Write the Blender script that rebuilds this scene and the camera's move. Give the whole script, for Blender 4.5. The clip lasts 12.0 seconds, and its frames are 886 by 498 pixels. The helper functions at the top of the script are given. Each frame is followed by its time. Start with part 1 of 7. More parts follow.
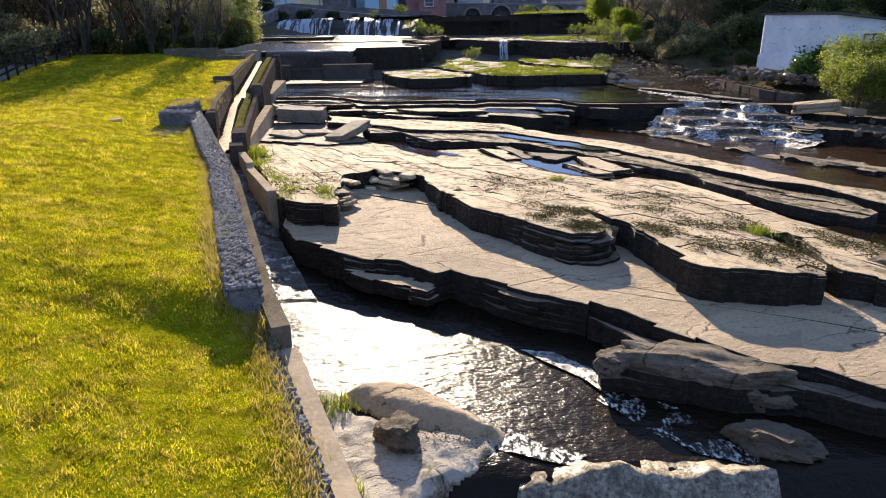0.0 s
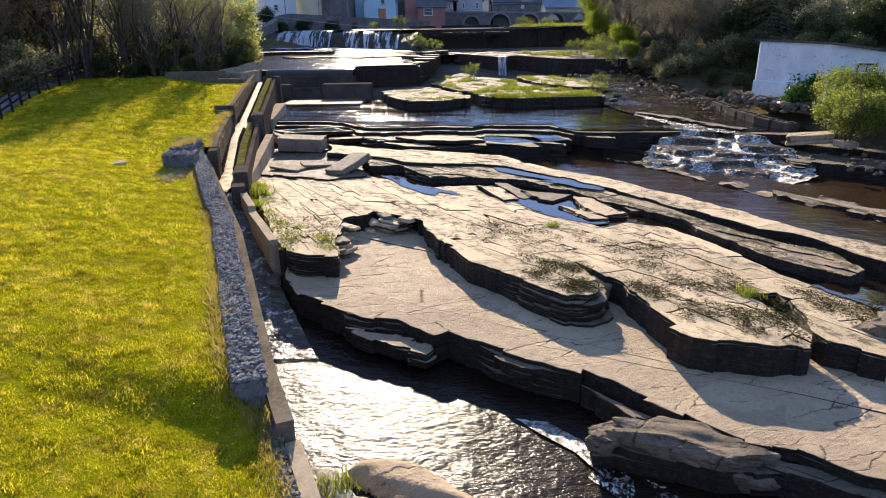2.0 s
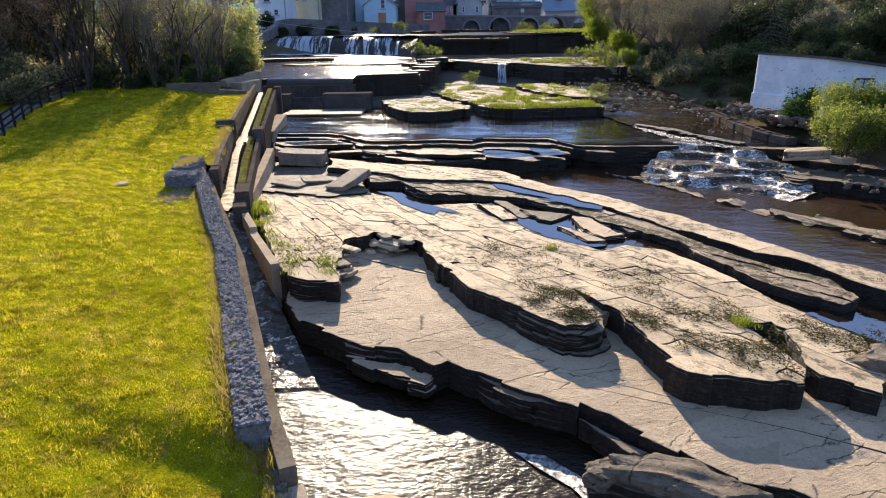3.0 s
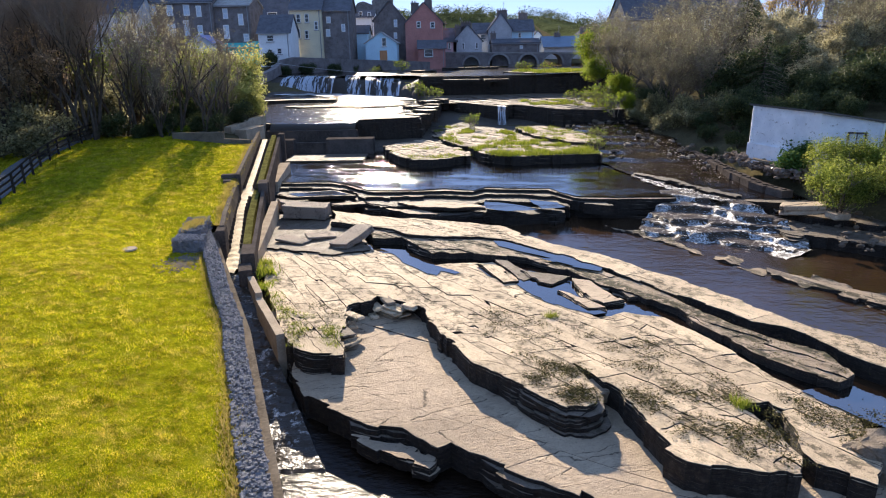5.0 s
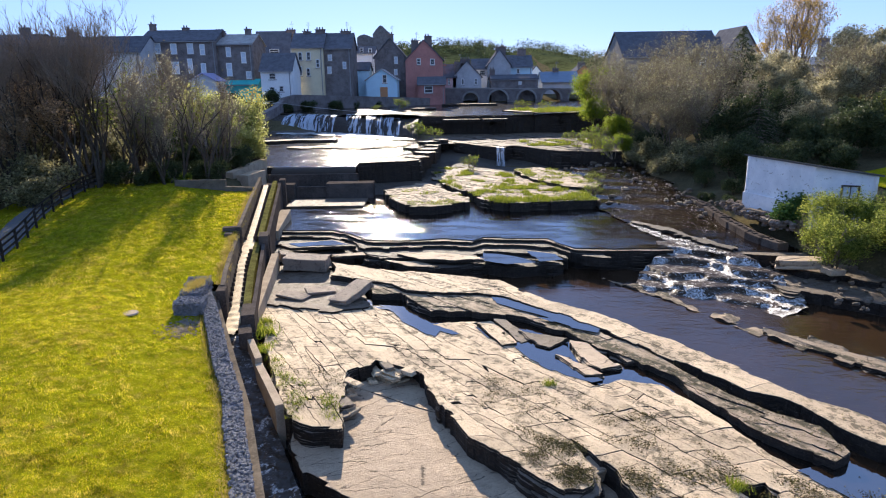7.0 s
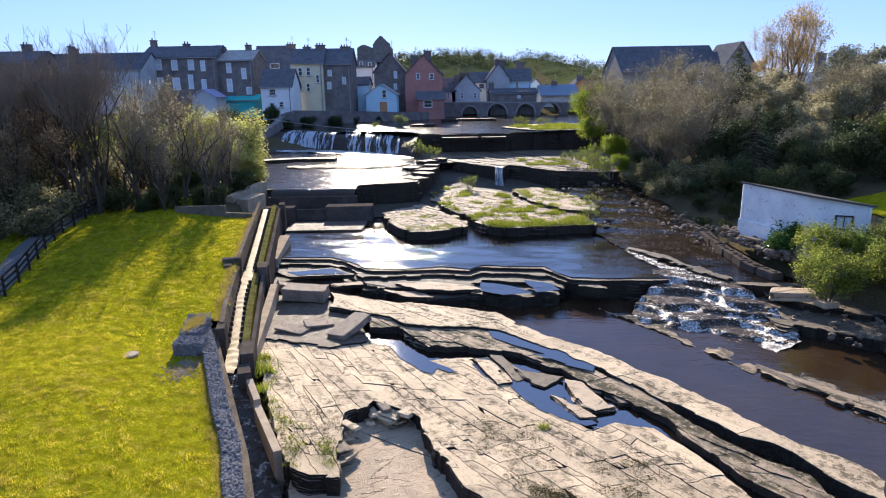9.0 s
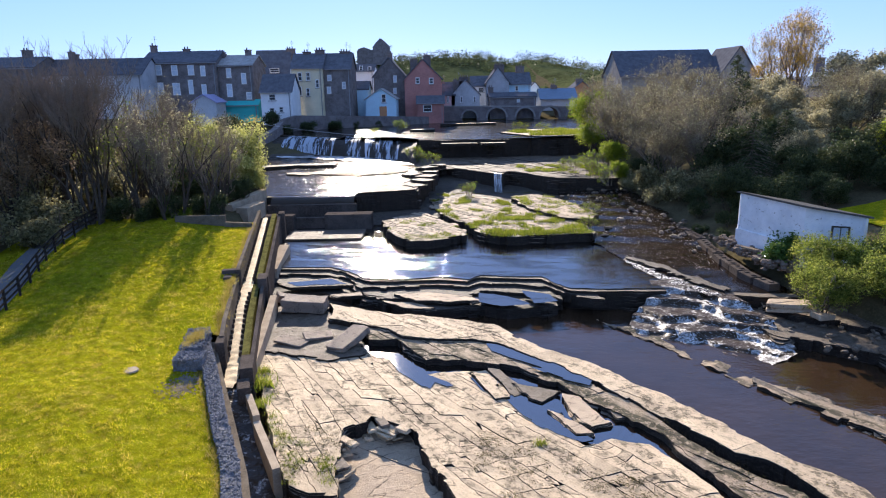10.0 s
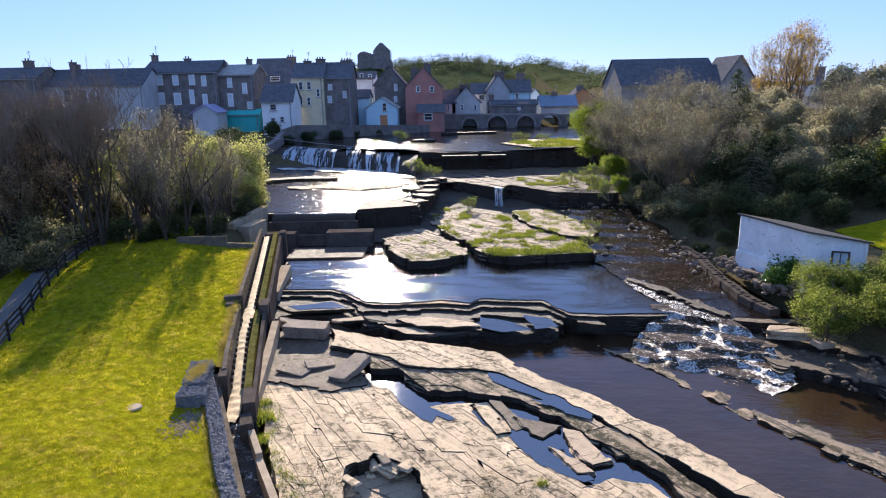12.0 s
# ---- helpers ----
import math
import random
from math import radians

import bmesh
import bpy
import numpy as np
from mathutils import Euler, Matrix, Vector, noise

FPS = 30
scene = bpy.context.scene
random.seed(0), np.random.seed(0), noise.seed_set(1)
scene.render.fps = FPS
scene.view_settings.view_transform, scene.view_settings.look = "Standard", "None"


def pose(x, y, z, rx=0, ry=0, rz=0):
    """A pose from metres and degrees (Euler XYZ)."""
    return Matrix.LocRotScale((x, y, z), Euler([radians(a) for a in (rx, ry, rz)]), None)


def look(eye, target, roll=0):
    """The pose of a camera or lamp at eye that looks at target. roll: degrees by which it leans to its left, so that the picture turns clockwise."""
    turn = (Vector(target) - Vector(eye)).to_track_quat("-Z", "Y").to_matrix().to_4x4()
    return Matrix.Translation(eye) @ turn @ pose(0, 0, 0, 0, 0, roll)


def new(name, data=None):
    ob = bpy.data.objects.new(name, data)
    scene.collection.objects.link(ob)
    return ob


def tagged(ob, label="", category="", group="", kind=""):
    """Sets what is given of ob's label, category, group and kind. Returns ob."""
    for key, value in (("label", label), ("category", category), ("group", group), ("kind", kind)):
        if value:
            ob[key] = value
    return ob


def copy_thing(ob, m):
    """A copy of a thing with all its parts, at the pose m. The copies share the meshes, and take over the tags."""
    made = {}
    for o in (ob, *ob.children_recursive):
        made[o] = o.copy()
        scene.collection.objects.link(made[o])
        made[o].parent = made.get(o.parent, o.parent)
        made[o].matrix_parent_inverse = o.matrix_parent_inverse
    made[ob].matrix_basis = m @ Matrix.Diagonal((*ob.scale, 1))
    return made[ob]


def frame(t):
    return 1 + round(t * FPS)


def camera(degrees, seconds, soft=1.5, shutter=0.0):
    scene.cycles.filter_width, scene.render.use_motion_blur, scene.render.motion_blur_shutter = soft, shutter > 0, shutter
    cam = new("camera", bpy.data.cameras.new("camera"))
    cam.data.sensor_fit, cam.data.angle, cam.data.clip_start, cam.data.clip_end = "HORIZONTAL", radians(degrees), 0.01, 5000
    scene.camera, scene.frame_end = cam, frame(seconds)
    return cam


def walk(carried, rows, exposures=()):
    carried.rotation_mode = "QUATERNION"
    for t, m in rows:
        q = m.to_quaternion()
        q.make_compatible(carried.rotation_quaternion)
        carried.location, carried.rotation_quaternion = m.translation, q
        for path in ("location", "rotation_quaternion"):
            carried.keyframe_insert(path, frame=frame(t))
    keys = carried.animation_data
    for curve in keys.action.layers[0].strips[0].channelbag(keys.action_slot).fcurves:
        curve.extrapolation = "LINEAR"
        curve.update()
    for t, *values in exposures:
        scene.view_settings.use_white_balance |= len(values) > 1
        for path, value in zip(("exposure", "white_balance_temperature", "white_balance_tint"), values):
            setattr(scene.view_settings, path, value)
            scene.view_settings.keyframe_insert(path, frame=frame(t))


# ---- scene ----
cam = camera(69.0, 12.0, 1.1)
PATH = [
    (0, (0.128, -0.289, 5.157), (0.117, 1.601, 4.503), -0.8),
    (0.5, (0.205, -0.265, 5.548), (0.194, 1.625, 4.894), -0.8),
    (1, (0.239, -0.261, 6.011), (0.228, 1.629, 5.356), -0.8),
    (1.5, (0.217, -0.237, 6.462), (0.207, 1.652, 5.806), -0.8),
    (2, (0.189, -0.194, 6.855), (0.18, 1.696, 6.199), -0.8),
    (2.5, (0.157, -0.145, 7.28), (0.15, 1.744, 6.623), -0.8),
    (3, (0.211, -0.143, 7.725), (0.202, 1.746, 7.067), -0.8),
    (5, (0.158, -0.084, 9.365), (0.149, 1.829, 8.782), -0.9),
    (5.5, (0.185, -0.003, 9.767), (0.176, 1.916, 9.204), -0.9),
    (6, (0.256, 0.05, 10.151), (0.247, 1.975, 9.607), -0.9),
    (6.5, (0.249, 0.056, 10.546), (0.24, 1.986, 10.02), -0.9),
    (7, (0.248, 0.06, 10.972), (0.24, 1.994, 10.466), -0.9),
    (9, (0.447, 0.075, 12.503), (0.438, 2.014, 12.015), -1.0),
    (9.5, (0.529, 0.053, 12.874), (0.519, 1.994, 12.388), -1.1),
    (10, (0.573, 0.036, 13.184), (0.563, 1.976, 12.698), -1.1),
    (10.5, (0.577, 0.09, 13.545), (0.565, 2.03, 13.059), -1.1),
    (11, (0.581, 0.172, 13.987), (0.569, 2.112, 13.501), -1.1),
    (11.5, (0.573, 0.227, 14.454), (0.561, 2.167, 13.968), -1.1),
    (12, (0.572, 0.285, 14.733), (0.56, 2.225, 14.248), -1.2),
]
walk(cam, [(t, look(eye, target, roll)) for t, eye, target, roll in PATH], [(0, 1.15, 6800, 11), (3, 1.18, 6600, 10), (6, 1.23, 6370, 11), (9, 1.23, 6120, 12), (12, 1.17, 6080, 13)])

# ---- light ----
SUN_AZ, SUN_EL = -6.5, 22.0
sun_way = Vector((math.sin(radians(SUN_AZ)) * math.cos(radians(SUN_EL)), math.cos(radians(SUN_AZ)) * math.cos(radians(SUN_EL)), math.sin(radians(SUN_EL))))
world = bpy.data.worlds.new("sky")
scene.world = world
world.use_nodes = True
wn = world.node_tree
sky = wn.nodes.new("ShaderNodeTexSky")
sky.sky_type, sky.sun_disc = "NISHITA", False
sky.sun_elevation, sky.sun_rotation = radians(SUN_EL), radians(SUN_AZ)
sky.air_density, sky.dust_density, sky.ozone_density = 1.0, 0.3, 2.0
sky.altitude = 1500
tone = wn.nodes.new("ShaderNodeMix")
tone.data_type, tone.blend_type = "RGBA", "MULTIPLY"
tone.inputs[0].default_value = 1.0
tone.inputs[7].default_value = (0.80, 0.87, 1.26, 1)
wn.links.new(sky.outputs[0], tone.inputs[6])
# thin even haze over the clear sky
level = wn.nodes.new("ShaderNodeVectorMath")
level.operation = "SCALE"
level.inputs["Scale"].default_value = 0.066
haze = wn.nodes.new("ShaderNodeMix")
haze.data_type = "RGBA"
haze.inputs[0].default_value = 0.62
haze.inputs[7].default_value = (0.168, 0.272, 0.50, 1)
wn.links.new(tone.outputs[2], level.inputs[0])
wn.links.new(level.outputs[0], haze.inputs[6])
wn.links.new(haze.outputs[2], wn.nodes["Background"].inputs[0])
wn.nodes["Background"].inputs[1].default_value = 1.0
sun = new("sun", bpy.data.lights.new("sun", "SUN"))
sun.data.energy, sun.data.angle, sun.data.color = 5.0, radians(0.55), (1.0, 0.86, 0.68)
sun.matrix_world = look((0, 0, 60), Vector((0, 0, 60)) - sun_way)
scene.view_settings.exposure = 1.1

# ---- materials ----
def node(nt, kind, **sets):
    n = nt.nodes.new("ShaderNode" + kind)
    for k, v in sets.items():
        if k in n.inputs:
            n.inputs[k].default_value = v
    return n


def ramp(nt, value, stops):
    r = nt.nodes.new("ShaderNodeValToRGB")
    while len(r.color_ramp.elements) < len(stops):
        r.color_ramp.elements.new(0.5)
    for e, (at, c) in zip(r.color_ramp.elements, stops):
        e.position, e.color = at, (*c, 1) if len(c) == 3 else c
    nt.links.new(value, r.inputs[0])
    return r.outputs[0]


def grey(v):
    return (v, v, v)


def mix(nt, fac, a, b, how="MIX"):
    m = nt.nodes.new("ShaderNodeMix")
    m.data_type, m.blend_type = "RGBA", how
    for i, v in ((0, fac), (6, a), (7, b)):
        if hasattr(v, "is_linked"):
            nt.links.new(v, m.inputs[i])
        else:
            m.inputs[i].default_value = v if i == 0 else (*v, 1)
    return m.outputs[2]


def fresh(name):
    m = bpy.data.materials.new(name)
    m.use_nodes = True
    nt = m.node_tree
    p = nt.nodes["Principled BSDF"]
    pos = nt.nodes.new("ShaderNodeNewGeometry").outputs["Position"]
    return m, nt, p, pos


def stretched(nt, pos, s, turn=0.0):
    v = nt.nodes.new("ShaderNodeMapping")
    v.inputs["Scale"].default_value = s
    v.inputs["Rotation"].default_value = (0, 0, radians(turn))
    nt.links.new(pos, v.inputs[0])
    return v.outputs[0]


def along(nt, pos, s, turn):
    """Coordinates turned by some degrees, then scaled along the turned axes."""
    v = nt.nodes.new("ShaderNodeMapping")
    v.vector_type = "TEXTURE"
    v.inputs["Scale"].default_value = tuple(1 / k if k else 1000.0 for k in s)
    v.inputs["Rotation"].default_value = (0, 0, radians(turn))
    nt.links.new(pos, v.inputs[0])
    return v.outputs[0]


def noisy(nt, pos, scale, detail=5.0, rough=0.6):
    n = node(nt, "TexNoise", Scale=scale, Detail=detail, Roughness=rough)
    nt.links.new(pos, n.inputs["Vector"])
    return n.outputs[0]


def bumped(nt, p, height, strength, distance):
    b = node(nt, "Bump", Strength=strength, Distance=distance)
    nt.links.new(height, b.inputs["Height"])
    nt.links.new(b.outputs[0], p.inputs["Normal"])
    return b


def plain(name, colour, rough=0.7, metal=0.0, vary=0.25, scale=3.0, bump=0.3, dist=0.02):
    """A surface with stains at one scale and grain at another."""
    m, nt, p, pos = fresh(name)
    big, fine = noisy(nt, pos, scale, 4), noisy(nt, pos, scale * 11, 4)
    dark = tuple(c * (1 - vary) for c in colour)
    light = tuple(min(1, c * (1 + vary * 0.6)) for c in colour)
    c = mix(nt, ramp(nt, big, [(0.35, grey(0)), (0.65, grey(1))]), dark, colour)
    c = mix(nt, ramp(nt, fine, [(0.45, grey(0)), (0.7, grey(0.7))]), c, light)
    info = nt.nodes.new("ShaderNodeObjectInfo").outputs["Random"]
    c = mix(nt, 1.0, c, ramp(nt, info, [(0, grey(0.86)), (1, grey(1.0))]), "MULTIPLY")
    nt.links.new(c, p.inputs["Base Color"])
    p.inputs["Roughness"].default_value, p.inputs["Metallic"].default_value = rough, metal
    p.inputs["Specular IOR Level"].default_value = 0.0 if rough > 0.8 else 0.4
    bumped(nt, p, fine, bump, dist)
    return m


def cells(nt, pos, scale, feature="F1"):
    v = nt.nodes.new("ShaderNodeTexVoronoi")
    v.feature = feature
    v.inputs["Scale"].default_value = scale
    nt.links.new(pos, v.inputs["Vector"])
    return v


def added(nt, a, b, k):
    """a + k * b"""
    m = nt.nodes.new("ShaderNodeMath")
    m.operation = "MULTIPLY_ADD"
    nt.links.new(b, m.inputs[0])
    m.inputs[1].default_value = k
    nt.links.new(a, m.inputs[2])
    return m.outputs[0]


def bedding(name, pale, dark, moss=(0.05, 0.042, 0.02), mossy=0.5, scale=1.0, wet=0.0, grain=20.0, cracks=0.5):
    """Top of a flagstone bed: pale, in thin plates, with ripple marks, short cracks, pits and dark algae along the joints."""
    m, nt, p, pos = fresh(name)
    bent = nt.nodes.new("ShaderNodeVectorMath")
    bent.operation = "MULTIPLY_ADD"
    wav = node(nt, "TexNoise", Scale=0.9, Detail=6.0, Roughness=0.62)
    nt.links.new(pos, wav.inputs["Vector"])
    nt.links.new(wav.outputs["Color"], bent.inputs[0])
    bent.inputs[1].default_value = (0.8, 0.8, 0.0)
    nt.links.new(pos, bent.inputs[2])
    bent = bent.outputs[0]
    big, mid, fine = noisy(nt, pos, 0.35 * scale, 5), noisy(nt, pos, 2.9 * scale, 10, 0.76), noisy(nt, pos, 15 * scale, 7, 0.75)
    streak = noisy(nt, along(nt, pos, (0.4, 1.5, 1.0), -56), 0.75 * scale, 6, 0.65)
    ripple = noisy(nt, along(nt, pos, (0.8, 2.6, 1.0), grain), 4.2 * scale, 7, 0.68)
    plates = cells(nt, along(nt, bent, (0.45, 1.1, 0.0), grain), 0.9 * scale)
    crack = cells(nt, along(nt, bent, (0.30, 1.5, 0.0), grain), 0.9 * scale, "DISTANCE_TO_EDGE").outputs["Distance"]
    broken = ramp(nt, noisy(nt, pos, 1.3 * scale, 6, 0.7), [(0.62 - 0.2 * cracks, grey(0)), (0.66 - 0.2 * cracks, grey(1))])
    lines = mix(nt, 1.0, ramp(nt, crack, [(0.0, grey(1)), (0.016, grey(0))]), broken, "MULTIPLY")
    c = mix(nt, ramp(nt, big, [(0.3, grey(0)), (0.7, grey(1))]), tuple(v * 0.78 for v in pale), pale)
    c = mix(nt, 1.0, c, ramp(nt, plates.outputs["Color"], [(0.2, grey(0.84)), (0.8, grey(1.08))]), "MULTIPLY")
    c = mix(nt, ramp(nt, ripple, [(0.4, grey(0)), (0.75, grey(0.45))]), c, tuple(min(1, v * 1.22) for v in pale))
    c = mix(nt, ramp(nt, fine, [(0.52, grey(0)), (0.66, grey(0.85))]), c, dark)
    c = mix(nt, ramp(nt, streak, [(0.5, grey(0)), (0.72, grey(0.35 + 0.3 * min(1, mossy)))]), c, dark)
    spots = mix(nt, 1.0, ramp(nt, mid, [(0.56 - 0.07 * mossy, grey(0)), (0.59 - 0.07 * mossy, grey(1))]), ramp(nt, streak, [(0.42, grey(0)), (0.56, grey(min(1, mossy)))]), "MULTIPLY")
    c = mix(nt, spots, c, moss)
    c = mix(nt, lines, c, tuple(v * 0.3 for v in dark))
    info = nt.nodes.new("ShaderNodeObjectInfo").outputs["Random"]
    c = mix(nt, 1.0, c, ramp(nt, info, [(0, grey(0.8)), (1, grey(1.08))]), "MULTIPLY")
    nt.links.new(c, p.inputs["Base Color"])
    r = ramp(nt, mid, [(0.35, grey(0.75 - 0.4 * wet)), (0.7, grey(0.95 - 0.3 * wet))])
    nt.links.new(r, p.inputs["Roughness"])
    h = added(nt, fine, ripple, 1.2)
    h = added(nt, h, mid, 1.0)
    h = added(nt, h, lines, -1.0)
    bumped(nt, p, h, 0.85, 0.05)
    p.inputs["Specular IOR Level"].default_value = 0.3
    return m


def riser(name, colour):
    """Broken wet edge of a rock bed, in thin layers; backlit shade is part of its dark colour."""
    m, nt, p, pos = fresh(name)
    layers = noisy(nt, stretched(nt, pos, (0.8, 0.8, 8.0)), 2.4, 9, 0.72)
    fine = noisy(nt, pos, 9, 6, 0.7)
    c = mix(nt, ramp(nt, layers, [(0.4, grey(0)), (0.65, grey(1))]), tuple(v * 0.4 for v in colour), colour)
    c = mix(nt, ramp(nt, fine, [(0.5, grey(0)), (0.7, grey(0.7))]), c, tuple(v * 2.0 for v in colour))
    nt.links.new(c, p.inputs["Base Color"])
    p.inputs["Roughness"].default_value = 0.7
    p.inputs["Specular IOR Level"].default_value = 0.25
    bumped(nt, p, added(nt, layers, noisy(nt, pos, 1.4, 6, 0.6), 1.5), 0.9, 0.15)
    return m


def water(name, colour=(0.016, 0.010, 0.006), waves=((1.0, 0.5), (5.0, 0.35)), stretch=(1, 1), foam=None, rough=0.06, turn=0.0, ior=1.33, steep=None, flow=None, calm=None, froth=(0.86, 0.85, 0.83)):
    """Peaty river water; foam is (scale, low, high) for streaks of white, calm the same for still patches."""
    m, nt, p, pos = fresh(name)
    v = along(nt, pos, (stretch[0], stretch[1], 1), flow) if flow is not None else stretched(nt, pos, (stretch[0], stretch[1], 1), turn)
    nt.links.new(mix(nt, ramp(nt, noisy(nt, pos, 0.3), [(0.3, grey(0)), (0.7, grey(1))]), tuple(c * 0.6 for c in colour), colour), p.inputs["Base Color"])
    p.inputs["Roughness"].default_value, p.inputs["IOR"].default_value = rough, ior
    last = None
    for scale, amount in waves:
        b = node(nt, "Bump", Strength=amount, Distance=0.25 / scale)
        nt.links.new(noisy(nt, v, scale, 3, 0.55), b.inputs["Height"])
        if calm:
            still = noisy(nt, along(nt, pos, (0.4, 1.5, 1), -8), calm[0], 6, 0.65)
            nt.links.new(ramp(nt, still, [(calm[1], grey(amount * 0.05)), (calm[2], grey(amount))]), b.inputs["Strength"])
        if last:
            nt.links.new(last, b.inputs["Normal"])
        last = b.outputs[0]
    nt.links.new(last, p.inputs["Normal"])
    if foam:
        scale, low, high = foam
        f = mix(nt, 1.0, ramp(nt, noisy(nt, v, scale, 8, 0.72), [(low, grey(0)), (high, grey(1))]), ramp(nt, noisy(nt, pos, scale * 0.2, 3), [(0.3, grey(0.15)), (0.6, grey(1))]), "MULTIPLY")
        if steep:
            up = nt.nodes.new("ShaderNodeSeparateXYZ")
            nt.links.new(nt.nodes.new("ShaderNodeNewGeometry").outputs["Normal"], up.inputs[0])
            lift = nt.nodes.new("ShaderNodeMath")
            lift.operation = "MULTIPLY_ADD"
            nt.links.new(up.outputs[2], lift.inputs[0])
            lift.inputs[1].default_value, lift.inputs[2].default_value = -steep, steep
            total = nt.nodes.new("ShaderNodeMath")
            total.operation = "ADD"
            nt.links.new(lift.outputs[0], total.inputs[0])
            nt.links.new(noisy(nt, v, scale, 8, 0.72), total.inputs[1])
            f = ramp(nt, total.outputs[0], [(low, grey(0)), (high, grey(1))])
        white = node(nt, "BsdfDiffuse", Color=(*froth, 1))
        # froth scatters light all round: its shading leans up from the face
        lean = nt.nodes.new("ShaderNodeVectorMath")
        lean.operation = "ADD"
        nt.links.new(last, lean.inputs[0])
        lean.inputs[1].default_value = (0.0, 0.8, 0.5)
        unit = nt.nodes.new("ShaderNodeVectorMath")
        unit.operation = "NORMALIZE"
        nt.links.new(lean.outputs[0], unit.inputs[0])
        nt.links.new(unit.outputs[0], white.inputs["Normal"])
        s = nt.nodes.new("ShaderNodeMixShader")
        nt.links.new(f, s.inputs[0])
        nt.links.new(p.outputs[0], s.inputs[1])
        nt.links.new(white.outputs[0], s.inputs[2])
        nt.links.new(s.outputs[0], nt.nodes["Material Output"].inputs[0])
    return m


def leafy(name, colours, glow=0.45, rough=0.5, patchy=None):
    """Leaves and grass: each island its own tone, light passing through."""
    m, nt, p, pos = fresh(name)
    each = nt.nodes.new("ShaderNodeNewGeometry").outputs["Random Per Island"]
    n = len(colours) - 1
    c = ramp(nt, each, [(i / n, k) for i, k in enumerate(colours)])
    c = mix(nt, 1.0, c, ramp(nt, noisy(nt, pos, 0.5, 3), [(0.3, grey(0.7)), (0.7, grey(1.15))]), "MULTIPLY")
    if patchy:
        c = mix(nt, ramp(nt, noisy(nt, pos, 1.1, 5, 0.65), [(0.5, grey(0)), (0.68, grey(0.55))]), c, patchy)
        c = mix(nt, 1.0, c, ramp(nt, noisy(nt, pos, 2.3, 5, 0.7), [(0.38, grey(0.46)), (0.58, grey(1.14))]), "MULTIPLY")
    nt.links.new(c, p.inputs["Base Color"])
    p.inputs["Roughness"].default_value = rough
    p.inputs["Specular IOR Level"].default_value = 0.12
    tr = nt.nodes.new("ShaderNodeBsdfTranslucent")
    nt.links.new(c, tr.inputs[0])
    s = nt.nodes.new("ShaderNodeMixShader")
    s.inputs[0].default_value = glow
    nt.links.new(p.outputs[0], s.inputs[1])
    nt.links.new(tr.outputs[0], s.inputs[2])
    nt.links.new(s.outputs[0], nt.nodes["Material Output"].inputs[0])
    return m


ROCK = bedding("dry_flagstone", (0.72, 0.55, 0.35), (0.32, 0.235, 0.16), mossy=0.75, grain=-56, cracks=0.35)
ROCK_CLEAN = bedding("washed_flagstone", (0.56, 0.425, 0.285), (0.30, 0.225, 0.155), mossy=0.22, cracks=0.8)
ROCK_MOSSY = bedding("mossy_flagstone", (0.42, 0.315, 0.21), (0.12, 0.09, 0.055), mossy=1.6)
ROCK_TAN = bedding("island_flagstone", (0.52, 0.39, 0.265), (0.22, 0.165, 0.11), mossy=1.1, grain=-56, cracks=0.1)
ROCK_SHOAL = bedding("shoal_flagstone", (0.68, 0.60, 0.51), (0.32, 0.27, 0.21), moss=(0.10, 0.11, 0.02), mossy=0.7, scale=1.6)
ROCK_WET = bedding("damp_flagstone", (0.17, 0.128, 0.09), (0.07, 0.052, 0.036), mossy=0.6, wet=0.25)
ROCK_BROWN = bedding("brown_boulder", (0.20, 0.155, 0.11), (0.09, 0.068, 0.048), mossy=0.5)
ROCK_DARK = bedding("black_wet_rock", (0.085, 0.068, 0.052), (0.035, 0.028, 0.022), mossy=0.5, wet=0.25)
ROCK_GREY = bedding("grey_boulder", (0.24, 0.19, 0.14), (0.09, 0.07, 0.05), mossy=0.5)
# riser colour carries the shade on faces turned from the sun
RISER = riser("shaded_rock_face", (0.05, 0.038, 0.028))
CONCRETE = plain("concrete", (0.50, 0.40, 0.285), 0.9, vary=0.3, scale=1.4)
CONCRETE_DARK = plain("wet_concrete", (0.12, 0.10, 0.085), 0.85, vary=0.5, scale=1.0)
RUBBLE = plain("rubble_stone", (0.26, 0.21, 0.17), 0.9, vary=0.5, scale=3)
SOIL = plain("soil", (0.12, 0.10, 0.055), 0.95, vary=0.4, scale=0.7)

# ---- building helpers ----
def mesh_of(name, bm_or_lists, mats):
    me = bpy.data.meshes.new(name)
    if isinstance(bm_or_lists, tuple):
        me.from_pydata(bm_or_lists[0], [], bm_or_lists[1])
    else:
        bm_or_lists.to_mesh(me)
        bm_or_lists.free()
    for m in mats if isinstance(mats, (list, tuple)) else [mats]:
        me.materials.append(m)
    return me


def thing(name, bm, mats, label="", category="", group="", kind=""):
    return tagged(new(name, mesh_of(name, bm, mats) if bm else None), label, category, group, kind)


def part(name, bm, mats, parent, label=""):
    ob = new(name, mesh_of(name, bm, mats) if not isinstance(bm, bpy.types.Mesh) else bm)
    ob.parent = parent
    return tagged(ob, label)


def lerp_path(rows, y):
    return float(np.interp(y, [r[0] for r in rows], [r[1] for r in rows]))


def smooth(a, b, v):
    k = min(1, max(0, (v - a) / (b - a)))
    return k * k * (3 - 2 * k)


def wob(x, y, scale, seed=0.0):
    return noise.noise(Vector((x * scale + seed * 7.3, y * scale - seed * 3.1, seed)))


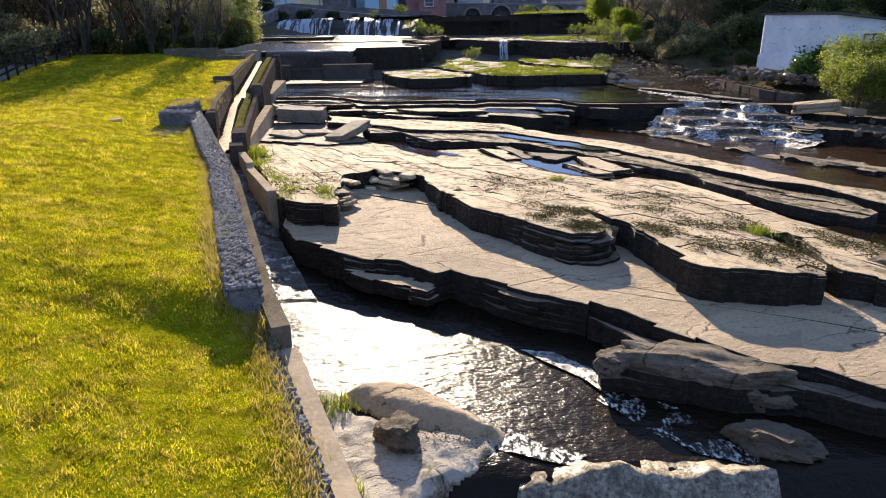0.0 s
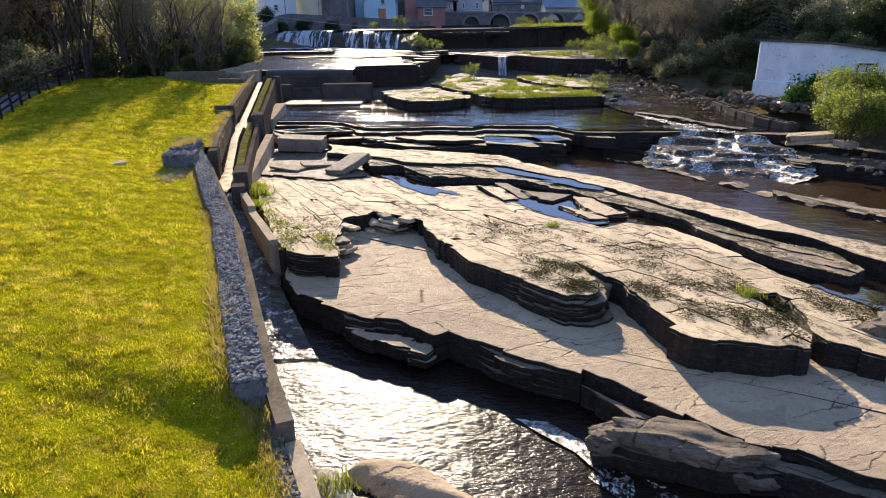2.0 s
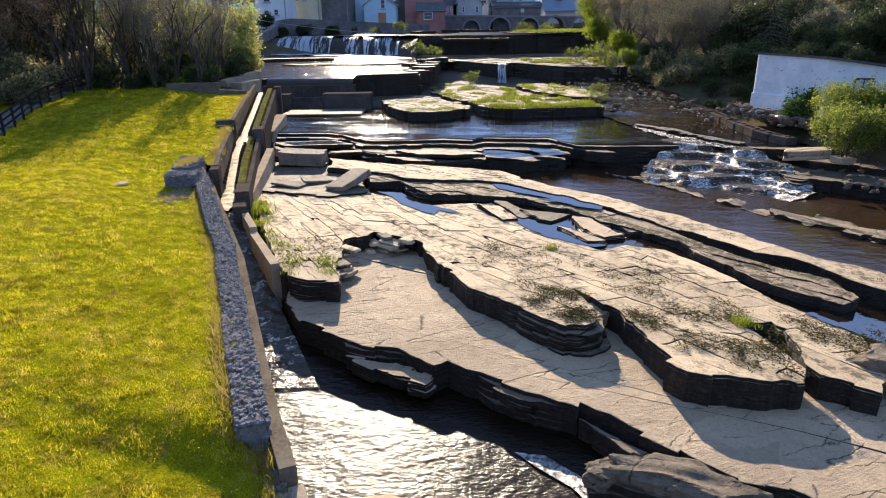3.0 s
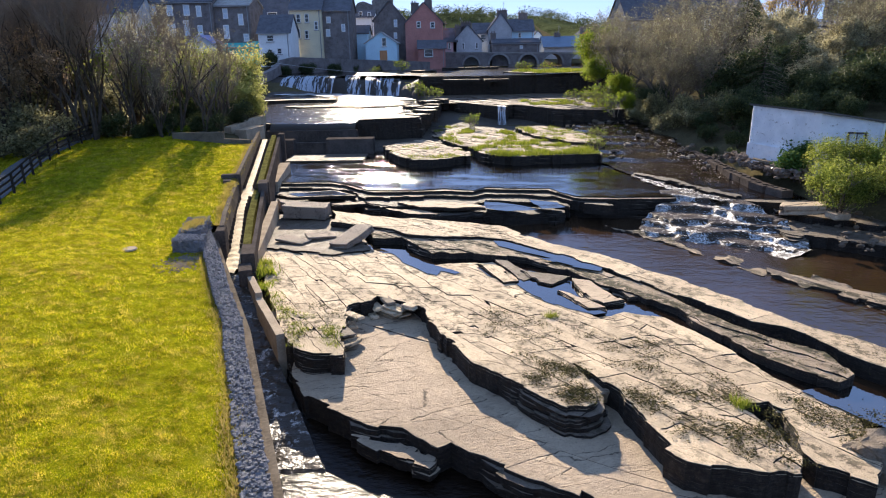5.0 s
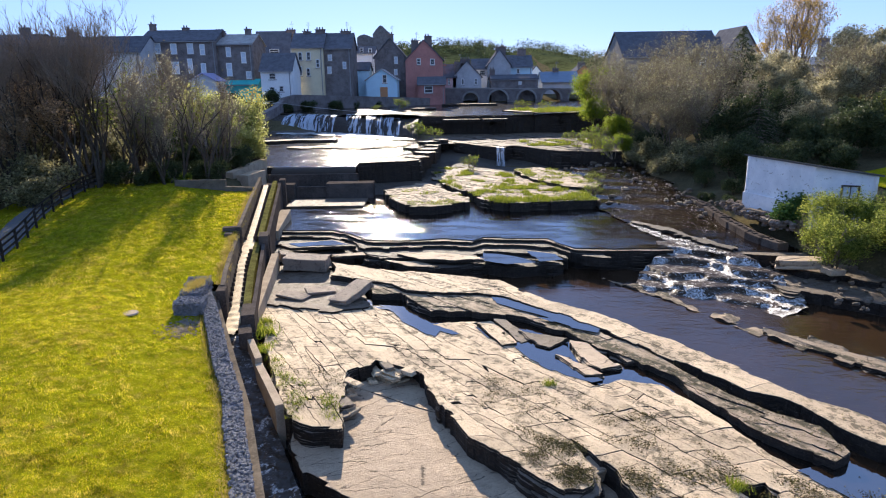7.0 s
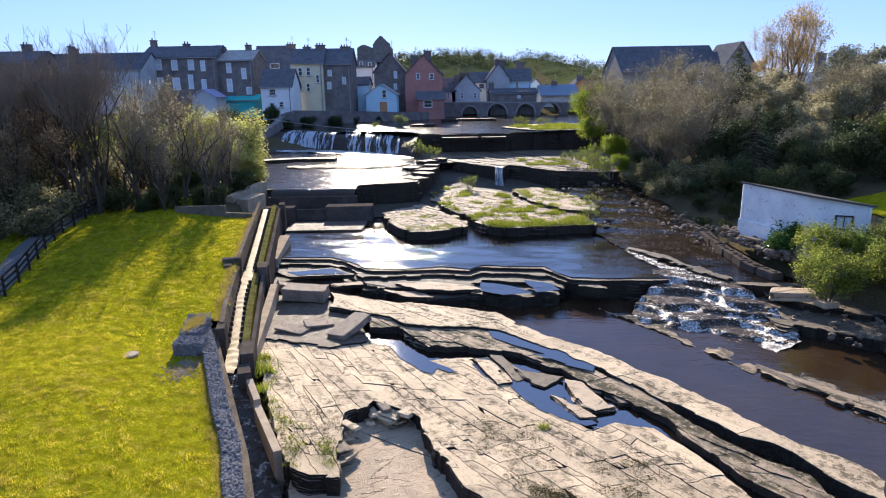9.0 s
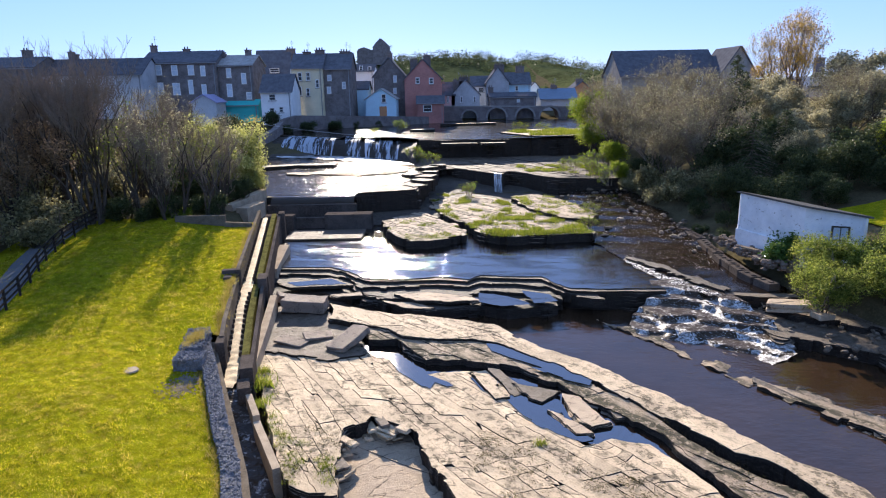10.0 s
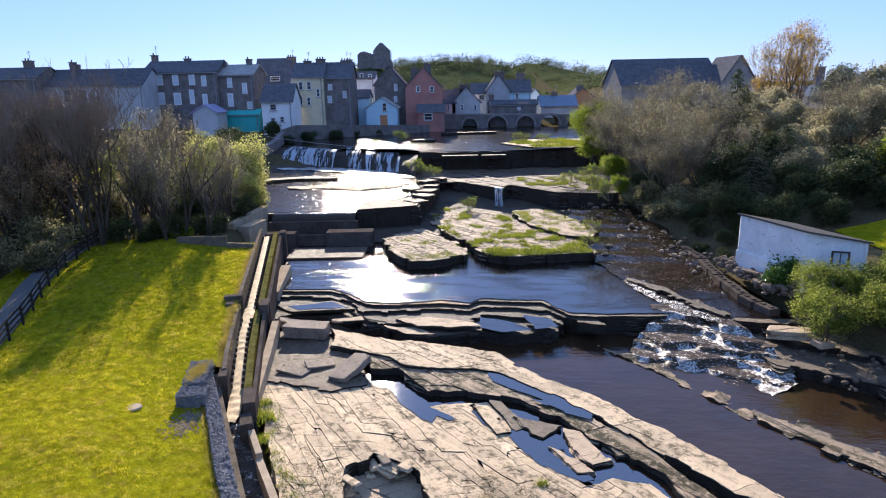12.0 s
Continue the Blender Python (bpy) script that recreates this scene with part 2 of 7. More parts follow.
def jagged(outline, step, amount, seed):
    """The outline in short steps with square jogs, broken like jointed rock."""
    pts, n = [], len(outline)
    hold, run = 0.0, 0
    for i in range(n):
        (ax, ay), (bx, by) = outline[i], outline[(i + 1) % n]
        length = math.hypot(bx - ax, by - ay)
        k = max(1, int(length / step))
        nx, ny = (by - ay) / (length or 1), -(bx - ax) / (length or 1)
        for j in range(k):
            f = (j + random.uniform(-0.25, 0.25) * (j > 0)) / k
            x, y = ax + (bx - ax) * f, ay + (by - ay) * f
            if run <= 0:
                old, hold, run = hold, random.uniform(-1, 1), random.randint(1, 4)
                d = amount * (wob(x, y, 0.7, seed) * 0.7 + old * 0.8)
                pts.append((x + nx * d - 0.04 * step * (bx - ax) / (length or 1), y + ny * d - 0.04 * step * (by - ay) / (length or 1)))
            run -= 1
            d = amount * (wob(x, y, 0.7, seed) * 0.7 + hold * 0.8 + random.uniform(-0.15, 0.15))
            pts.append((x + nx * d, y + ny * d))
    return pts


def inset(pts, d):
    """Every corner moved inwards by d (outwards if minus), by its two edges."""
    area = sum(pts[i - 1][0] * p[1] - p[0] * pts[i - 1][1] for i, p in enumerate(pts))
    sign = 1 if area > 0 else -1
    out, n = [], len(pts)
    for i in range(n):
        (ax, ay), (bx, by), (cx, cy) = pts[i - 1], pts[i], pts[(i + 1) % n]
        tx, ty = cx - ax, cy - ay
        k = math.hypot(tx, ty) or 1
        dd = d[i] if isinstance(d, list) else d
        out.append((bx - ty / k * dd * sign, by + tx / k * dd * sign))
    return out


def crumbled(x, y, amp):
    """Moves a point by square steps, as edges break along joints."""
    c, s = 0.57, -0.82
    u, v = x * c + y * s, y * c - x * s
    du = amp * (noise.cell(Vector((u * 1.3, v * 2.1, 4.7))) + 0.7 * noise.cell(Vector((u * 3.3, v * 4.9, 1.3))) - 0.85)
    dv = amp * (noise.cell(Vector((u * 1.7, v * 1.9, 14.7))) + 0.7 * noise.cell(Vector((u * 4.1, v * 3.7, 11.3))) - 0.85)
    return x + du * c - dv * s, y + du * s + dv * c


def frayed(x, y, warp, crumb):
    if warp:
        x, y = x + warp * (wob(x, y, 0.9, 5) + 0.5 * wob(x, y, 3.1, 6)), y + warp * (wob(x, y, 0.9, 7) + 0.5 * wob(x, y, 3.1, 8))
    return crumbled(x, y, crumb)


def rock_bed(name, outline, top, depth, mats, label, category="rock ledge", layers=4, step=0.4, jag=0.12, ledge=0.10, seed=1.0, kind="", parent=None, group="", lean=0.0, shady=False, warp=0.0):
    """A bed of rock: a broken outline, an edge of thin layers that stand proud here and there, flat top. top is a height or a function of x, y."""
    random.seed(int(seed * 100))
    zt = top if callable(top) else (lambda x, y: top)
    rough = jagged(outline, step, jag, seed)
    area = sum(rough[i - 1][0] * p[1] - p[0] * rough[i - 1][1] for i, p in enumerate(rough))
    if area < 0:
        rough.reverse()
    size = max(0.11, 0.36 * step)
    pts = []
    for i, (ax, ay) in enumerate(rough):
        bx, by = rough[(i + 1) % len(rough)]
        k = max(1, int(math.hypot(bx - ax, by - ay) / size))
        pts += [frayed(ax + (bx - ax) * j / k, ay + (by - ay) * j / k, warp, 0.07 * step) for j in range(k)]
    verts, faces, slots, n = [], [], [], len(pts)
    rings = []
    down, layers = 0.0, layers * 2
    shelf = [smooth(0.1, 0.35, wob(x, y, 0.4, seed + 5)) for x, y in pts]
    for k in range(layers):
        thick = depth / layers * random.uniform(0.5, 1.5)
        ring = pts if k == 0 else inset(pts, [
            (0.2 * ledge * k / layers if shady else 0.0) - shelf[i] * ledge * 0.15 * k - lean * k
            + ledge * (0.04 + shelf[i]) * (0.8 * noise.cell(Vector((x * 1.3, y * 1.3, k * 3.7 + seed))) - 0.5 + 0.4 * wob(x, y, 2.6, seed + k * 1.7))
            for i, (x, y) in enumerate(pts)])
        low = min(depth, down + thick) if k < layers - 1 else depth
        for z in (down, low):
            rings.append(len(verts))
            verts += [(x, y, zt(x, y) - z + (0.012 * wob(x, y, 3, seed) if z == 0 else 0)) for x, y in ring]
        down = low
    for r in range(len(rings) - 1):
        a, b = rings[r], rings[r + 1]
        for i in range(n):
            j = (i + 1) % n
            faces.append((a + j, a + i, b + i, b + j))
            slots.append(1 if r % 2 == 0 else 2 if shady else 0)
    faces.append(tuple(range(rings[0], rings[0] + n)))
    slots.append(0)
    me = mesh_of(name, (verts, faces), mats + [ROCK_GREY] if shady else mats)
    me.polygons.foreach_set("material_index", slots)
    bm = bmesh.new()
    bm.from_mesh(me)
    bmesh.ops.triangulate(bm, faces=[f for f in bm.faces if len(f.verts) > 4])
    bm.to_mesh(me)
    bm.free()
    ob = new(name, me)
    if parent:
        ob.parent = parent
        return tagged(ob, label)
    return tagged(ob, label, category, group, kind)


def sheet(name, xs, ys, height, mats, label="", kind="structure", category="", keep=None):
    """A sheet of ground or water over a grid; keep(x, y) leaves parts out."""
    verts, faces, index = [], [], {}
    for j, y in enumerate(ys):
        for i, x in enumerate(xs):
            index[i, j] = len(verts)
            verts.append((x, y, height(x, y)))
    for j in range(len(ys) - 1):
        for i in range(len(xs) - 1):
            if keep is None or keep((xs[i] + xs[i + 1]) / 2, (ys[j] + ys[j + 1]) / 2):
                faces.append((index[i, j], index[i + 1, j], index[i + 1, j + 1], index[i, j + 1]))
    ob = thing(name, (verts, faces), mats, label, category, kind=kind)
    for p in ob.data.polygons:
        p.use_smooth = True
    return ob


def box(bm, x0, x1, y0, y1, z0, z1, bevel=0.0, m=None):
    made = bmesh.ops.create_cube(bm, size=1.0)["verts"]
    for v in made:
        v.co = Vector(((x0 + x1) / 2 + v.co.x * (x1 - x0), (y0 + y1) / 2 + v.co.y * (y1 - y0), (z0 + z1) / 2 + v.co.z * (z1 - z0)))
        if m:
            v.co = m @ v.co
    if bevel:
        bmesh.ops.bevel(bm, geom=list({e for v in made for e in v.link_edges}), offset=bevel, segments=2, affect="EDGES")
    return made


def wall_run(rows, width, base, name, mats, label, kind="structure", rough=0.02, seed=1.0, parent=None, category="wall"):
    """A wall along rows of (x, y, top), its centre line; base is a function of x, y or a height."""
    verts, faces = [], []
    pts = []
    for (ax, ay, az), (bx, by, bz) in zip(rows, rows[1:]):
        k = max(1, int(math.hypot(bx - ax, by - ay) / 0.5))
        pts += [(ax + (bx - ax) * i / k, ay + (by - ay) * i / k, az + (bz - az) * i / k) for i in range(k)]
    pts.append(rows[-1])
    for i, (x, y, z) in enumerate(pts):
        ax, ay, _ = pts[max(0, i - 1)]
        bx, by, _ = pts[min(len(pts) - 1, i + 1)]
        k = math.hypot(bx - ax, by - ay) or 1
        nx, ny = (by - ay) / k * width / 2, -(bx - ax) / k * width / 2
        b = base(x, y) if callable(base) else base
        w = rough * wob(x, y, 2, seed)
        c = 0.03
        verts += [(x - nx, y - ny, b), (x - nx, y - ny, z - c), (x - nx * (1 - c), y - ny * (1 - c), z + w), (x + nx * (1 - c), y + ny * (1 - c), z + w), (x + nx, y + ny, z - c), (x + nx, y + ny, b)]
        if i:
            o = 6 * (i - 1)
            faces += [(o + j, o + 6 + j, o + 7 + j, o + 1 + j) for j in range(5)]
    faces += [tuple(range(6)), tuple(range(len(verts) - 1, len(verts) - 7, -1))]
    if parent:
        return part(name, (verts, faces), mats, parent, label)
    return thing(name, (verts, faces), mats, label, category, kind=kind)


def inside(x, y, poly):
    hit, n = False, len(poly)
    for i in range(n):
        (ax, ay), (bx, by) = poly[i - 1], poly[i]
        if (ay > y) != (by > y) and x < (bx - ax) * (y - ay) / (by - ay) + ax:
            hit = not hit
    return hit


def worn_rock(name, outline, base, height, soft, relief, mat, label, cell=0.07, seed=1.0):
    """A low rock rounded off by water: it rises from its outline inwards and is pitted all over."""
    xs, ys = [p[0] for p in outline], [p[1] for p in outline]
    nx, ny = int((max(xs) - min(xs)) / cell) + 2, int((max(ys) - min(ys)) / cell) + 2
    edges = [(Vector(outline[k - 1]), Vector(outline[k])) for k in range(len(outline))]
    verts, faces, at = [], [], {}
    for j in range(ny):
        for i in range(nx):
            x, y = min(xs) + i * cell, min(ys) + j * cell
            bx, by = x + 0.12 * wob(x, y, 2.2, seed), y + 0.12 * wob(x, y, 2.2, seed + 3)
            if inside(bx, by, outline):
                p = Vector((bx, by))
                d = min((p - (a + (b - a) * min(1, max(0, (p - a).dot(b - a) / (b - a).length_squared)))).length for a, b in edges)
                z = base + height * smooth(-0.1, soft, d) + relief * (wob(x, y, 1.6, seed) + 0.6 * wob(x, y, 4.2, seed + 1) + 0.35 * wob(x, y, 10.0, seed + 2))
                at[i, j] = len(verts)
                verts.append((x, y, z))
    for i, j in at:
        ring = [(i, j), (i + 1, j), (i + 1, j + 1), (i, j + 1)]
        if all(k in at for k in ring):
            faces.append(tuple(at[k] for k in ring))
    rim = {}
    for f in faces:
        for a, b in zip(f, f[1:] + f[:1]):
            rim[a, b] = True
    for a, b in list(rim):
        if (b, a) not in rim:
            o = len(verts)
            verts += [(verts[a][0], verts[a][1], base - 0.5), (verts[b][0], verts[b][1], base - 0.5)]
            faces.append((b, a, o, o + 1))
    ob = thing(name, (verts, faces), [mat], label, "rock")
    for p in ob.data.polygons:
        p.use_smooth = len(p.vertices) == 4 and abs(p.normal.z) > 0.3
    return ob


# ---- the lie of the land ----
LEFT_EDGE = [(-30, 8), (0, 1.3), (5.4, -0.9), (10.6, -3.1), (19, -6.2), (29.4, -10.8), (40, -13.2), (48, -14.8), (56, -16.3), (63, -18.0), (80, -21), (92, -25.5), (107, -26), (140, -30)]
RIGHT_EDGE = [(-30, 30), (8, 24), (31, 22.5), (38, 20.8), (50, 21.0), (62, 19.6), (71, 19.0), (88, 21), (100, 24), (140, 36)]
BED_Z = [(-30, -3.5), (18, -2.6), (22, -1.3), (35, -1.2), (38.5, -0.9), (42, 0.1), (57, 0.2), (62, 1.2), (72, 1.5), (80, 2.8), (87, 3.2), (96, 5.4), (100, 5.8), (140, 6.0)]
LAWN_Z = [(0, 0.32), (8.9, 0.48), (9.9, 0.98), (20, 1.15), (29, 1.6), (38, 2.35), (48, 2.95), (60, 3.2)]


def lawn_z(x, y):
    d = lerp_path(LEFT_EDGE, y) - 0.5 - x
    up = (1.05 + 0.55 * smooth(9.9, 8.9, y) if y < 20 else 1.05 - 0.55 * smooth(20, 32, y)) * smooth(0.2, 6.5, d)
    return lerp_path(LAWN_Z, y) + up + 0.05 * wob(x, y, 0.35, 2)


def ground_z(x, y):
    xl, xr = lerp_path(LEFT_EDGE, y), lerp_path(RIGHT_EDGE, y)
    bed = lerp_path(BED_Z, y)
    if xl <= x <= xr:
        return bed
    if x < xl:
        d = xl - x
        bank = min(9.0, lawn_z(max(x, -40), min(y, 55)) - 0.25 + 0.16 * max(0, d - 14) + 0.07 * max(0, y - 55))
        return bed + (bank - bed) * smooth(0.3, 1.2, d)
    d = x - xr
    bank = min(10.5, max(1.1, bed + 1.0) + 0.22 * d + 0.02 * max(0, y - 60))
    return bed + (bank - bed) * smooth(0.0, 2.5, d)


def far_z(x, y):
    z = ground_z(x, min(y, 140))
    z += 3.0 * smooth(128, 170, y)
    z += 18 * math.exp(-(x / 68) ** 2 - ((y - 330) / 70) ** 2)
    return z


gx = [-1500, -700, -350, -200, -130, -90] + list(np.arange(-70, -30, 4.0)) + list(np.arange(-30, 30, 1.25)) + list(np.arange(30, 70, 4.0)) + [75, 90, 130, 200, 350, 700, 1500]
gy = [-400, -120, -60, -30] + list(np.arange(-20, 110, 1.5)) + list(np.arange(110, 180, 6.0)) + list(np.arange(180, 460, 14.0)) + [600, 1000, 2000, 4000]
sheet("ground", gx, gy, far_z, [SOIL], "dark earth banks and fields under trees and houses", category="ground")

# ---- rock beds, largest first ----
LOWER_SLAB = [(-4.2, 17.6), (-4.9, 18.9), (-5.2, 20.3), (-5.2, 24.5), (-2.0, 25.5), (2.2, 22.5), (4.9, 19.7), (6.9, 17.5), (9.8, 16.0), (12.6, 13.6), (12.6, 8.4), (8.0, 8.9), (7.5, 9.2), (6.7, 9.9), (5.9, 10.3), (5.5, 10.6), (5.0, 11.1), (4.4, 11.7), (3.9, 12.4), (3.3, 12.9), (2.3, 13.5), (1.6, 14.0), (0.7, 14.6), (0.3, 15.0), (-0.2, 14.7), (-0.6, 15.1), (-1.2, 15.7), (-2.2, 16.0), (-3.4, 17.0)]
UPPER_SLAB = [(-9.5, 33.6), (-8.8, 29.2), (-6.9, 24.1), (-5.6, 20.9), (-5.0, 19.5), (-4.2, 19.1), (-3.2, 18.9), (-3.5, 20.4), (-3.6, 22.3), (-3.6, 23.5), (-2.8, 24.0), (-2.6, 24.9), (-1.5, 24.7), (-1.0, 23.9), (-0.4, 21.8), (0.2, 20.2), (0.9, 18.6), (1.7, 17.5), (2.4, 16.7), (3.0, 15.9), (3.4, 15.4), (4.0, 15.4), (4.4, 15.7), (4.4, 16.8), (4.1, 18.1), (4.6, 17.4), (5.0, 16.4), (5.1, 15.3), (5.4, 14.3), (5.6, 13.6), (5.4, 13.4), (5.8, 12.9), (6.3, 12.7), (7.2, 12.4), (8.0, 12.4), (8.4, 12.5), (8.7, 13.2), (8.6, 14.2), (8.3, 15.1), (8.1, 15.7), (9.2, 15.9), (9.1, 14.6), (8.8, 13.4), (8.9, 12.9), (9.8, 12.3)]
UPPER_BACK = [(10.9, 13.6), (11.6, 15.8), (11.0, 16.8), (10.6, 16.8), (10.2, 17.6), (9.7, 18.9), (9.2, 20.4), (8.8, 21.2), (8.2, 22.0), (6.8, 22.4), (5.8, 21.8), (5.4, 22.6), (4.6, 23.7), (4.1, 24.3), (3.6, 25.6), (3.2, 27.8), (2.4, 29.1), (0.5, 28.8), (-1.1, 28.4), (-2.3, 30.2), (-3.7, 31.5), (-5.5, 31.3)]
RIDGE_LOW = [(-4.1, 34.3), (-2.6, 34.8), (-1.3, 33.7), (0.6, 32.6), (2.6, 32.0), (3.9, 30.6), (5.4, 29.2), (6.7, 27.6), (7.2, 26.5), (8.1, 25.6), (8.9, 24.2), (9.8, 21.9), (10.7, 20.2), (12.2, 18.7), (12.3, 17.2), (11.7, 16.8), (11.0, 17.5), (10.0, 18.8), (9.2, 20.9), (8.6, 22.7), (7.7, 24.1), (6.6, 25.2), (5.5, 27.1), (4.0, 28.7), (2.7, 29.3), (1.1, 29.8), (-0.6, 29.8), (-1.3, 31.0), (-2.1, 32.5), (-3.6, 32.7)]
RIDGE_HIGH = [(-6.6, 38.3), (-2.7, 36.1), (0.6, 35.4), (3.1, 34.2), (4.4, 32.1), (6.1, 30.2), (7.5, 28.9), (8.6, 27.3), (10.0, 25.6), (10.8, 24.0), (11.8, 22.6), (12.4, 21.4), (12.9, 20.5), (13.9, 19.8), (14.5, 18.2), (13.7, 17.1), (12.8, 18.8), (12.2, 20.5), (11.1, 21.1), (10.2, 22.4), (9.0, 24.0), (7.8, 26.1), (7.1, 27.2), (5.8, 28.7), (4.7, 29.9), (3.2, 31.5), (2.0, 32.1), (-0.0, 32.1), (-1.8, 32.7), (-2.8, 33.8), (-4.5, 34.7), (-6.2, 35.7)]
TERRACE_LIP = [(-12.2, 44.8), (-7.7, 44.6), (-6.2, 43.2), (-4.9, 41.5), (-2.9, 41.2), (0.1, 41.6), (2.0, 40.9), (2.8, 41.7), (6.9, 41.2), (7.7, 39.5), (8.3, 38.6), (10.0, 38.3), (14.2, 38.2), (14.4, 39.6), (16.2, 38.4), (17.3, 37.4), (21.5, 36.8)]
STEP_MID = [(-11.3, 40.2), (-8.3, 41.0), (-5.1, 39.9), (-3.1, 38.2), (-1.3, 36.9), (0.4, 36.9), (2.5, 37.7), (4.2, 36.8), (7.2, 37.4)]
ISLAND_A = [(-5.2, 58.1), (-1.9, 62.0), (-0.5, 60.1), (2.2, 53.7), (2.3, 51.7), (0.1, 50.1), (-2.4, 49.9), (-4.3, 54.2)]
ISLAND_B = [(-1.0, 71.6), (1.3, 75.7), (4.1, 72.4), (7.5, 65.0), (9.8, 60.7), (12.3, 54.7), (12.5, 51.1), (9.7, 51.0), (4.6, 50.4), (3.4, 52.4), (1.1, 59.0), (-0.7, 63.5)]
ISLAND_C = [(7.6, 68.3), (11.1, 69.6), (13.8, 61.8), (14.5, 57.4), (13.0, 55.7), (10.7, 57.0), (8.7, 60.9)]
LIP = [(-25.7, 104), (-22.2, 101.3), (-18.7, 97.6), (-14.6, 94.1), (-13.7, 97.3), (-10.6, 93.9), (-6.6, 94.0), (-4.0, 91.5), (-2.6, 87.2), (1.5, 87.6), (7.6, 87.2), (14.1, 88.2), (24, 87.4)]


def strip(a, b, s):
    return list(np.arange(a, b + s / 2, s))


def bed_z(x, y):
    """Top of the upper ledge."""
    return -0.018 * (y - 20) - 0.08 * max(0, x - 7)


def low_z(x, y):
    return 0.05 - 0.004 * x


def high_z(x, y):
    return 0.2 - 0.012 * max(0, x)


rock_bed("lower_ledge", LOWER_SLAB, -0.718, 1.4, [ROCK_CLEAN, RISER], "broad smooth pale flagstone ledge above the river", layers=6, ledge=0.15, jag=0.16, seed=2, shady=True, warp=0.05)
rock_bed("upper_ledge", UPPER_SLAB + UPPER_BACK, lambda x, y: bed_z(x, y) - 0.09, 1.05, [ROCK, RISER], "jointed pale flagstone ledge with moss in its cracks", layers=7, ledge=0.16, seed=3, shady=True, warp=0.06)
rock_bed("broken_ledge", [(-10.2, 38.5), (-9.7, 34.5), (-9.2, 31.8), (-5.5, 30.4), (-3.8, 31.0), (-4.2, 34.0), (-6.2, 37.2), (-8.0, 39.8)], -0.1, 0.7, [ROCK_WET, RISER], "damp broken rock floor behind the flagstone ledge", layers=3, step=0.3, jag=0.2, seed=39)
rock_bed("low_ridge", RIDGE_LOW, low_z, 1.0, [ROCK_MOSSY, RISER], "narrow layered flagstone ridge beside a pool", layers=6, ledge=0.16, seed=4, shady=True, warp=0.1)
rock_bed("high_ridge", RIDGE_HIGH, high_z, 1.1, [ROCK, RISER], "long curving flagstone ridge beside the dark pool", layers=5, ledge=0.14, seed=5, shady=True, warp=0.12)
rock_bed("terrace", TERRACE_LIP + [(21.5, 62), (-14, 62)], 0.70, 1.6, [ROCK_WET, RISER], "wide wet rock terrace under shallow water", layers=6, ledge=0.2, seed=6)
# step tops coloured dark for wet rock and for shade among small risers
rock_bed("terrace_step", STEP_MID + [(7.2, 43), (-11.5, 46)], 0.12, 1.0, [ROCK_DARK, RISER], "low dark rock step below the terrace", layers=5, ledge=0.35, jag=0.3, seed=7)
rock_bed("terrace_step", [(x, y - 1.9 - 0.7 * math.sin(x * 1.3)) for x, y in TERRACE_LIP[:10]] + [(7.2, 43), (-11.5, 46)], 0.34, 0.7, [ROCK_DARK, RISER], "middle dark rock step below the terrace", layers=4, ledge=0.3, jag=0.3, seed=37)
rock_bed("terrace_step", [(x, y - 0.75 - 0.35 * math.sin(x * 2.1)) for x, y in TERRACE_LIP[:12]] + [(10, 43), (-11.5, 46)], 0.53, 0.6, [ROCK_DARK, RISER], "upper dark rock step below the terrace", layers=3, ledge=0.25, jag=0.25, seed=38)
rock_bed("grassy_island", ISLAND_A, 1.4, 1.2, [ROCK_TAN, RISER], "flat rock island with grassy edge in the river", layers=4, jag=0.35, seed=8, warp=0.1, group="rock islands")
rock_bed("grassy_island", ISLAND_B, 1.45, 1.2, [ROCK_TAN, RISER], "long flat rock island with grass and rubble", layers=4, jag=0.35, seed=9, warp=0.1, group="rock islands")
rock_bed("grassy_island", ISLAND_C, 1.75, 1.3, [ROCK_TAN, RISER], "small rock island with turf on top", layers=4, jag=0.35, seed=10, group="rock islands")
rock_bed("fall_ledge", LIP + [(24, 150), (-30, 150)], 6.3, 3.5, [ROCK_WET, RISER], "high rock step that carries the upper river", layers=7, step=0.8, jag=0.3, ledge=0.3, seed=11)
rock_bed("middle_ledge", [(-25, 93), (-22, 62), (-8.1, 62.7), (-2.2, 64.3), (-1.5, 70), (-0.6, 76), (0.0, 80.0), (7.1, 73.4), (8.1, 75.4), (13.0, 70.5), (18.0, 69.5), (24, 70), (24, 92)], lambda x, y: 3.1 + 0.035 * max(0, y - 63), 2.6, [ROCK_WET, RISER], "broad rock shelf below the waterfall", layers=6, step=0.6, ledge=0.2, seed=12)
worn_rock("pale_shore_rock", [(-2.0, 10.3), (-1.6, 10.75), (-1.0, 10.85), (-0.2, 10.5), (0.5, 9.8), (1.15, 9.15), (1.05, 8.75), (0.6, 8.85), (-0.2, 9.2), (-0.9, 9.45), (-1.5, 9.9)], -1.52, 0.34, 0.45, 0.035, ROCK_CLEAN, "smooth pale rippled rock in the stream", 0.06, 13)
rock_bed("broken_side_rock", [(3.2, 11.0), (3.6, 11.1), (4.2, 11.4), (4.6, 10.9), (5.6, 10.6), (6.1, 10.2), (6.6, 9.7), (6.1, 9.7), (5.2, 9.7), (4.3, 10.1), (3.5, 10.5), (3.1, 10.5)], -1.0, 1.1, [ROCK_GREY, RISER], "rough broken grey rock below the ledge", category="rock", layers=4, step=0.2, jag=0.08, seed=14)

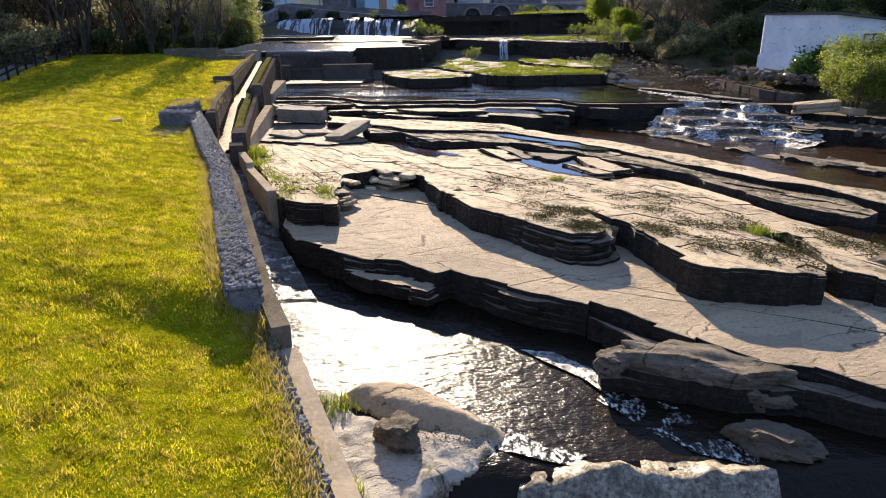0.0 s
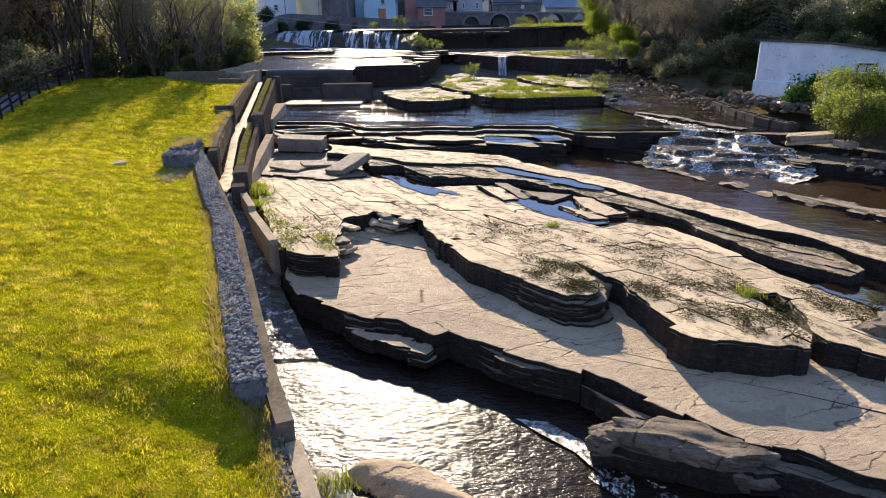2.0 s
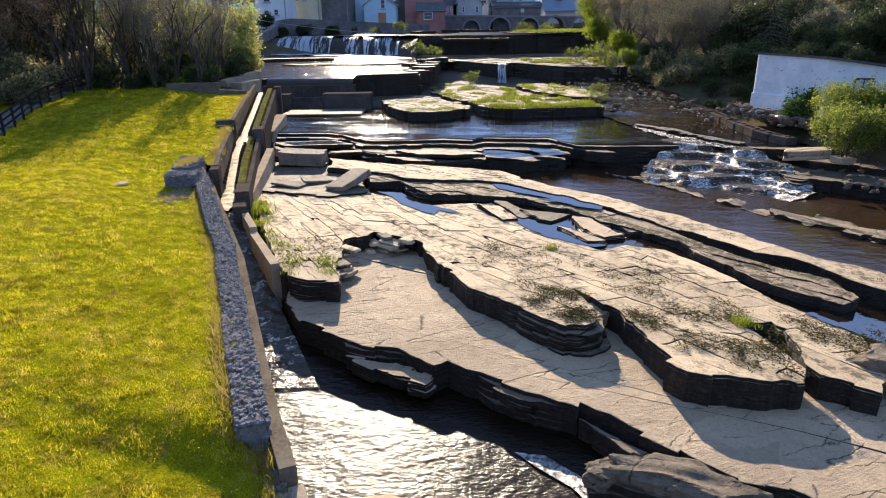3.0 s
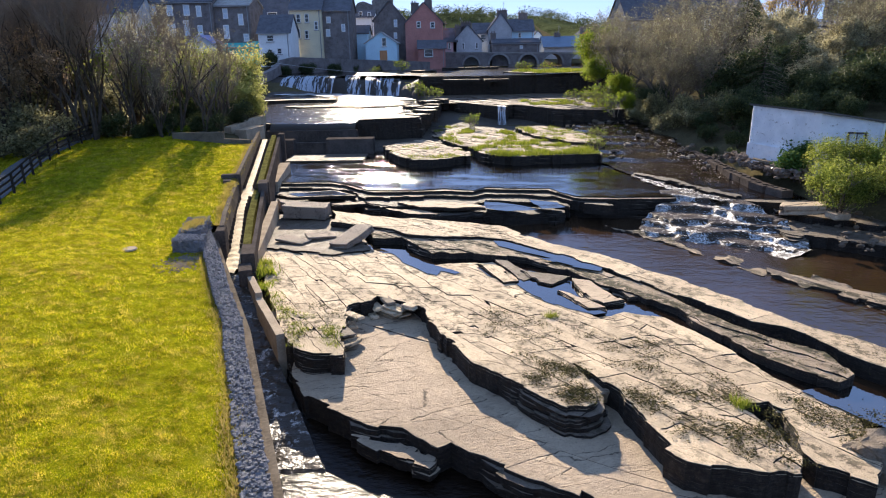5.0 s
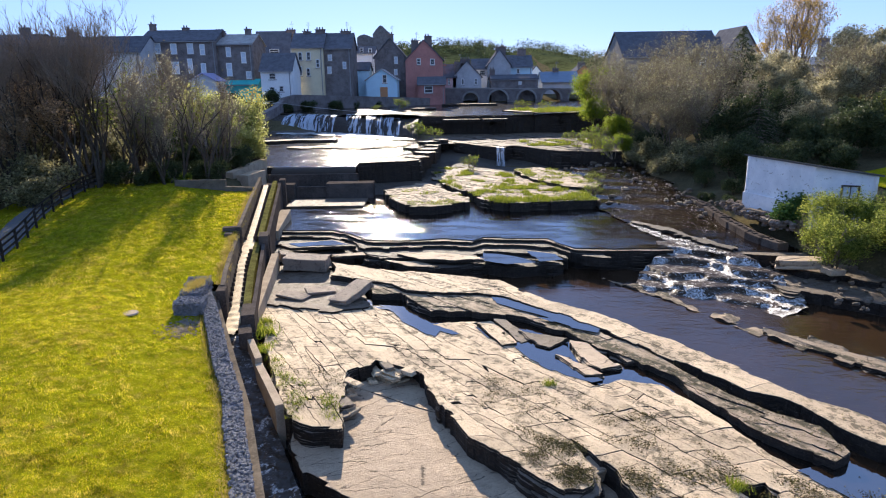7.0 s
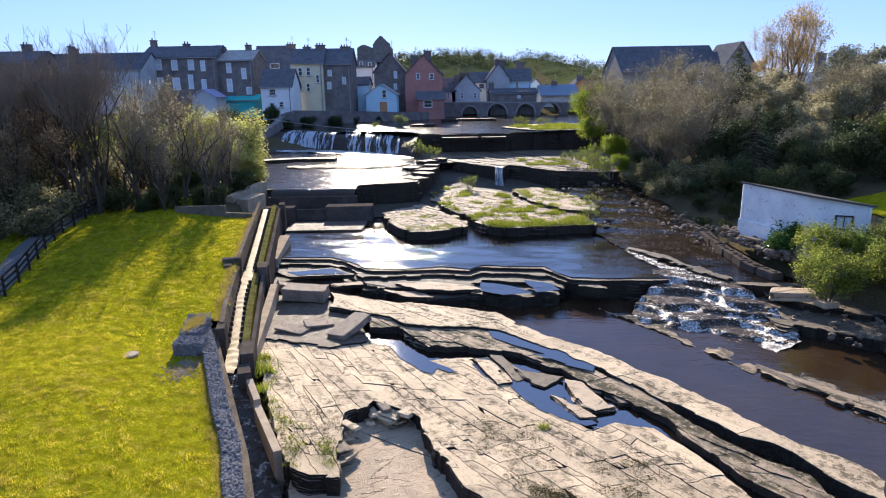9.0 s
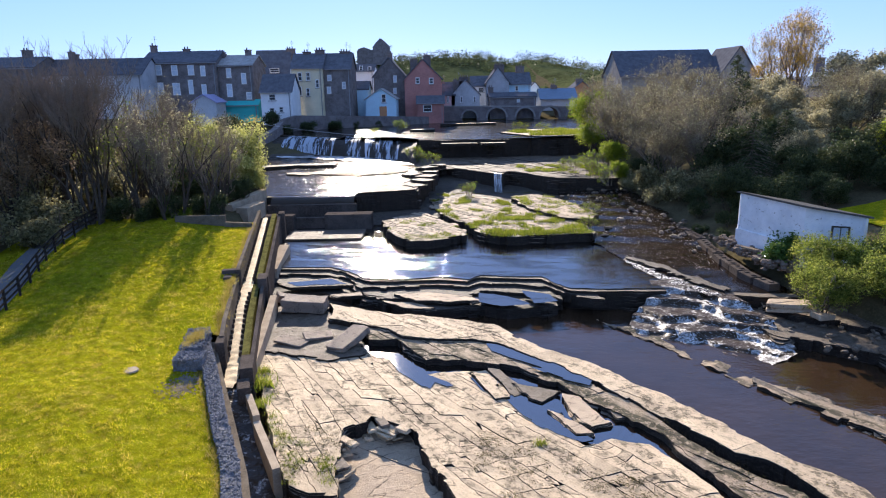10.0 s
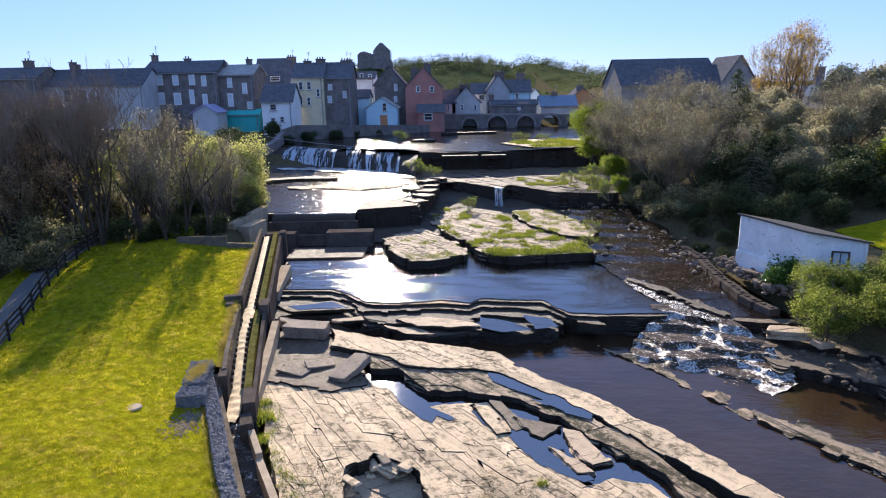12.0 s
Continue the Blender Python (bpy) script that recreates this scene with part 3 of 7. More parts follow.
# bare bed of the river between the ledges
sheet("river_bed", strip(-24, 22, 1.0), strip(36, 92, 1.0), lambda x, y: ground_z(x, y) + 0.05 + 0.08 * wob(x, y, 0.8), [ROCK_DARK], "dark wet river bed between the ledges", category="river bed", keep=lambda x, y: lerp_path(LEFT_EDGE, y) < x < lerp_path(RIGHT_EDGE, y) - 0.5)

# ---- water ----
W_LOW = water("lower_river", waves=((1.2, 0.35), (5.0, 0.7), (18, 0.7)), stretch=(1, 1.4), rough=0.24, ior=1.24)
W_POOL = water("still_pool", waves=((1.5, 0.04), (6, 0.03)), ior=3.0, rough=0.03)
W_DARK = water("dark_pool", colour=(0.045, 0.026, 0.014), waves=((0.8, 0.12), (3, 0.16), (9, 0.12)), stretch=(1, 1.6), ior=1.5)
W_TERRACE = water("terrace_water", waves=((0.7, 0.15), (3, 0.5), (10, 0.5)), stretch=(1, 2.0), rough=0.05, ior=2.3, calm=(0.6, 0.45, 0.62))
W_MID = water("middle_water", colour=(0.05, 0.035, 0.022), waves=((0.7, 0.4), (2.4, 0.55), (8, 0.45)), stretch=(1, 2.2), rough=0.10, ior=1.3, calm=(0.55, 0.38, 0.6))
W_RIVER = water("upper_river", waves=((0.5, 0.4), (2.4, 0.5), (8, 0.4)), stretch=(1, 2.2), rough=0.14, ior=1.3, calm=(0.35, 0.42, 0.62))


def pool(name, outline, z, mat, label):
    bm = bmesh.new()
    bm.faces.new([bm.verts.new((x, y, z(x, y) if callable(z) else z)) for x, y in jagged(outline, 0.4, 0.12, 3.3)])
    bmesh.ops.triangulate(bm, faces=bm.faces[:])
    bmesh.ops.recalc_face_normals(bm, faces=bm.faces[:])
    for f in bm.faces:
        if f.normal.z < 0:
            f.normal_flip()
    return thing(name, bm, [mat], label, "pool", kind="structure")


sheet("water_lower", strip(-5.5, 26, 0.5), strip(-14, 21, 0.5), lambda x, y: -1.5 - 0.5 * smooth(8.1, 7.5, y) + 0.04 * wob(x, y, 0.6), [W_LOW], "rippling lower river water in the sun", category="river")
pool("water_pool", [(-4.5, 30.0), (-4.6, 32.6), (-2, 33), (1, 30.5), (4.3, 29.6), (7, 26.2), (9.4, 22.5), (12.2, 18.6), (12.8, 14.6), (11, 16.2), (8, 21.4), (5.4, 21.6), (3, 24), (2, 28), (-2, 27.6)], lambda x, y: bed_z(x, y) - 0.075, W_POOL, "still blue rock pools between the ridges")
pool("water_pool_high", [(2.6, 32.0), (3.1, 32.2), (3.9, 31.4), (5.0, 30.5), (6.0, 29.5), (5.6, 29.5), (6.5, 28.2), (7.1, 27.1), (6.9, 26.6), (5.8, 27.3), (4.5, 28.6), (5.0, 28.5), (3.7, 29.7), (2.8, 30.7)], 0.128, W_POOL, "narrow blue pool between two ridges")
FILMS = ([(-3.2, 31.4), (-2.0, 31.1), (-1.4, 29.5), (-0.9, 28.8), (-0.4, 28.5), (0.5, 27.7), (0.8, 27.2), (0.5, 27.1), (-0.0, 27.6), (-0.3, 26.9), (-0.6, 27.2), (-1.3, 28.2), (-1.9, 29.0), (-2.5, 30.3)],
         [(1.6, 28.1), (2.2, 27.9), (2.5, 26.8), (2.1, 26.6)],
         [(2.9, 26.1), (4.2, 26.6), (5.4, 25.6), (5.4, 24.5), (4.8, 24.1), (5.8, 22.7), (6.1, 22.2), (5.6, 22.0), (4.7, 22.7), (3.6, 24.3)],
         [(10.4, 16.6), (11.5, 17.0), (12.4, 17.4), (13.0, 16.6), (11.7, 14.8), (11.2, 15.3), (10.6, 16.3)])
for i, ring in enumerate(FILMS):
    pool("water_puddle", ring, lambda x, y: bed_z(x, y) + 0.036, W_POOL, "shallow still pool on the flagstones mirroring the sky")
sheet("water_dark", strip(-2, 26, 0.5), strip(6, 41, 0.5), lambda x, y: -0.5 - 0.5 * smooth(20, 8, y), [W_DARK], "dark peaty pool beside the ridge", category="pool", keep=lambda x, y: x > lerp_path([(6, 13.5), (14, 13), (20, 12.5), (25, 9.5), (30, 6.2), (33, 2.5), (35.5, -2)], y))
pool("water_terrace", [(x, y + 0.35) for x, y in TERRACE_LIP] + [(21.5, 71.0), (-14.0, 71.0)], 0.757, W_TERRACE, "shallow water sliding over the terrace")
pool("water_middle", [(-21.5, 62.7), (-8.3, 62.9), (-7.8, 68.2), (-3.2, 69.8), (-1.8, 73.0), (-1.4, 78.6), (-3.0, 80.6), (-6.5, 84.5), (-12.0, 88.2), (-23.8, 93.0), (-24.5, 80.0), (-21.8, 70.0)], lambda x, y: 3.17 + 0.035 * (y - 63), W_MID, "bright river water below the falls")
pool("water_upper", [(x, y + 0.35) for x, y in LIP] + [(34, 145), (-32, 145)], 6.385, W_RIVER, "bright upper river above the falls")

# ---- lawn, river wall, gabion ----
def lawn_mat(name):
    m, nt, p, pos = fresh(name)
    big, mid, fine = noisy(nt, pos, 0.35, 4), noisy(nt, pos, 2.2, 6, 0.7), noisy(nt, pos, 28, 5, 0.75)
    c = mix(nt, ramp(nt, big, [(0.3, grey(0)), (0.7, grey(1))]), (0.27, 0.26, 0.010), (0.43, 0.355, 0.014))
    c = mix(nt, ramp(nt, mid, [(0.52, grey(0)), (0.78, grey(0.7))]), c, (0.56, 0.40, 0.10))
    c = mix(nt, ramp(nt, fine, [(0.40, grey(0.9)), (0.60, grey(0))]), c, (0.12, 0.17, 0.006))
    c = mix(nt, 1.0, c, ramp(nt, noisy(nt, pos, 2.3, 5, 0.7), [(0.36, grey(0.75)), (0.6, grey(1.1))]), "MULTIPLY")
    nt.links.new(c, p.inputs["Base Color"])
    p.inputs["Roughness"].default_value, p.inputs["Specular IOR Level"].default_value = 1.0, 0.0
    bumped(nt, p, fine, 1.0, 0.06)
    return m


LAWN = lawn_mat("lawn_turf")
# concrete darkened in colour for the shadow side of the pass walls
PASS_WALL = plain("shade_toned_concrete", (0.20, 0.165, 0.125), 0.9, vary=0.45, scale=1.2)


PASS_L = [(27.5, -9.95), (35.4, -11.85), (38.7, -12.4), (47.7, -14.1), (54.5, -15.4)]


def pass_x(y):
    return lerp_path(PASS_L, y)


def edge_x(y):
    return lerp_path(LEFT_EDGE, y)


def lawn_sheet():
    """Columns counted inwards from the wall, so that the edge runs straight along it."""
    verts, faces = [], []
    ys = strip(-6, 50.5, 0.5)
    offs = [0.0, 0.15, 0.4, 0.8] + strip(1.3, 22.3, 0.6)
    for y in ys:
        for o in offs:
            x = (edge_x(y) - (0.78 if 9.4 < y else 0.5) if y < 29.6 else pass_x(y) - 0.1) - o
            verts.append((x, y, lawn_z(x, y)))
    n = len(offs)
    for j in range(len(ys) - 1):
        for i in range(n - 1):
            faces.append((j * n + i + 1, j * n + i, (j + 1) * n + i, (j + 1) * n + i + 1))
    ob = thing("lawn", (verts, faces), [LAWN], "sunlit mown lawn, yellow-green with straw patches", "lawn", kind="structure")
    for p in ob.data.polygons:
        p.use_smooth = True


lawn_sheet()
wall_run([(edge_x(y) - 0.02, y, z) for y, z in ((-6, 0.12), (5.4, 0.2), (8.9, 0.34))], 0.28, -2.6, "river_wall", [CONCRETE], "pale concrete river wall below the lawn")
wall_run([(edge_x(y) - 0.12, y, z) for y, z in ((8.9, 0.72), (10.6, 0.72), (19, 0.85), (26, 1.1), (29.4, 1.35))], 0.3, -2.6, "river_wall", [PASS_WALL], "concrete kerb wall under the stone basket")

STONE = plain("gabion_stone", (0.24, 0.235, 0.24), 0.85, vary=0.5, scale=6, bump=0.6)
WIRE = plain("galvanised_wire", (0.35, 0.36, 0.38), 0.5, 0.6, vary=0.2, scale=20)


def lumps(rows, seed, sides=6):
    """Many small stones as one mesh: rows of centre and size."""
    random.seed(seed)
    verts, faces = [], []
    for (x, y, z), s in rows:
        o = len(verts)
        turn = random.uniform(0, 6.3)
        sx, sy, sz = (s * random.uniform(0.6, 1.25) for _ in range(3))
        for k in range(3):
            r, h = ((0.75, -0.45), (1.0, 0.05), (0.62, 0.5))[k]
            for i in range(sides):
                a = turn + (i + 0.3 * k) * 6.283 / sides
                w = random.uniform(0.78, 1.15)
                verts.append((x + math.cos(a) * r * sx * w, y + math.sin(a) * r * sy * w, z + h * sz * random.uniform(0.8, 1.2)))
        for k in range(2):
            for i in range(sides):
                j = (i + 1) % sides
                faces.append((o + k * sides + i, o + k * sides + j, o + (k + 1) * sides + j, o + (k + 1) * sides + i))
        faces.append(tuple(o + 2 * sides + i for i in range(sides)))
    return verts, faces


def gabion(name, axis, width, base, label, seed, stone=0.062, wire=True):
    """A wire basket full of stones along rows of (x, y, top)."""
    random.seed(seed)
    holder = thing(name, None, None, label, "gabion")
    rows = []
    verts, faces = [], []

    def rod(a, b, r=0.0016):
        d = (b - a).normalized()
        u = d.cross(Vector((0, 0, 1)) if abs(d.z) < 0.9 else Vector((1, 0, 0))).normalized()
        w = d.cross(u)
        o = len(verts)
        for p in (a, b):
            for k in range(3):
                verts.append(p + (u * math.cos(k * 2.094) + w * math.sin(k * 2.094)) * r)
        faces.extend([(o, o + 1, o + 4, o + 3), (o + 1, o + 2, o + 5, o + 4), (o + 2, o, o + 3, o + 5)])

    for (ax, ay, az), (bx, by, bz) in zip(axis, axis[1:]):
        a, b = Vector((ax, ay, az)), Vector((bx, by, bz))
        d = b - a
        side = Vector((d.y, -d.x, 0)).normalized()
        length = d.length
        for i in range(int(length * width / (stone * stone * 2.2))):
            f, s = random.random(), random.uniform(-0.5, 0.5)
            p = a + d * f + side * (s * width)
            rows.append(((p.x, p.y, p.z - stone * 0.4 + random.uniform(-0.02, 0.02)), stone * random.uniform(0.7, 1.2)))
        for q, n in ((a, 1), (b, -1)):
            for i in range(int(width * (q.z - base) / (stone * stone * 2.5))):
                p = q + side * random.uniform(-0.5, 0.5) * width + d.normalized() * 0.04 * n
                rows.append(((p.x, p.y, random.uniform(base, q.z)), stone * random.uniform(0.7, 1.2)))
        for s in (-0.5, 0.5):
            for i in range(int(length * min(0.6, az - base) / (stone * stone * 3))):
                p = a + d * random.random() + side * s * width * 0.95
                rows.append(((p.x, p.y, p.z - random.uniform(0, min(0.6, az - base))), stone * random.uniform(0.7, 1.2)))
        cores = bmesh.new()
        k = width / 2 - 0.05
        o = [a - side * k, a + side * k, b + side * k, b - side * k]
        top = [cores.verts.new(v - Vector((0, 0, 0.07))) for v in o]
        low = [cores.verts.new((v.x, v.y, base)) for v in o]
        cores.faces.new(top)
        for i in range(4):
            cores.faces.new((top[i], low[i], low[(i + 1) % 4], top[(i + 1) % 4]))
        part("core", cores, [STONE], holder)
        if wire:
            pitch = 0.17
            n = int(length / pitch)
            for i in range(-int(width / pitch), n):
                for sgn in (1, -1):
                    f0, f1 = i * pitch, i * pitch + width
                    s0, s1 = -0.5, 0.5
                    if f0 < 0:
                        s0, f0 = -0.5 - f0 / width, 0.0
                    if f1 > length:
                        s1, f1 = 0.5 - (f1 - length) / width, length
                    rod(a + d * (f0 / length) + side * (s0 * sgn * width) + Vector((0, 0, 0.035)), a + d * (f1 / length) + side * (s1 * sgn * width) + Vector((0, 0, 0.035)))
    tagged(part("stone_fill", lumps(rows, seed), [STONE], holder, "grey broken stones"), kind="stuff")
    if wire:
        tagged(part("wire_mesh", (verts, faces), [WIRE], holder, "thin galvanised wire netting"), kind="stuff")
    return holder


gabion("stone_basket", [(edge_x(y) - 0.55 + 0.04 * math.sin(y * 1.7), y, z) for y, z in ((9.6, 1.12), (11.5, 1.16), (13, 1.14), (15, 1.2), (17, 1.22), (19, 1.28), (21.5, 1.4), (24, 1.55), (26.5, 1.68), (28.8, 1.8))], 0.56, 0.0, "long wire basket of grey stones along the lawn edge", 5)
gabion("stone_basket", [(-11.35, 26.2, 2.05), (-10.15, 26.35, 2.0)], 1.0, 1.0, "wire basket of grey stones set into the lawn", 6)
gabion("stone_basket", [(-10.95, 26.9, 2.12), (-11.35, 29.2, 2.2)], 1.0, 1.0, "wire basket of grey stones capped with dry turf", 7)
random.seed(23)
tagged(thing("earth_clods", lumps([((x, y, lawn_z(x, y)), random.uniform(0.03, 0.075)) for x, y in [(random.gauss(-10.4, 0.3), random.gauss(24.5, 0.55)) for _ in range(420)]], 24, 7), [RUBBLE], "bare dug earth and clods beside the stone basket", "earth"), kind="stuff")
gabion("stone_edge", [(edge_x(y) - 0.38, y, z) for y, z in ((-3, 0.2), (5.4, 0.32), (9.4, 0.5))], 0.3, -0.3, "narrow strip of stones behind the river wall", 8, 0.06)

# ---- fish pass: a stepped channel between concrete walls ----
MOSSY = plain("mossy_concrete", (0.17, 0.155, 0.05), 0.95, vary=0.6, scale=2.5, bump=0.8, dist=0.05)
wall_run([(pass_x(y), y, z) for y, z in ((29.2, 1.75), (31, 1.95), (37.6, 2.2))], 0.22, -0.5, "channel_wall", [PASS_WALL], "pale concrete wall of the fish pass")
wall_run([(pass_x(y), y, z) for y, z in ((38.4, 2.55), (46, 2.95), (54.5, 3.25))], 0.22, 0.2, "channel_wall", [PASS_WALL], "pale concrete wall of the upper fish pass")
wall_run([(pass_x(y) + 1.12, y, z) for y, z in ((27.6, 0.9), (33, 1.25), (38.2, 1.62))], 0.36, -0.8, "channel_wall", [MOSSY], "mossy sloping inner wall of the fish pass")
wall_run([(pass_x(y) + 1.25, y, z) for y, z in ((38.6, 1.9), (46, 2.5), (54.5, 2.95))], 0.36, 0.0, "channel_wall", [MOSSY], "mossy inner wall of the upper fish pass")
wall_run([(pass_x(y) + 1.72, y, z) for y, z in ((38.4, 2.0), (43.5, 2.3), (54.5, 3.0))], 0.22, 0.0, "channel_wall", [CONCRETE_DARK], "dark concrete outer wall of the fish pass")
wall_run([(pass_x(y) + 1.5, y, z) for y, z in ((27.2, 0.95), (30, 1.1), (38.4, 1.7))], 0.2, -0.8, "channel_wall", [CONCRETE_DARK], "dark concrete outer wall of the lower fish pass")


def blocks(name, rows, mat, label, category="wall"):
    for x0, x1, y0, y1, z0, z1, turn in rows:
        bm = bmesh.new()
        box(bm, -(x1 - x0) / 2, (x1 - x0) / 2, -(y1 - y0) / 2, (y1 - y0) / 2, 0, z1 - z0, 0.03)
        for v in bm.verts:
            v.co += Vector((0.02 * wob(v.co.x + x0, v.co.y + y0, 2), 0.02 * wob(v.co.y, v.co.x, 2, 3), 0))
        ob = thing(name, bm, [mat], label, category)
        ob.matrix_world = pose((x0 + x1) / 2, (y0 + y1) / 2, z0, 0, 0, turn)


blocks("concrete_pier", [(-13.2, -12.1, 37.9, 38.35, 1.6, 2.6, 12), (-12.85, -12.4, 37.0, 37.6, 1.5, 2.4, 12), (-10.5, -10.1, 28.4, 29.4, -0.3, 1.7, 12), (-9.1, -8.5, 27.0, 28.7, -0.8, 1.0, 14), (-8.75, -8.2, 25.6, 26.7, -0.8, 0.7, 18), (-11.1, -10.55, 37.6, 38.9, 0.0, 2.1, 12), (-13.7, -13.2, 53.6, 54.8, 0.5, 3.1, 10)], CONCRETE_DARK, "squat weathered concrete pier of the fish pass", "pier")
# sloping aprons beside the pass
wall_run([(-8.95, 29.0, 0.42), (-9.5, 33.5, 0.68), (-10.15, 38.0, 0.92)], 0.42, -0.6, "apron", [CONCRETE], "narrow sloping concrete apron above the rock")
wall_run([(-11.7, 43.6, 1.05), (-12.05, 49.0, 1.5)], 0.75, 0.3, "apron", [CONCRETE], "sloping concrete apron at the terrace")
wall_run([(-8.1, 25.6, 0.45), (-7.3, 23.9, 0.35)], 0.28, -1.6, "trench_wall", [CONCRETE], "low concrete wall beside the trench")
wall_run([(-7.25, 23.7, 0.2), (-5.65, 20.5, 0.08)], 0.3, -1.9, "trench_wall", [CONCRETE], "low sloping concrete wall above the trench")
wall_run([(-20.5, 49.4, 3.85), (-16.6, 49.4, 3.85)], 0.3, 2.0, "garden_wall", [PASS_WALL], "grey concrete wall across the end of the lawn")
wall_run([(-16.6, 49.2, 3.35), (-14.5, 48.9, 3.3)], 0.3, 2.0, "garden_wall", [PASS_WALL], "lower grey concrete wall beside the fish pass")
FOAMY = plain("pass_foam", (0.66, 0.50, 0.29), 0.75, vary=0.45, scale=3.0, bump=0.4, dist=0.03)
SPILL = water("spill_water", colour=(0.06, 0.045, 0.03), waves=((2.0, 0.9), (9, 0.7)), foam=(3.0, 0.55, 0.66), rough=0.3)


def channel_water():
    verts, faces = [], []
    ys = strip(26.6, 54.5, 0.16)
    for y in ys:
        z = float(np.interp(y, [26.6, 29, 38, 39.5, 54.5], [0.2, 0.35, 1.25, 1.35, 2.5]))
        k = (y % 0.62) / 0.62
        z += 0.03 * abs(math.sin(k * math.pi)) + 0.06
        for i in range(5):
            x = pass_x(y) + 0.16 + 0.165 * i
            verts.append((x, y, z + 0.05 * wob(x, y, 3) + 0.05 * math.sin(i / 4 * math.pi)))
    for j in range(len(ys) - 1):
        for i in range(4):
            faces.append((j * 5 + i, j * 5 + i + 1, j * 5 + 6 + i, j * 5 + 5 + i))
    ob = thing("water_channel", (verts, faces), [FOAMY], "tan foaming water stepping down the fish pass", "water", kind="structure")
    for p in ob.data.polygons:
        p.use_smooth = True


channel_water()


def trench_water():
    rows = [(27.2, -9.6, -8.4, 0.25), (25.5, -9.0, -8.1, 0.0), (23.5, -8.0, -7.3, -0.5), (20.5, -6.7, -5.8, -0.95), (17.5, -5.5, -4.4, -1.25), (14.0, -4.2, -2.8, -1.54)]
    verts, faces = [], []
    ys = strip(14.0, 27.0, 0.25)
    for y in ys:
        k = rows[::-1]
        x0, x1, z = (float(np.interp(y, [r[0] for r in k], [r[c] for r in k])) for c in (1, 2, 3))
        for i in range(6):
            x = x0 + (x1 - x0) * i / 5
            verts.append((x, y, z + 0.06 * wob(x, y, 2.2) - 0.06 * ((y * 0.8) % 1)))
    for j in range(len(ys) - 1):
        for i in range(5):
            faces.append((j * 6 + i, j * 6 + i + 1, j * 6 + 7 + i, j * 6 + 6 + i))
    thing("water_trench", (verts, faces), [SPILL], "white water tumbling down the trench", "water", kind="structure")


trench_water()


def baffles():
    """Upright ribs along both sides of the pass."""
    holder = thing("fish_pass_baffles", None, None, "dark timber ribs along both sides of the fish pass", "baffle")
    bm = bmesh.new()
    box(bm, -0.09, 0.09, -0.035, 0.035, -0.5, 0.16, 0.015)
    me = mesh_of("rib", bm, CONCRETE_DARK)
    y = 29.6
    while y < 54:
        if not 37.2 < y < 39.2:
            z = float(np.interp(y, [29, 38, 39.5, 54.5], [0.5, 1.4, 1.5, 2.6]))
            for off in (0.2, 0.8):
                part("rib", me, None, holder).matrix_world = pose(pass_x(y) + off, y, z, 0, 0, 12)
        y += 0.62


baffles()

# ---- waterfall, spills and foam ----
def fall_mat(name, thin, low=0.42, high=0.6):
    """Falling water: fine white threads, clear between them so that the rock shows."""
    m, nt, p, pos = fresh(name)
    wide = noisy(nt, stretched(nt, pos, (1.0, 0.10, 0.05)), thin * 0.28, 4, 0.6)
    threads = noisy(nt, stretched(nt, pos, (1.0, 0.10, 0.05)), thin, 6, 0.7)
    both = added(nt, threads, wide, 0.9)
    c = mix(nt, ramp(nt, both, [(low + 0.45, grey(0)), (high + 0.45, grey(1))]), (0.36, 0.43, 0.53), (0.64, 0.70, 0.79))
    nt.links.new(c, p.inputs["Base Color"])
    p.inputs["Roughness"].default_value = 0.5
    tr = nt.nodes.new("ShaderNodeBsdfTranslucent")
    nt.links.new(c, tr.inputs[0])
    s1 = nt.nodes.new("ShaderNodeMixShader")
    s1.inputs[0].default_value = 0.28
    nt.links.new(p.outputs[0], s1.inputs[1])
    nt.links.new(tr.outputs[0], s1.inputs[2])
    s2 = nt.nodes.new("ShaderNodeMixShader")
    clear = nt.nodes.new("ShaderNodeBsdfTransparent")
    nt.links.new(ramp(nt, both, [(low + 0.42, grey(0.0)), (high + 0.52, grey(0.8))]), s2.inputs[0])
    nt.links.new(clear.outputs[0], s2.inputs[1])
    nt.links.new(s1.outputs[0], s2.inputs[2])
    nt.links.new(s2.outputs[0], nt.nodes["Material Output"].inputs[0])
    bumped(nt, p, threads, 0.6, 0.1)
    return m


FALL = fall_mat("falling_water", 5.0, 0.47, 0.66)
FALL_THIN = fall_mat("thin_falling_water", 9.0, 0.40, 0.56)
WHITE = water("white_water", colour=(0.06, 0.038, 0.02), waves=((3, 0.22), (10, 0.32), (25, 0.3)), foam=(9.0, 0.56, 0.64), rough=0.32, stretch=(0.6, 1.7), flow=-34, ior=1.25)
RAPID_FOAM = water("rapid_foam", colour=(0.10, 0.075, 0.05), waves=((3, 0.4), (9, 0.5), (25, 0.4)), foam=(9.0, 0.41, 0.58), rough=0.35, ior=1.25)
SPATTER = water("broken_trickle", colour=(0.02, 0.014, 0.01), waves=((2.5, 0.7), (9, 0.7), (25, 0.4)), foam=(6.0, 0.50, 0.58), rough=0.2, stretch=(1.6, 1), turn=40)
FROTH = water("river_froth", colour=(0.06, 0.05, 0.04), waves=((2.5, 0.8), (9, 0.8), (25, 0.5)), foam=(7.0, 0.42, 0.58), rough=0.3)


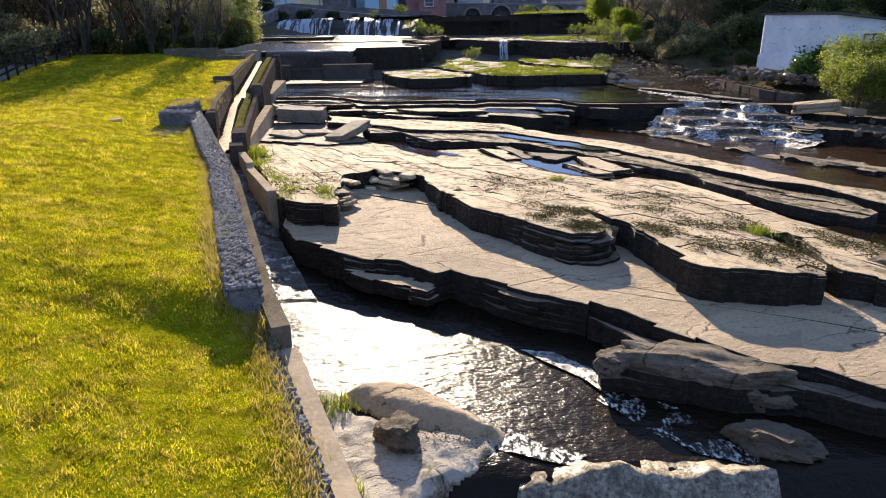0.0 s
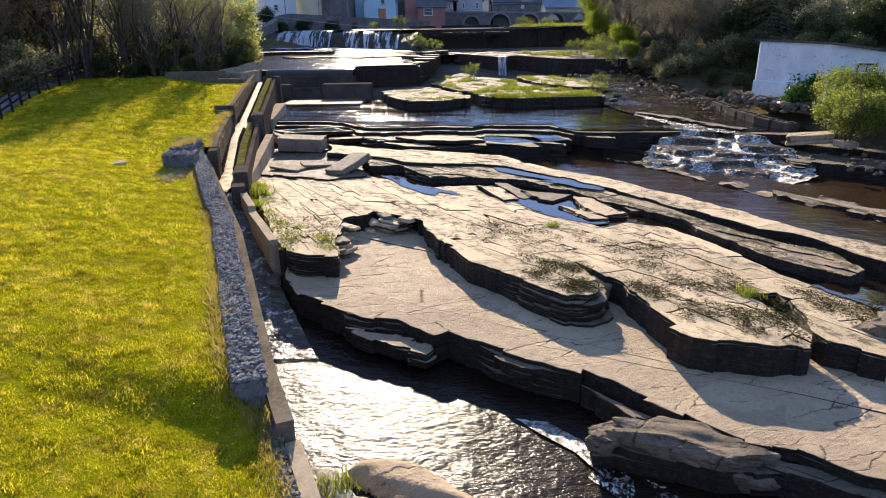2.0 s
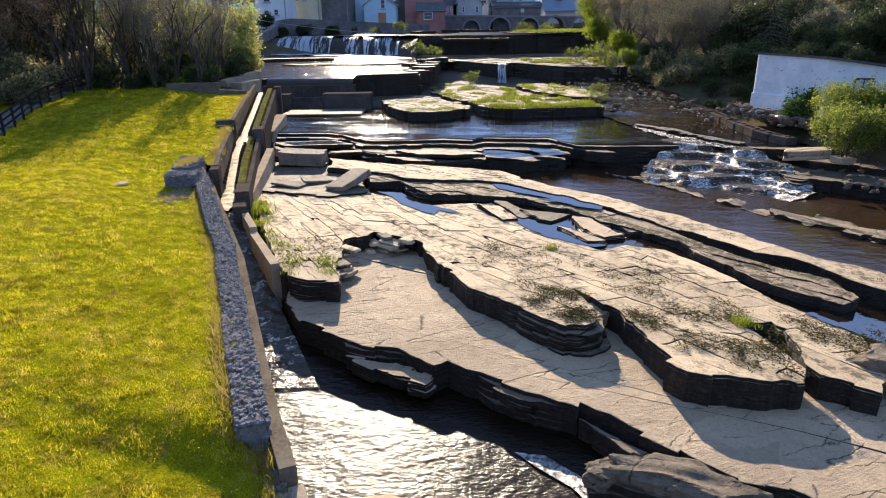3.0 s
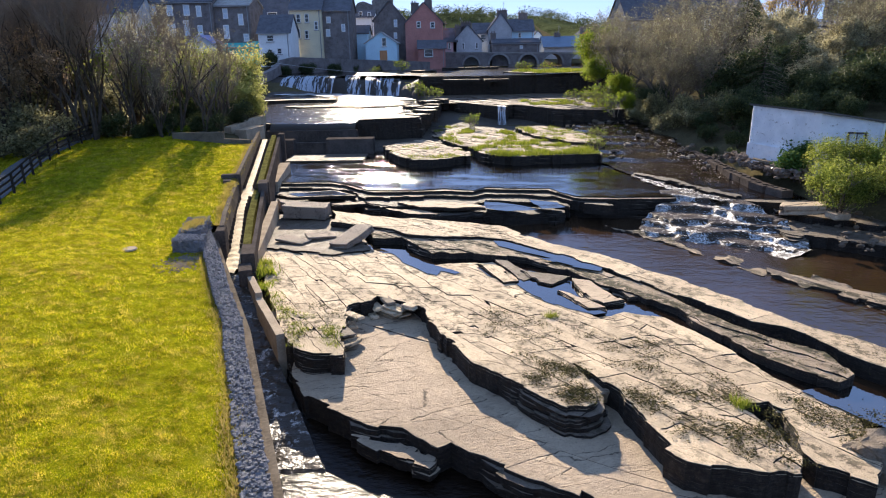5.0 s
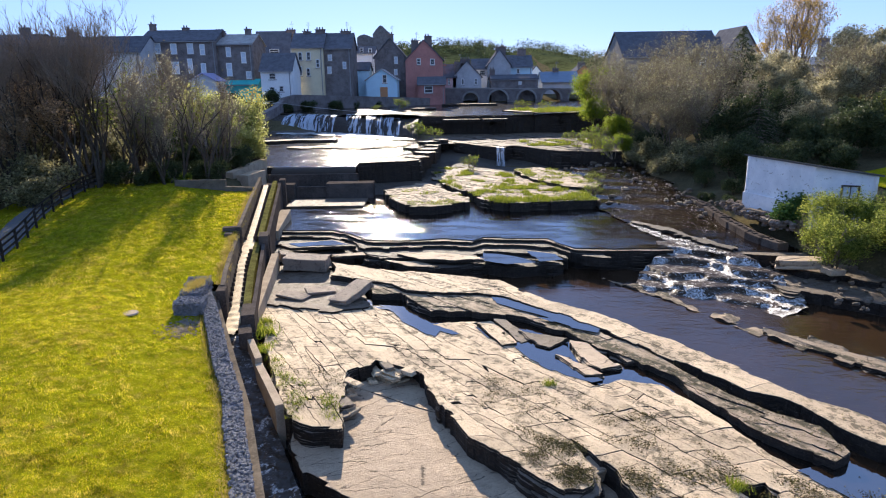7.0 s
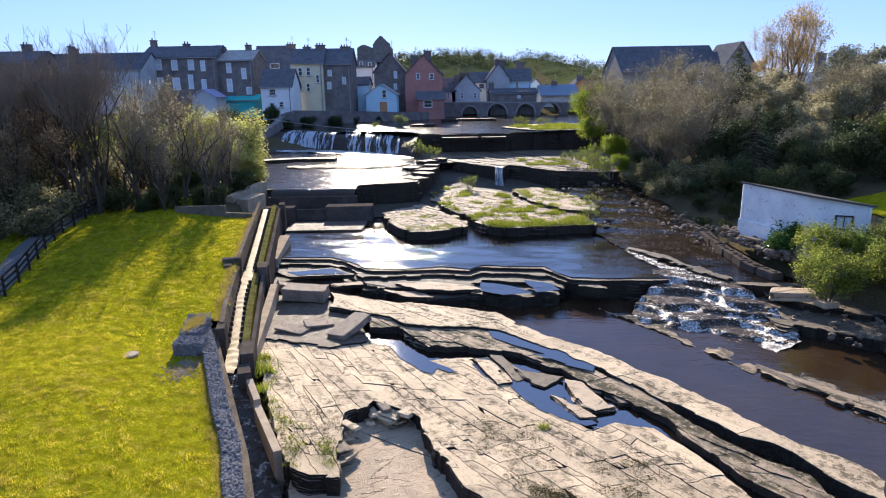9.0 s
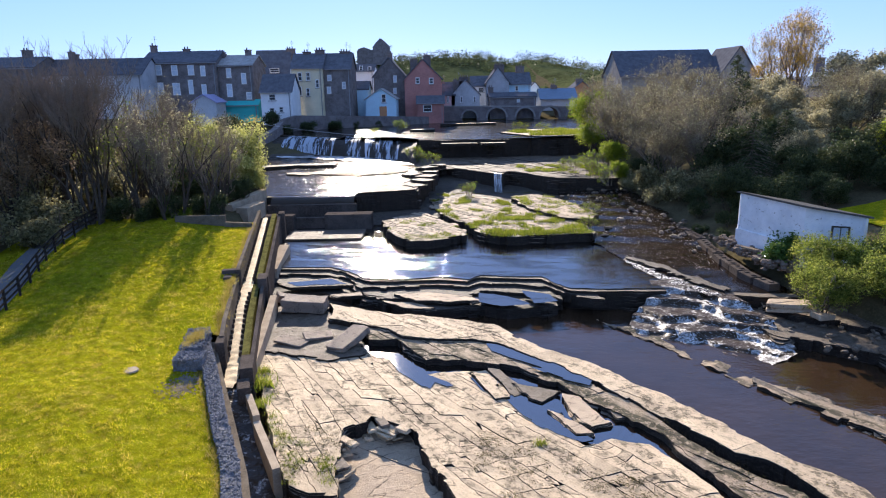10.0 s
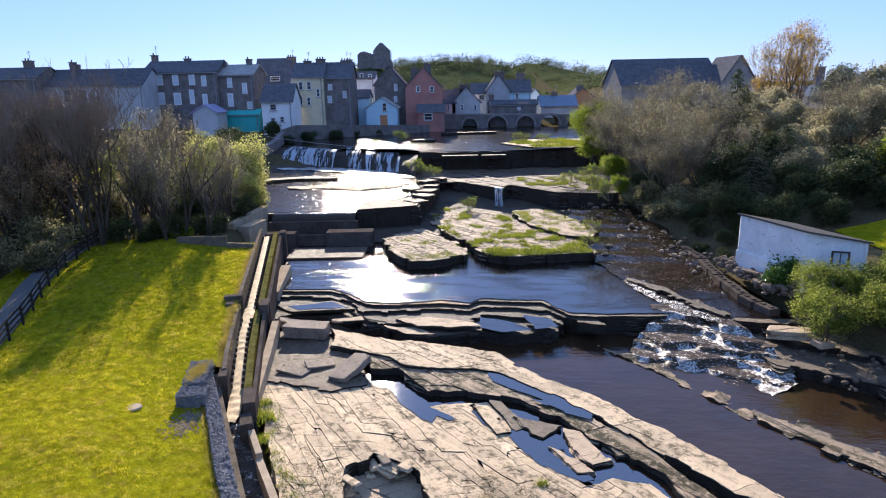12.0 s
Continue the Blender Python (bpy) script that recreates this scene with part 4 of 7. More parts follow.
def curtain(name, top, low, mat, label, across=60, down=12, bulge=0.5):
    """A curtain of water between an upper and a lower line of (x, y, z)."""
    def along(line, f):
        xs = np.linspace(0, 1, len(line))
        return Vector([float(np.interp(f, xs, [p[i] for p in line])) for i in range(3)])
    verts, faces = [], []
    for j in range(down + 1):
        g = j / down
        for i in range(across + 1):
            f = i / across
            a, b = along(top, f), along(low, f)
            k = g ** 1.6
            p = Vector((a.x + (b.x - a.x) * g, a.y + (b.y - a.y) * (g ** 0.6), a.z + (b.z - a.z) * k))
            p.y -= bulge * (0.35 * wob(p.x, g * 1.3, 1.1) + 0.2 * wob(p.x, g * 3, 3.1)) * (0.2 + g)
            verts.append(p)
    n = across + 1
    for j in range(down):
        for i in range(across):
            faces.append((j * n + i, (j + 1) * n + i, (j + 1) * n + i + 1, j * n + i + 1))
    ob = thing(name, (verts, faces), [mat], label, "waterfall")
    for p in ob.data.polygons:
        p.use_smooth = True
    return ob


FALL_TOP = [(-25.5, 103.5), (-22.2, 101.2), (-18.7, 97.4), (-14.6, 94.2), (-13.0, 96.0), (-10.6, 93.8), (-6.6, 93.8), (-4.0, 91.4), (-3.0, 88.0)]
FALL_FOOT = [(-25.5, 93.0), (-20.5, 92.2), (-18.0, 91.0), (-15.0, 89.8), (-11.6, 88.2), (-8.4, 86.2), (-6.6, 84.8), (-4.8, 83.0), (-3.0, 81.0)]


def fall_rock_z(x, y):
    """Rounded rock face that the falls slide over."""
    hi, lo = lerp_path(FALL_TOP, x), lerp_path(FALL_FOOT, x)
    s = min(1.0, max(0.0, (hi - y) / (hi - lo)))
    return 6.2 - 2.5 * s ** 2.4 + 0.16 * wob(x, y, 0.9, 3) + 0.08 * wob(x, y, 2.7, 4) - 0.1


sheet("fall_face", strip(-25.5, -3.2, 0.4), strip(80.5, 103.5, 0.4), fall_rock_z, [RISER], "dark wet rock face behind the falls", category="rock face", keep=lambda x, y: lerp_path(FALL_FOOT, x) - 0.3 < y < lerp_path(FALL_TOP, x) + 0.5)
curtain("waterfall", [(-23.6, 101.9, 6.33), (-22.2, 101.0, 6.35), (-18.7, 97.2, 6.4), (-14.8, 93.9, 6.42)], [(-23.2, 93.0, 3.95), (-20.5, 92.4, 3.95), (-18.0, 91.3, 3.95), (-15.2, 90.2, 3.95)], FALL, "white waterfall spreading over the dark rock step", bulge=0.6)
curtain("waterfall", [(-13.9, 96.6, 6.42), (-12.4, 95.4, 6.44), (-11.2, 94.0, 6.44)], [(-12.7, 89.0, 3.95), (-11.6, 88.6, 3.95), (-10.6, 88.0, 3.95)], FALL, "bright column of falling water in the sun", across=30, bulge=0.4)
curtain("waterfall", [(-10.6, 93.7, 6.42), (-8.6, 93.6, 6.36), (-7.0, 93.6, 6.34), (-5.4, 92.6, 6.32)], [(-10.2, 87.6, 3.95), (-8.4, 86.6, 3.95), (-7.0, 85.6, 3.95), (-5.6, 84.4, 3.95)], FALL, "white waterfall in threads beside a bush", bulge=0.45)
curtain("small_fall", [(6.2, 74.2, 3.6), (7.0, 73.4, 3.6)], [(6.1, 72.4, 1.6), (7.0, 71.8, 1.6)], FALL_THIN, "thin fall of water off a rock shelf", across=10, bulge=0.2)
curtain("weir_spill", [(-16.2, 62.4, 3.2), (-8.2, 62.4, 3.2)], [(-16.2, 61.0, 2.62), (-8.2, 61.0, 2.62)], W_MID, "smooth sheet of water sliding over the weir", across=40, bulge=0.05)


def foam_sheet(name, outline, z, mat, label, step=0.35, rough=0.06, tilt=None, second=None, where=None):
    """A patch of broken water inside an outline; the second material lies where where(x, y) holds."""
    bm = bmesh.new()
    pts = jagged(outline, 0.5, 0.18, z * 3.3)
    bm.faces.new([bm.verts.new((x, y, 0)) for x, y in pts])
    lo_y, hi_y = min(p[1] for p in pts), max(p[1] for p in pts)
    lo_x, hi_x = min(p[0] for p in pts), max(p[0] for p in pts)
    for axis, lo, hi in ((0, lo_x, hi_x), (1, lo_y, hi_y)):
        at = lo + step
        while at < hi:
            no = Vector((1, 0, 0)) if axis == 0 else Vector((0, 1, 0))
            bmesh.ops.bisect_plane(bm, geom=bm.verts[:] + bm.edges[:] + bm.faces[:], plane_co=no * at, plane_no=no)
            at += step
    for v in bm.verts:
        x, y = v.co.x, v.co.y
        v.co.z = (tilt(x, y) if tilt else z) + rough * (wob(x, y, 1.6, 2) + 0.7 * wob(x, y, 4.1, 5))
    if second:
        for f in bm.faces:
            c = f.calc_center_median()
            f.material_index = int(where(c.x, c.y))
    ob = thing(name, bm, [mat, second] if second else [mat], label, "water", kind="structure")
    for p in ob.data.polygons:
        p.use_smooth = True


# rapids from the terrace down to the dark pool, in narrow broken steps
RAPID_STEPS = ((-2.3, 0.2), (-1.1, 0.24), (0.0, 0.26), (1.4, 0.3), (2.8, 0.32))


def rapid_way(x, y, at):
    """How far a point lies above one step of the rapids."""
    return (x - 14) * 0.56 + (y - 35.5) * 0.83 - at + 1.3 * wob(x, y, 0.4, 4 + at) + 0.35 * wob(x, y, 1.5, 3 + at)


def rapid_z(x, y):
    z = -0.53
    for at, up in RAPID_STEPS:
        k = rapid_way(x, y, at)
        z += up * smooth(-0.3, 0.15, k) + 0.1 * max(0, 0.3 + wob(x, y, 0.9, 9 + at)) * math.exp(-((k + 0.35) / 0.25) ** 2)
    return z


def rapid_white(x, y):
    fray = 0.25 * wob(x, y, 3.7, 2) + 0.2 * wob(x, y, 8.0, 5)
    return any(-0.6 < rapid_way(x, y, at) + fray < 0.1 + 0.5 * wob(x, y, 0.7, at) and wob(x, y, 0.8, 20 + at) > 0.02 for at, up in RAPID_STEPS)


RAPIDS = [(13.7, 40.2), (13.4, 38.0), (11.6, 36.2), (11.0, 34.6), (12.8, 32.6), (14.6, 31.2), (16.6, 29.6), (18.4, 30.6), (18.6, 33.4), (17.9, 36.0), (17.6, 38.6), (17.2, 41.0)]
foam_sheet("water_rapids", RAPIDS, 0.1, WHITE, "white rapids breaking over rock steps", 0.11, 0.03, rapid_z, RAPID_FOAM, rapid_white)
rock_bed("rapid_rib", [(13.9, 45.9), (14.7, 45.0), (15.6, 43.3), (16.3, 41.2), (17.2, 39.4), (17.9, 37.8), (17.3, 37.2), (16.7, 38.6), (15.9, 40.4), (15.2, 42.3), (14.4, 44.2), (13.7, 45.2)], 0.93, 0.5, [ROCK_DARK, RISER], "broken dark rock rib across the rapids", layers=3, step=0.28, jag=0.3, ledge=0.12, seed=61)
foam_sheet("water_rib", [(13.4, 45.2), (14.2, 43.9), (15.0, 41.9), (15.7, 40.0), (16.5, 38.2), (17.2, 36.7), (16.2, 36.8), (15.3, 38.6), (14.5, 40.8), (13.8, 43.0)], 0.8, SPATTER, "white water spilling off the rock rib", 0.16, 0.05, lambda x, y: 0.8 + 0.04 * wob(x, y, 1.2, 7))
# white flecks paint in sun sparkle as well as real froth
SPARKLE = water("sparkling_riffle", colour=(0.026, 0.016, 0.009), waves=((0.8, 0.3), (2.6, 0.4), (7, 0.3)), stretch=(0.6, 1.5), flow=-60, foam=(7.0, 0.60, 0.66), rough=0.10, ior=1.33, calm=(0.35, 0.40, 0.60))


def riffle_z(x, y):
    """Stepped fall of the riffles along the far bank."""
    z = 0.72
    for at in (43, 45.5, 48, 51, 54.5, 58, 61, 64, 67):
        z += (0.05 if at < 50 else 0.2) * smooth(at - 0.7, at + 0.7, y + 1.6 * wob(x, y, 0.35, 8) + 0.3 * (x - 15))
    return z


foam_sheet("water_rapids_upper", [(11.5, 55), (12.8, 49), (13.8, 44.0), (14.0, 40.4), (17.2, 39.8), (19.4, 41.5), (20.0, 47), (20.6, 55), (21.2, 61), (21.2, 69), (14.8, 69.5), (12.2, 63)], 0.85, SPARKLE, "sparkling riffles along the far bank", 0.4, 0.03, riffle_z)
FOOT_FOAM = water("churned_water", colour=(0.10, 0.08, 0.06), waves=((1.6, 0.9), (6, 0.8), (18, 0.5)), foam=(2.0, 0.38, 0.55), rough=0.3)
foam_sheet("water_foot", [(-23, 93), (-16, 91.5), (-10.5, 88.8), (-5, 84.6), (-3.2, 81), (-6.5, 81.5), (-12, 85.5), (-18, 88.5), (-23, 90)], 4.0, FOOT_FOAM, "white foam at the foot of the falls", 0.7, 0.1, lambda x, y: 3.2 + 0.035 * (y - 63) + 0.05)
foam_sheet("water_below_dam", [(-13.0, 57.5), (-6.4, 57.5), (-6.2, 55.5), (-9, 53.4), (-13.2, 53.2)], 0.84, W_TERRACE, "bright water sliding off a flat sill", 0.6, 0.01)
# spills in the lower river
foam_sheet("water_spill", [(1.7, 12.15), (2.4, 11.95), (3.0, 11.35), (3.3, 10.7), (3.1, 10.45), (2.8, 11.1), (2.2, 11.7)], -1.47, FROTH, "thin white spill below the ledge", 0.12, 0.05)
foam_sheet("water_spill_low", [(3.2, 10.6), (3.9, 10.0), (4.8, 9.3), (5.3, 8.5), (5.0, 8.05), (4.0, 8.5), (3.3, 9.4), (2.9, 10.2)], -1.487, SPATTER, "white trickles beside the broken rock", 0.15, 0.03)
WEIR_FOAM = water("weir_froth", colour=(0.08, 0.06, 0.04), waves=((2.5, 0.8), (9, 0.8), (25, 0.5)), foam=(14.0, 0.36, 0.72), rough=0.2, froth=(0.80, 0.69, 0.52))
foam_sheet("water_splash", [(0.7, 9.1), (1.2, 9.2), (1.7, 8.8), (2.4, 8.5), (2.1, 8.25), (1.4, 8.5), (0.9, 8.7)], -1.47, SPATTER, "sparkling broken water off the shoal", 0.12, 0.04)
foam_sheet("water_weir", [(1.3, 8.2), (2.0, 8.4), (2.6, 8.35), (4.3, 8.25), (5.0, 7.9), (5.2, 6.2), (1.2, 6.2), (1.0, 7.7)], -1.5, WEIR_FOAM, "foaming little weir across the river", 0.12, 0.16, lambda x, y: -1.48 - 0.5 * smooth(8.0, 7.3, y) + 0.2 * (0.65 + 0.6 * wob(x, 0, 0.9, 6)) * smooth(1.2, 2.8, x) * math.exp(-((y - 7.95 - 0.12 * wob(x, 0, 1.4, 3)) / 0.26) ** 2))

# ---- trees and shrubs ----
# sun on twigs and backlit trunks are put into the two bark tones
TWIG = plain("sunlit_twig_bark", (0.30, 0.24, 0.185), 0.95, vary=0.4, scale=4, bump=0.3)
BARK = plain("bark", (0.11, 0.09, 0.072), 0.95, vary=0.5, scale=4, bump=0.8)
BARK_PALE = plain("pale_bark", (0.20, 0.165, 0.135), 0.95, vary=0.5, scale=4, bump=0.8)
LEAF_OLIVE = leafy("olive_leaves", [(0.19, 0.17, 0.10), (0.40, 0.36, 0.21), (0.62, 0.56, 0.33)], 0.45)
LEAF_GREEN = leafy("fresh_leaves", [(0.108, 0.184, 0.022), (0.259, 0.344, 0.032), (0.430, 0.452, 0.065)], 0.55)
LEAF_SCRUB = leafy("scrub_leaves", [(0.11, 0.10, 0.055), (0.25, 0.235, 0.12), (0.46, 0.42, 0.21)], 0.45)
LEAF_SALLOW = leafy("sallow_leaves", [(0.07, 0.10, 0.02), (0.22, 0.27, 0.045), (0.46, 0.48, 0.10)], 0.55)
LEAF_DARK = leafy("dark_leaves", [(0.03, 0.045, 0.02), (0.06, 0.08, 0.032), (0.12, 0.14, 0.058)], 0.35)
LEAF_TWIG = leafy("dull_leaves", [(0.13, 0.115, 0.07), (0.26, 0.235, 0.14), (0.44, 0.40, 0.23)], 0.45)
LEAF_BROWN = leafy("russet_leaves", [(0.20, 0.14, 0.08), (0.40, 0.28, 0.16), (0.62, 0.44, 0.27)], 0.5)
LEAF_GOLD = leafy("golden_leaves", [(0.360, 0.204, 0.036), (0.480, 0.312, 0.060), (0.600, 0.456, 0.144)], 0.5)
LEAF_GLOSS = leafy("glossy_leaves", [(0.039, 0.098, 0.024), (0.098, 0.176, 0.039), (0.156, 0.214, 0.058)], 0.2, 0.22)
LEAF_WILLOW = leafy("willow_leaves", [(0.268, 0.293, 0.073), (0.463, 0.463, 0.135), (0.610, 0.585, 0.220)], 0.55)


class Wood:
    """Collects limbs and leaves of one plant."""

    def __init__(self, seed):
        self.rnd = random.Random(seed)
        self.v, self.f, self.tv, self.tf, self.lv, self.lf, self.tips = [], [], [], [], [], [], []

    def limb(self, pts, r0, r1, sides):
        vs, fs = (self.v, self.f) if r0 > 0.035 else (self.tv, self.tf)
        o, n = len(vs), len(pts)
        for i, p in enumerate(pts):
            d = (pts[min(n - 1, i + 1)] - pts[max(0, i - 1)]).normalized()
            u = d.cross(Vector((0.3, 1, 0.2))).normalized()
            w = d.cross(u)
            r = r0 + (r1 - r0) * i / (n - 1)
            for k in range(sides):
                a = k * 6.283 / sides
                vs.append(p + (u * math.cos(a) + w * math.sin(a)) * r)
        for i in range(n - 1):
            for k in range(sides):
                j = (k + 1) % sides
                fs.append((o + i * sides + k, o + i * sides + j, o + (i + 1) * sides + j, o + (i + 1) * sides + k))

    def grow(self, p, d, length, r, depth, up=0.15, spread=0.6, kids=(2, 4)):
        rnd = self.rnd
        pts = [p]
        for i in range(3 if depth else 2):
            d = (d + Vector((rnd.uniform(-1, 1), rnd.uniform(-1, 1), rnd.uniform(-0.6, 1) * 0.6 + up)) * 0.16).normalized()
            p = p + d * length / (3 if depth else 2)
            pts.append(p)
        self.limb(pts, r, r * 0.62, 6 if r > 0.07 else 4 if r > 0.025 else 3)
        if depth == 0:
            self.tips.append(p)
            self.tips.append(pts[1])
            return
        for i in range(rnd.randint(*kids)):
            at = pts[rnd.randint(1, len(pts) - 1)] if i else pts[-1]
            turn = Vector((rnd.gauss(0, 1), rnd.gauss(0, 1), rnd.gauss(0, 0.5))).normalized()
            self.grow(at, (d + turn * spread + Vector((0, 0, up))).normalized(), length * rnd.uniform(0.55, 0.82), max(0.015, r * rnd.uniform(0.45, 0.65)), depth - 1, up, spread, kids)

    def leaf(self, p, size, flat=False):
        rnd = self.rnd
        a = Vector((rnd.gauss(0, 1), rnd.gauss(0, 1), rnd.gauss(0, 0.7))).normalized()
        b = a.cross(Vector((rnd.gauss(0, 1), rnd.gauss(0, 1), rnd.gauss(0, 1)))).normalized()
        c = a.cross(b) * size * 0.12
        o = len(self.lv)
        s = size * rnd.uniform(0.6, 1.3)
        self.lv += [p - a * s * 0.6, p + b * s * 0.32 + c, p + a * s * 0.6, p - b * s * 0.32 + c]
        self.lf.append((o, o + 1, o + 2, o + 3))

    def clothe(self, count, size, spread):
        for t in self.tips:
            for _ in range(count):
                self.leaf(t + Vector((self.rnd.gauss(0, spread), self.rnd.gauss(0, spread), self.rnd.gauss(0, spread))), size)

    def mounds(self, lumps_, count, size, shell=0.35):
        """Leaf clumps over rounded masses: rows of centre and radii."""
        rnd = self.rnd
        for c, rad in lumps_:
            c = Vector(c)
            for _ in range(count):
                d = Vector((rnd.gauss(0, 1), rnd.gauss(0, 1), rnd.gauss(0, 1))).normalized()
                if d.z < -0.55:
                    continue
                k = 1 - shell * rnd.random() ** 1.5 + 0.3 * noise.noise(d * 2.3 + c) + 0.16 * noise.noise(d * 6.0 + c)
                q = Vector((c.x + d.x * rad[0] * k, c.y + d.y * rad[1] * k, c.z + d.z * rad[2] * k))
                if noise.noise(q * 1.1) < -0.16:
                    continue
                for _ in range(3):
                    self.leaf(q + Vector((rnd.gauss(0, size), rnd.gauss(0, size), rnd.gauss(0, size))), size)


def plant(name, wood, bark, leaves, label, category="tree", group=""):
    holder = thing(name, None, None, label, category, group)
    if wood.v:
        tagged(part("trunk", (wood.v, wood.f), [bark], holder), kind="stuff")
    if wood.tv:
        tagged(part("brushwood", (wood.tv, wood.tf), [TWIG], holder, "fine brown bare branchwork"), kind="stuff")
    if wood.lv:
        part("crown", (wood.lv, wood.lf), [leaves], holder)
    return holder


def bare_tree(seed, height, stems, leaves, count, label, name="alder", bark=BARK, size=0.13, group="riverside trees", splay=0.3, spread=0.5, depth=6, kids=(2, 3)):
    w = Wood(seed)
    for i in range(stems):
        a = w.rnd.uniform(0, 6.283)
        d = Vector((math.cos(a) * splay, math.sin(a) * splay, 1)).normalized()
        w.grow(Vector((math.cos(a) * 0.25, math.sin(a) * 0.25, -0.3)), d, height * 0.42, 0.0135 * height * w.rnd.uniform(0.8, 1.3), depth, 0.18, spread, kids)
    tall = sorted(p.z for p in w.tips)[-3]
    k = height / tall
    w.v = [p * k for p in w.v]
    w.tv = [p * k for p in w.tv]
    w.tips = [p * k for p in w.tips]
    w.clothe(count, size, 0.022 * height + 0.05)
    return plant(name, w, bark, leaves, label, group=group)


def shrub(seed, radii, leaves, label, name="shrub", count=700, size=0.13, lumps_=7, twigs=True, bark=BARK, group="", shell=0.35):
    w = Wood(seed)
    rows = []
    for i in range(lumps_):
        a, k = w.rnd.uniform(0, 6.283), w.rnd.uniform(0.2, 0.75)
        s = w.rnd.uniform(0.3, 0.58)
        rows.append(((math.cos(a) * k * radii[0], math.sin(a) * k * radii[1], radii[2] * w.rnd.uniform(0.5, 1.35)), tuple(r * s for r in radii)))
    rows.append(((0, 0, radii[2] * 0.65), tuple(r * 0.62 for r in radii)))
    w.mounds(rows, count, size, shell)
    for i in range(5):
        a = w.rnd.uniform(0, 6.283)
        w.grow(Vector((0.2 * math.cos(a), 0.2 * math.sin(a), -0.3)), Vector((math.cos(a) * 0.45, math.sin(a) * 0.45, 1)).normalized(), radii[2] * 0.6, 0.06, 3 if twigs else 2, 0.1, 0.6, (2, 3))
    return plant(name, w, bark, leaves, label, "shrub", group)


def conifer(seed, height, width, label):
    w = Wood(seed)
    w.limb([Vector((0, 0, -0.3)), Vector((0, 0, height * 0.5)), Vector((0, 0, height))], 0.18, 0.02, 6)
    z = 0.6
    while z < height:
        r = width * (1 - z / height) ** 0.8 + 0.15
        for i in range(int(5 + r * 4)):
            a = w.rnd.uniform(0, 6.283)
            tip = Vector((math.cos(a) * r * w.rnd.uniform(0.75, 1.1), math.sin(a) * r * w.rnd.uniform(0.75, 1.1), z - 0.25 * r + w.rnd.uniform(-0.1, 0.1)))
            root = Vector((0, 0, z + 0.1))
            w.limb([root, (root + tip) / 2 + Vector((0, 0, 0.1)), tip], 0.025, 0.006, 3)
            for k in range(int(7 + r * 9)):
                f = w.rnd.uniform(0.3, 1.05)
                w.leaf(root + (tip - root) * f + Vector((w.rnd.gauss(0, 0.12), w.rnd.gauss(0, 0.12), w.rnd.gauss(0, 0.08))), 0.17)
        z += 0.3
    return plant("conifer", w, BARK, LEAF_DARK, label, "tree")


def stand(made, spots):
    """Puts the first at the first spot and copies at the rest: x, y, z, turn, size."""
    for i, (x, y, z, turn, size) in enumerate(spots):
        m = pose(x, y, z, 0, 0, turn) @ Matrix.Diagonal((size, size, size, 1))
        if i == 0:
            made.matrix_world = m
        else:
            c = copy_thing(made, Matrix.Identity(4))
            c.matrix_basis = m


def bank(x, y):
    return far_z(x, y) - 0.05


def on(rows):
    return [(x, y, bank(x, y), t, s) for x, y, t, s in rows]


# far side of the lawn: bare alders with few leaves, then thicker trees
stand(bare_tree(11, 13.5, 5, LEAF_OLIVE, 0, "tall bare alder with many upright stems", size=0.11, splay=0.26, spread=0.55, kids=(3, 3)), on([(-26.2, 48.5, 0, 1.06), (-29.5, 51, 80, 1.02), (-31.5, 47, 140, 0.9), (-33.5, 61, 30, 0.95), (-41, 58, 130, 1.0)]))
stand(bare_tree(12, 9.5, 4, LEAF_OLIVE, 1, "slender alder with sparse olive leaves", size=0.10, splay=0.2, spread=0.45), on([(-21.5, 50.2, 0, 0.9), (-18.9, 55.0, 70, 0.9), (-23.8, 52.5, 160, 1.05), (-28.0, 60, 210, 1.05), (-21.6, 58.5, 300, 1.0), (-32.5, 56, 20, 1.05), (-25.4, 56, 110, 1.1)]))
stand(bare_tree(17, 8.6, 3, LEAF_SALLOW, 1, "slender alder with yellowing green leaves", size=0.14, splay=0.2, spread=0.5), on([(-22.6, 54.0, 0, 1.0), (-25.2, 51.2, 100, 1.1), (-20.2, 56.8, 220, 0.95)]))
stand(bare_tree(13, 8.0, 5, LEAF_BROWN, 3, "leafy tree turning russet above the path", "ash_tree", BARK, 0.15), on([(-30.2, 47.5, 0, 1.0), (-29.2, 38.5, 100, 0.8), (-32.5, 50.5, 220, 1.1), (-34.0, 41.0, 300, 0.9), (-34.0, 56, 50, 1.3), (-38, 52, 150, 1.2)]))
stand(shrub(14, (2.3, 2.3, 3.3), LEAF_WILLOW, "rounded pale green willow over the river", "willow", 800, 0.17, 10, group="willows", shell=0.6), [(-20.6, 66.5, 3.0, 0, 1.25), (-19.0, 62.6, 3.0, 130, 0.85), (-24.5, 70.0, 3.2, 200, 1.3)])
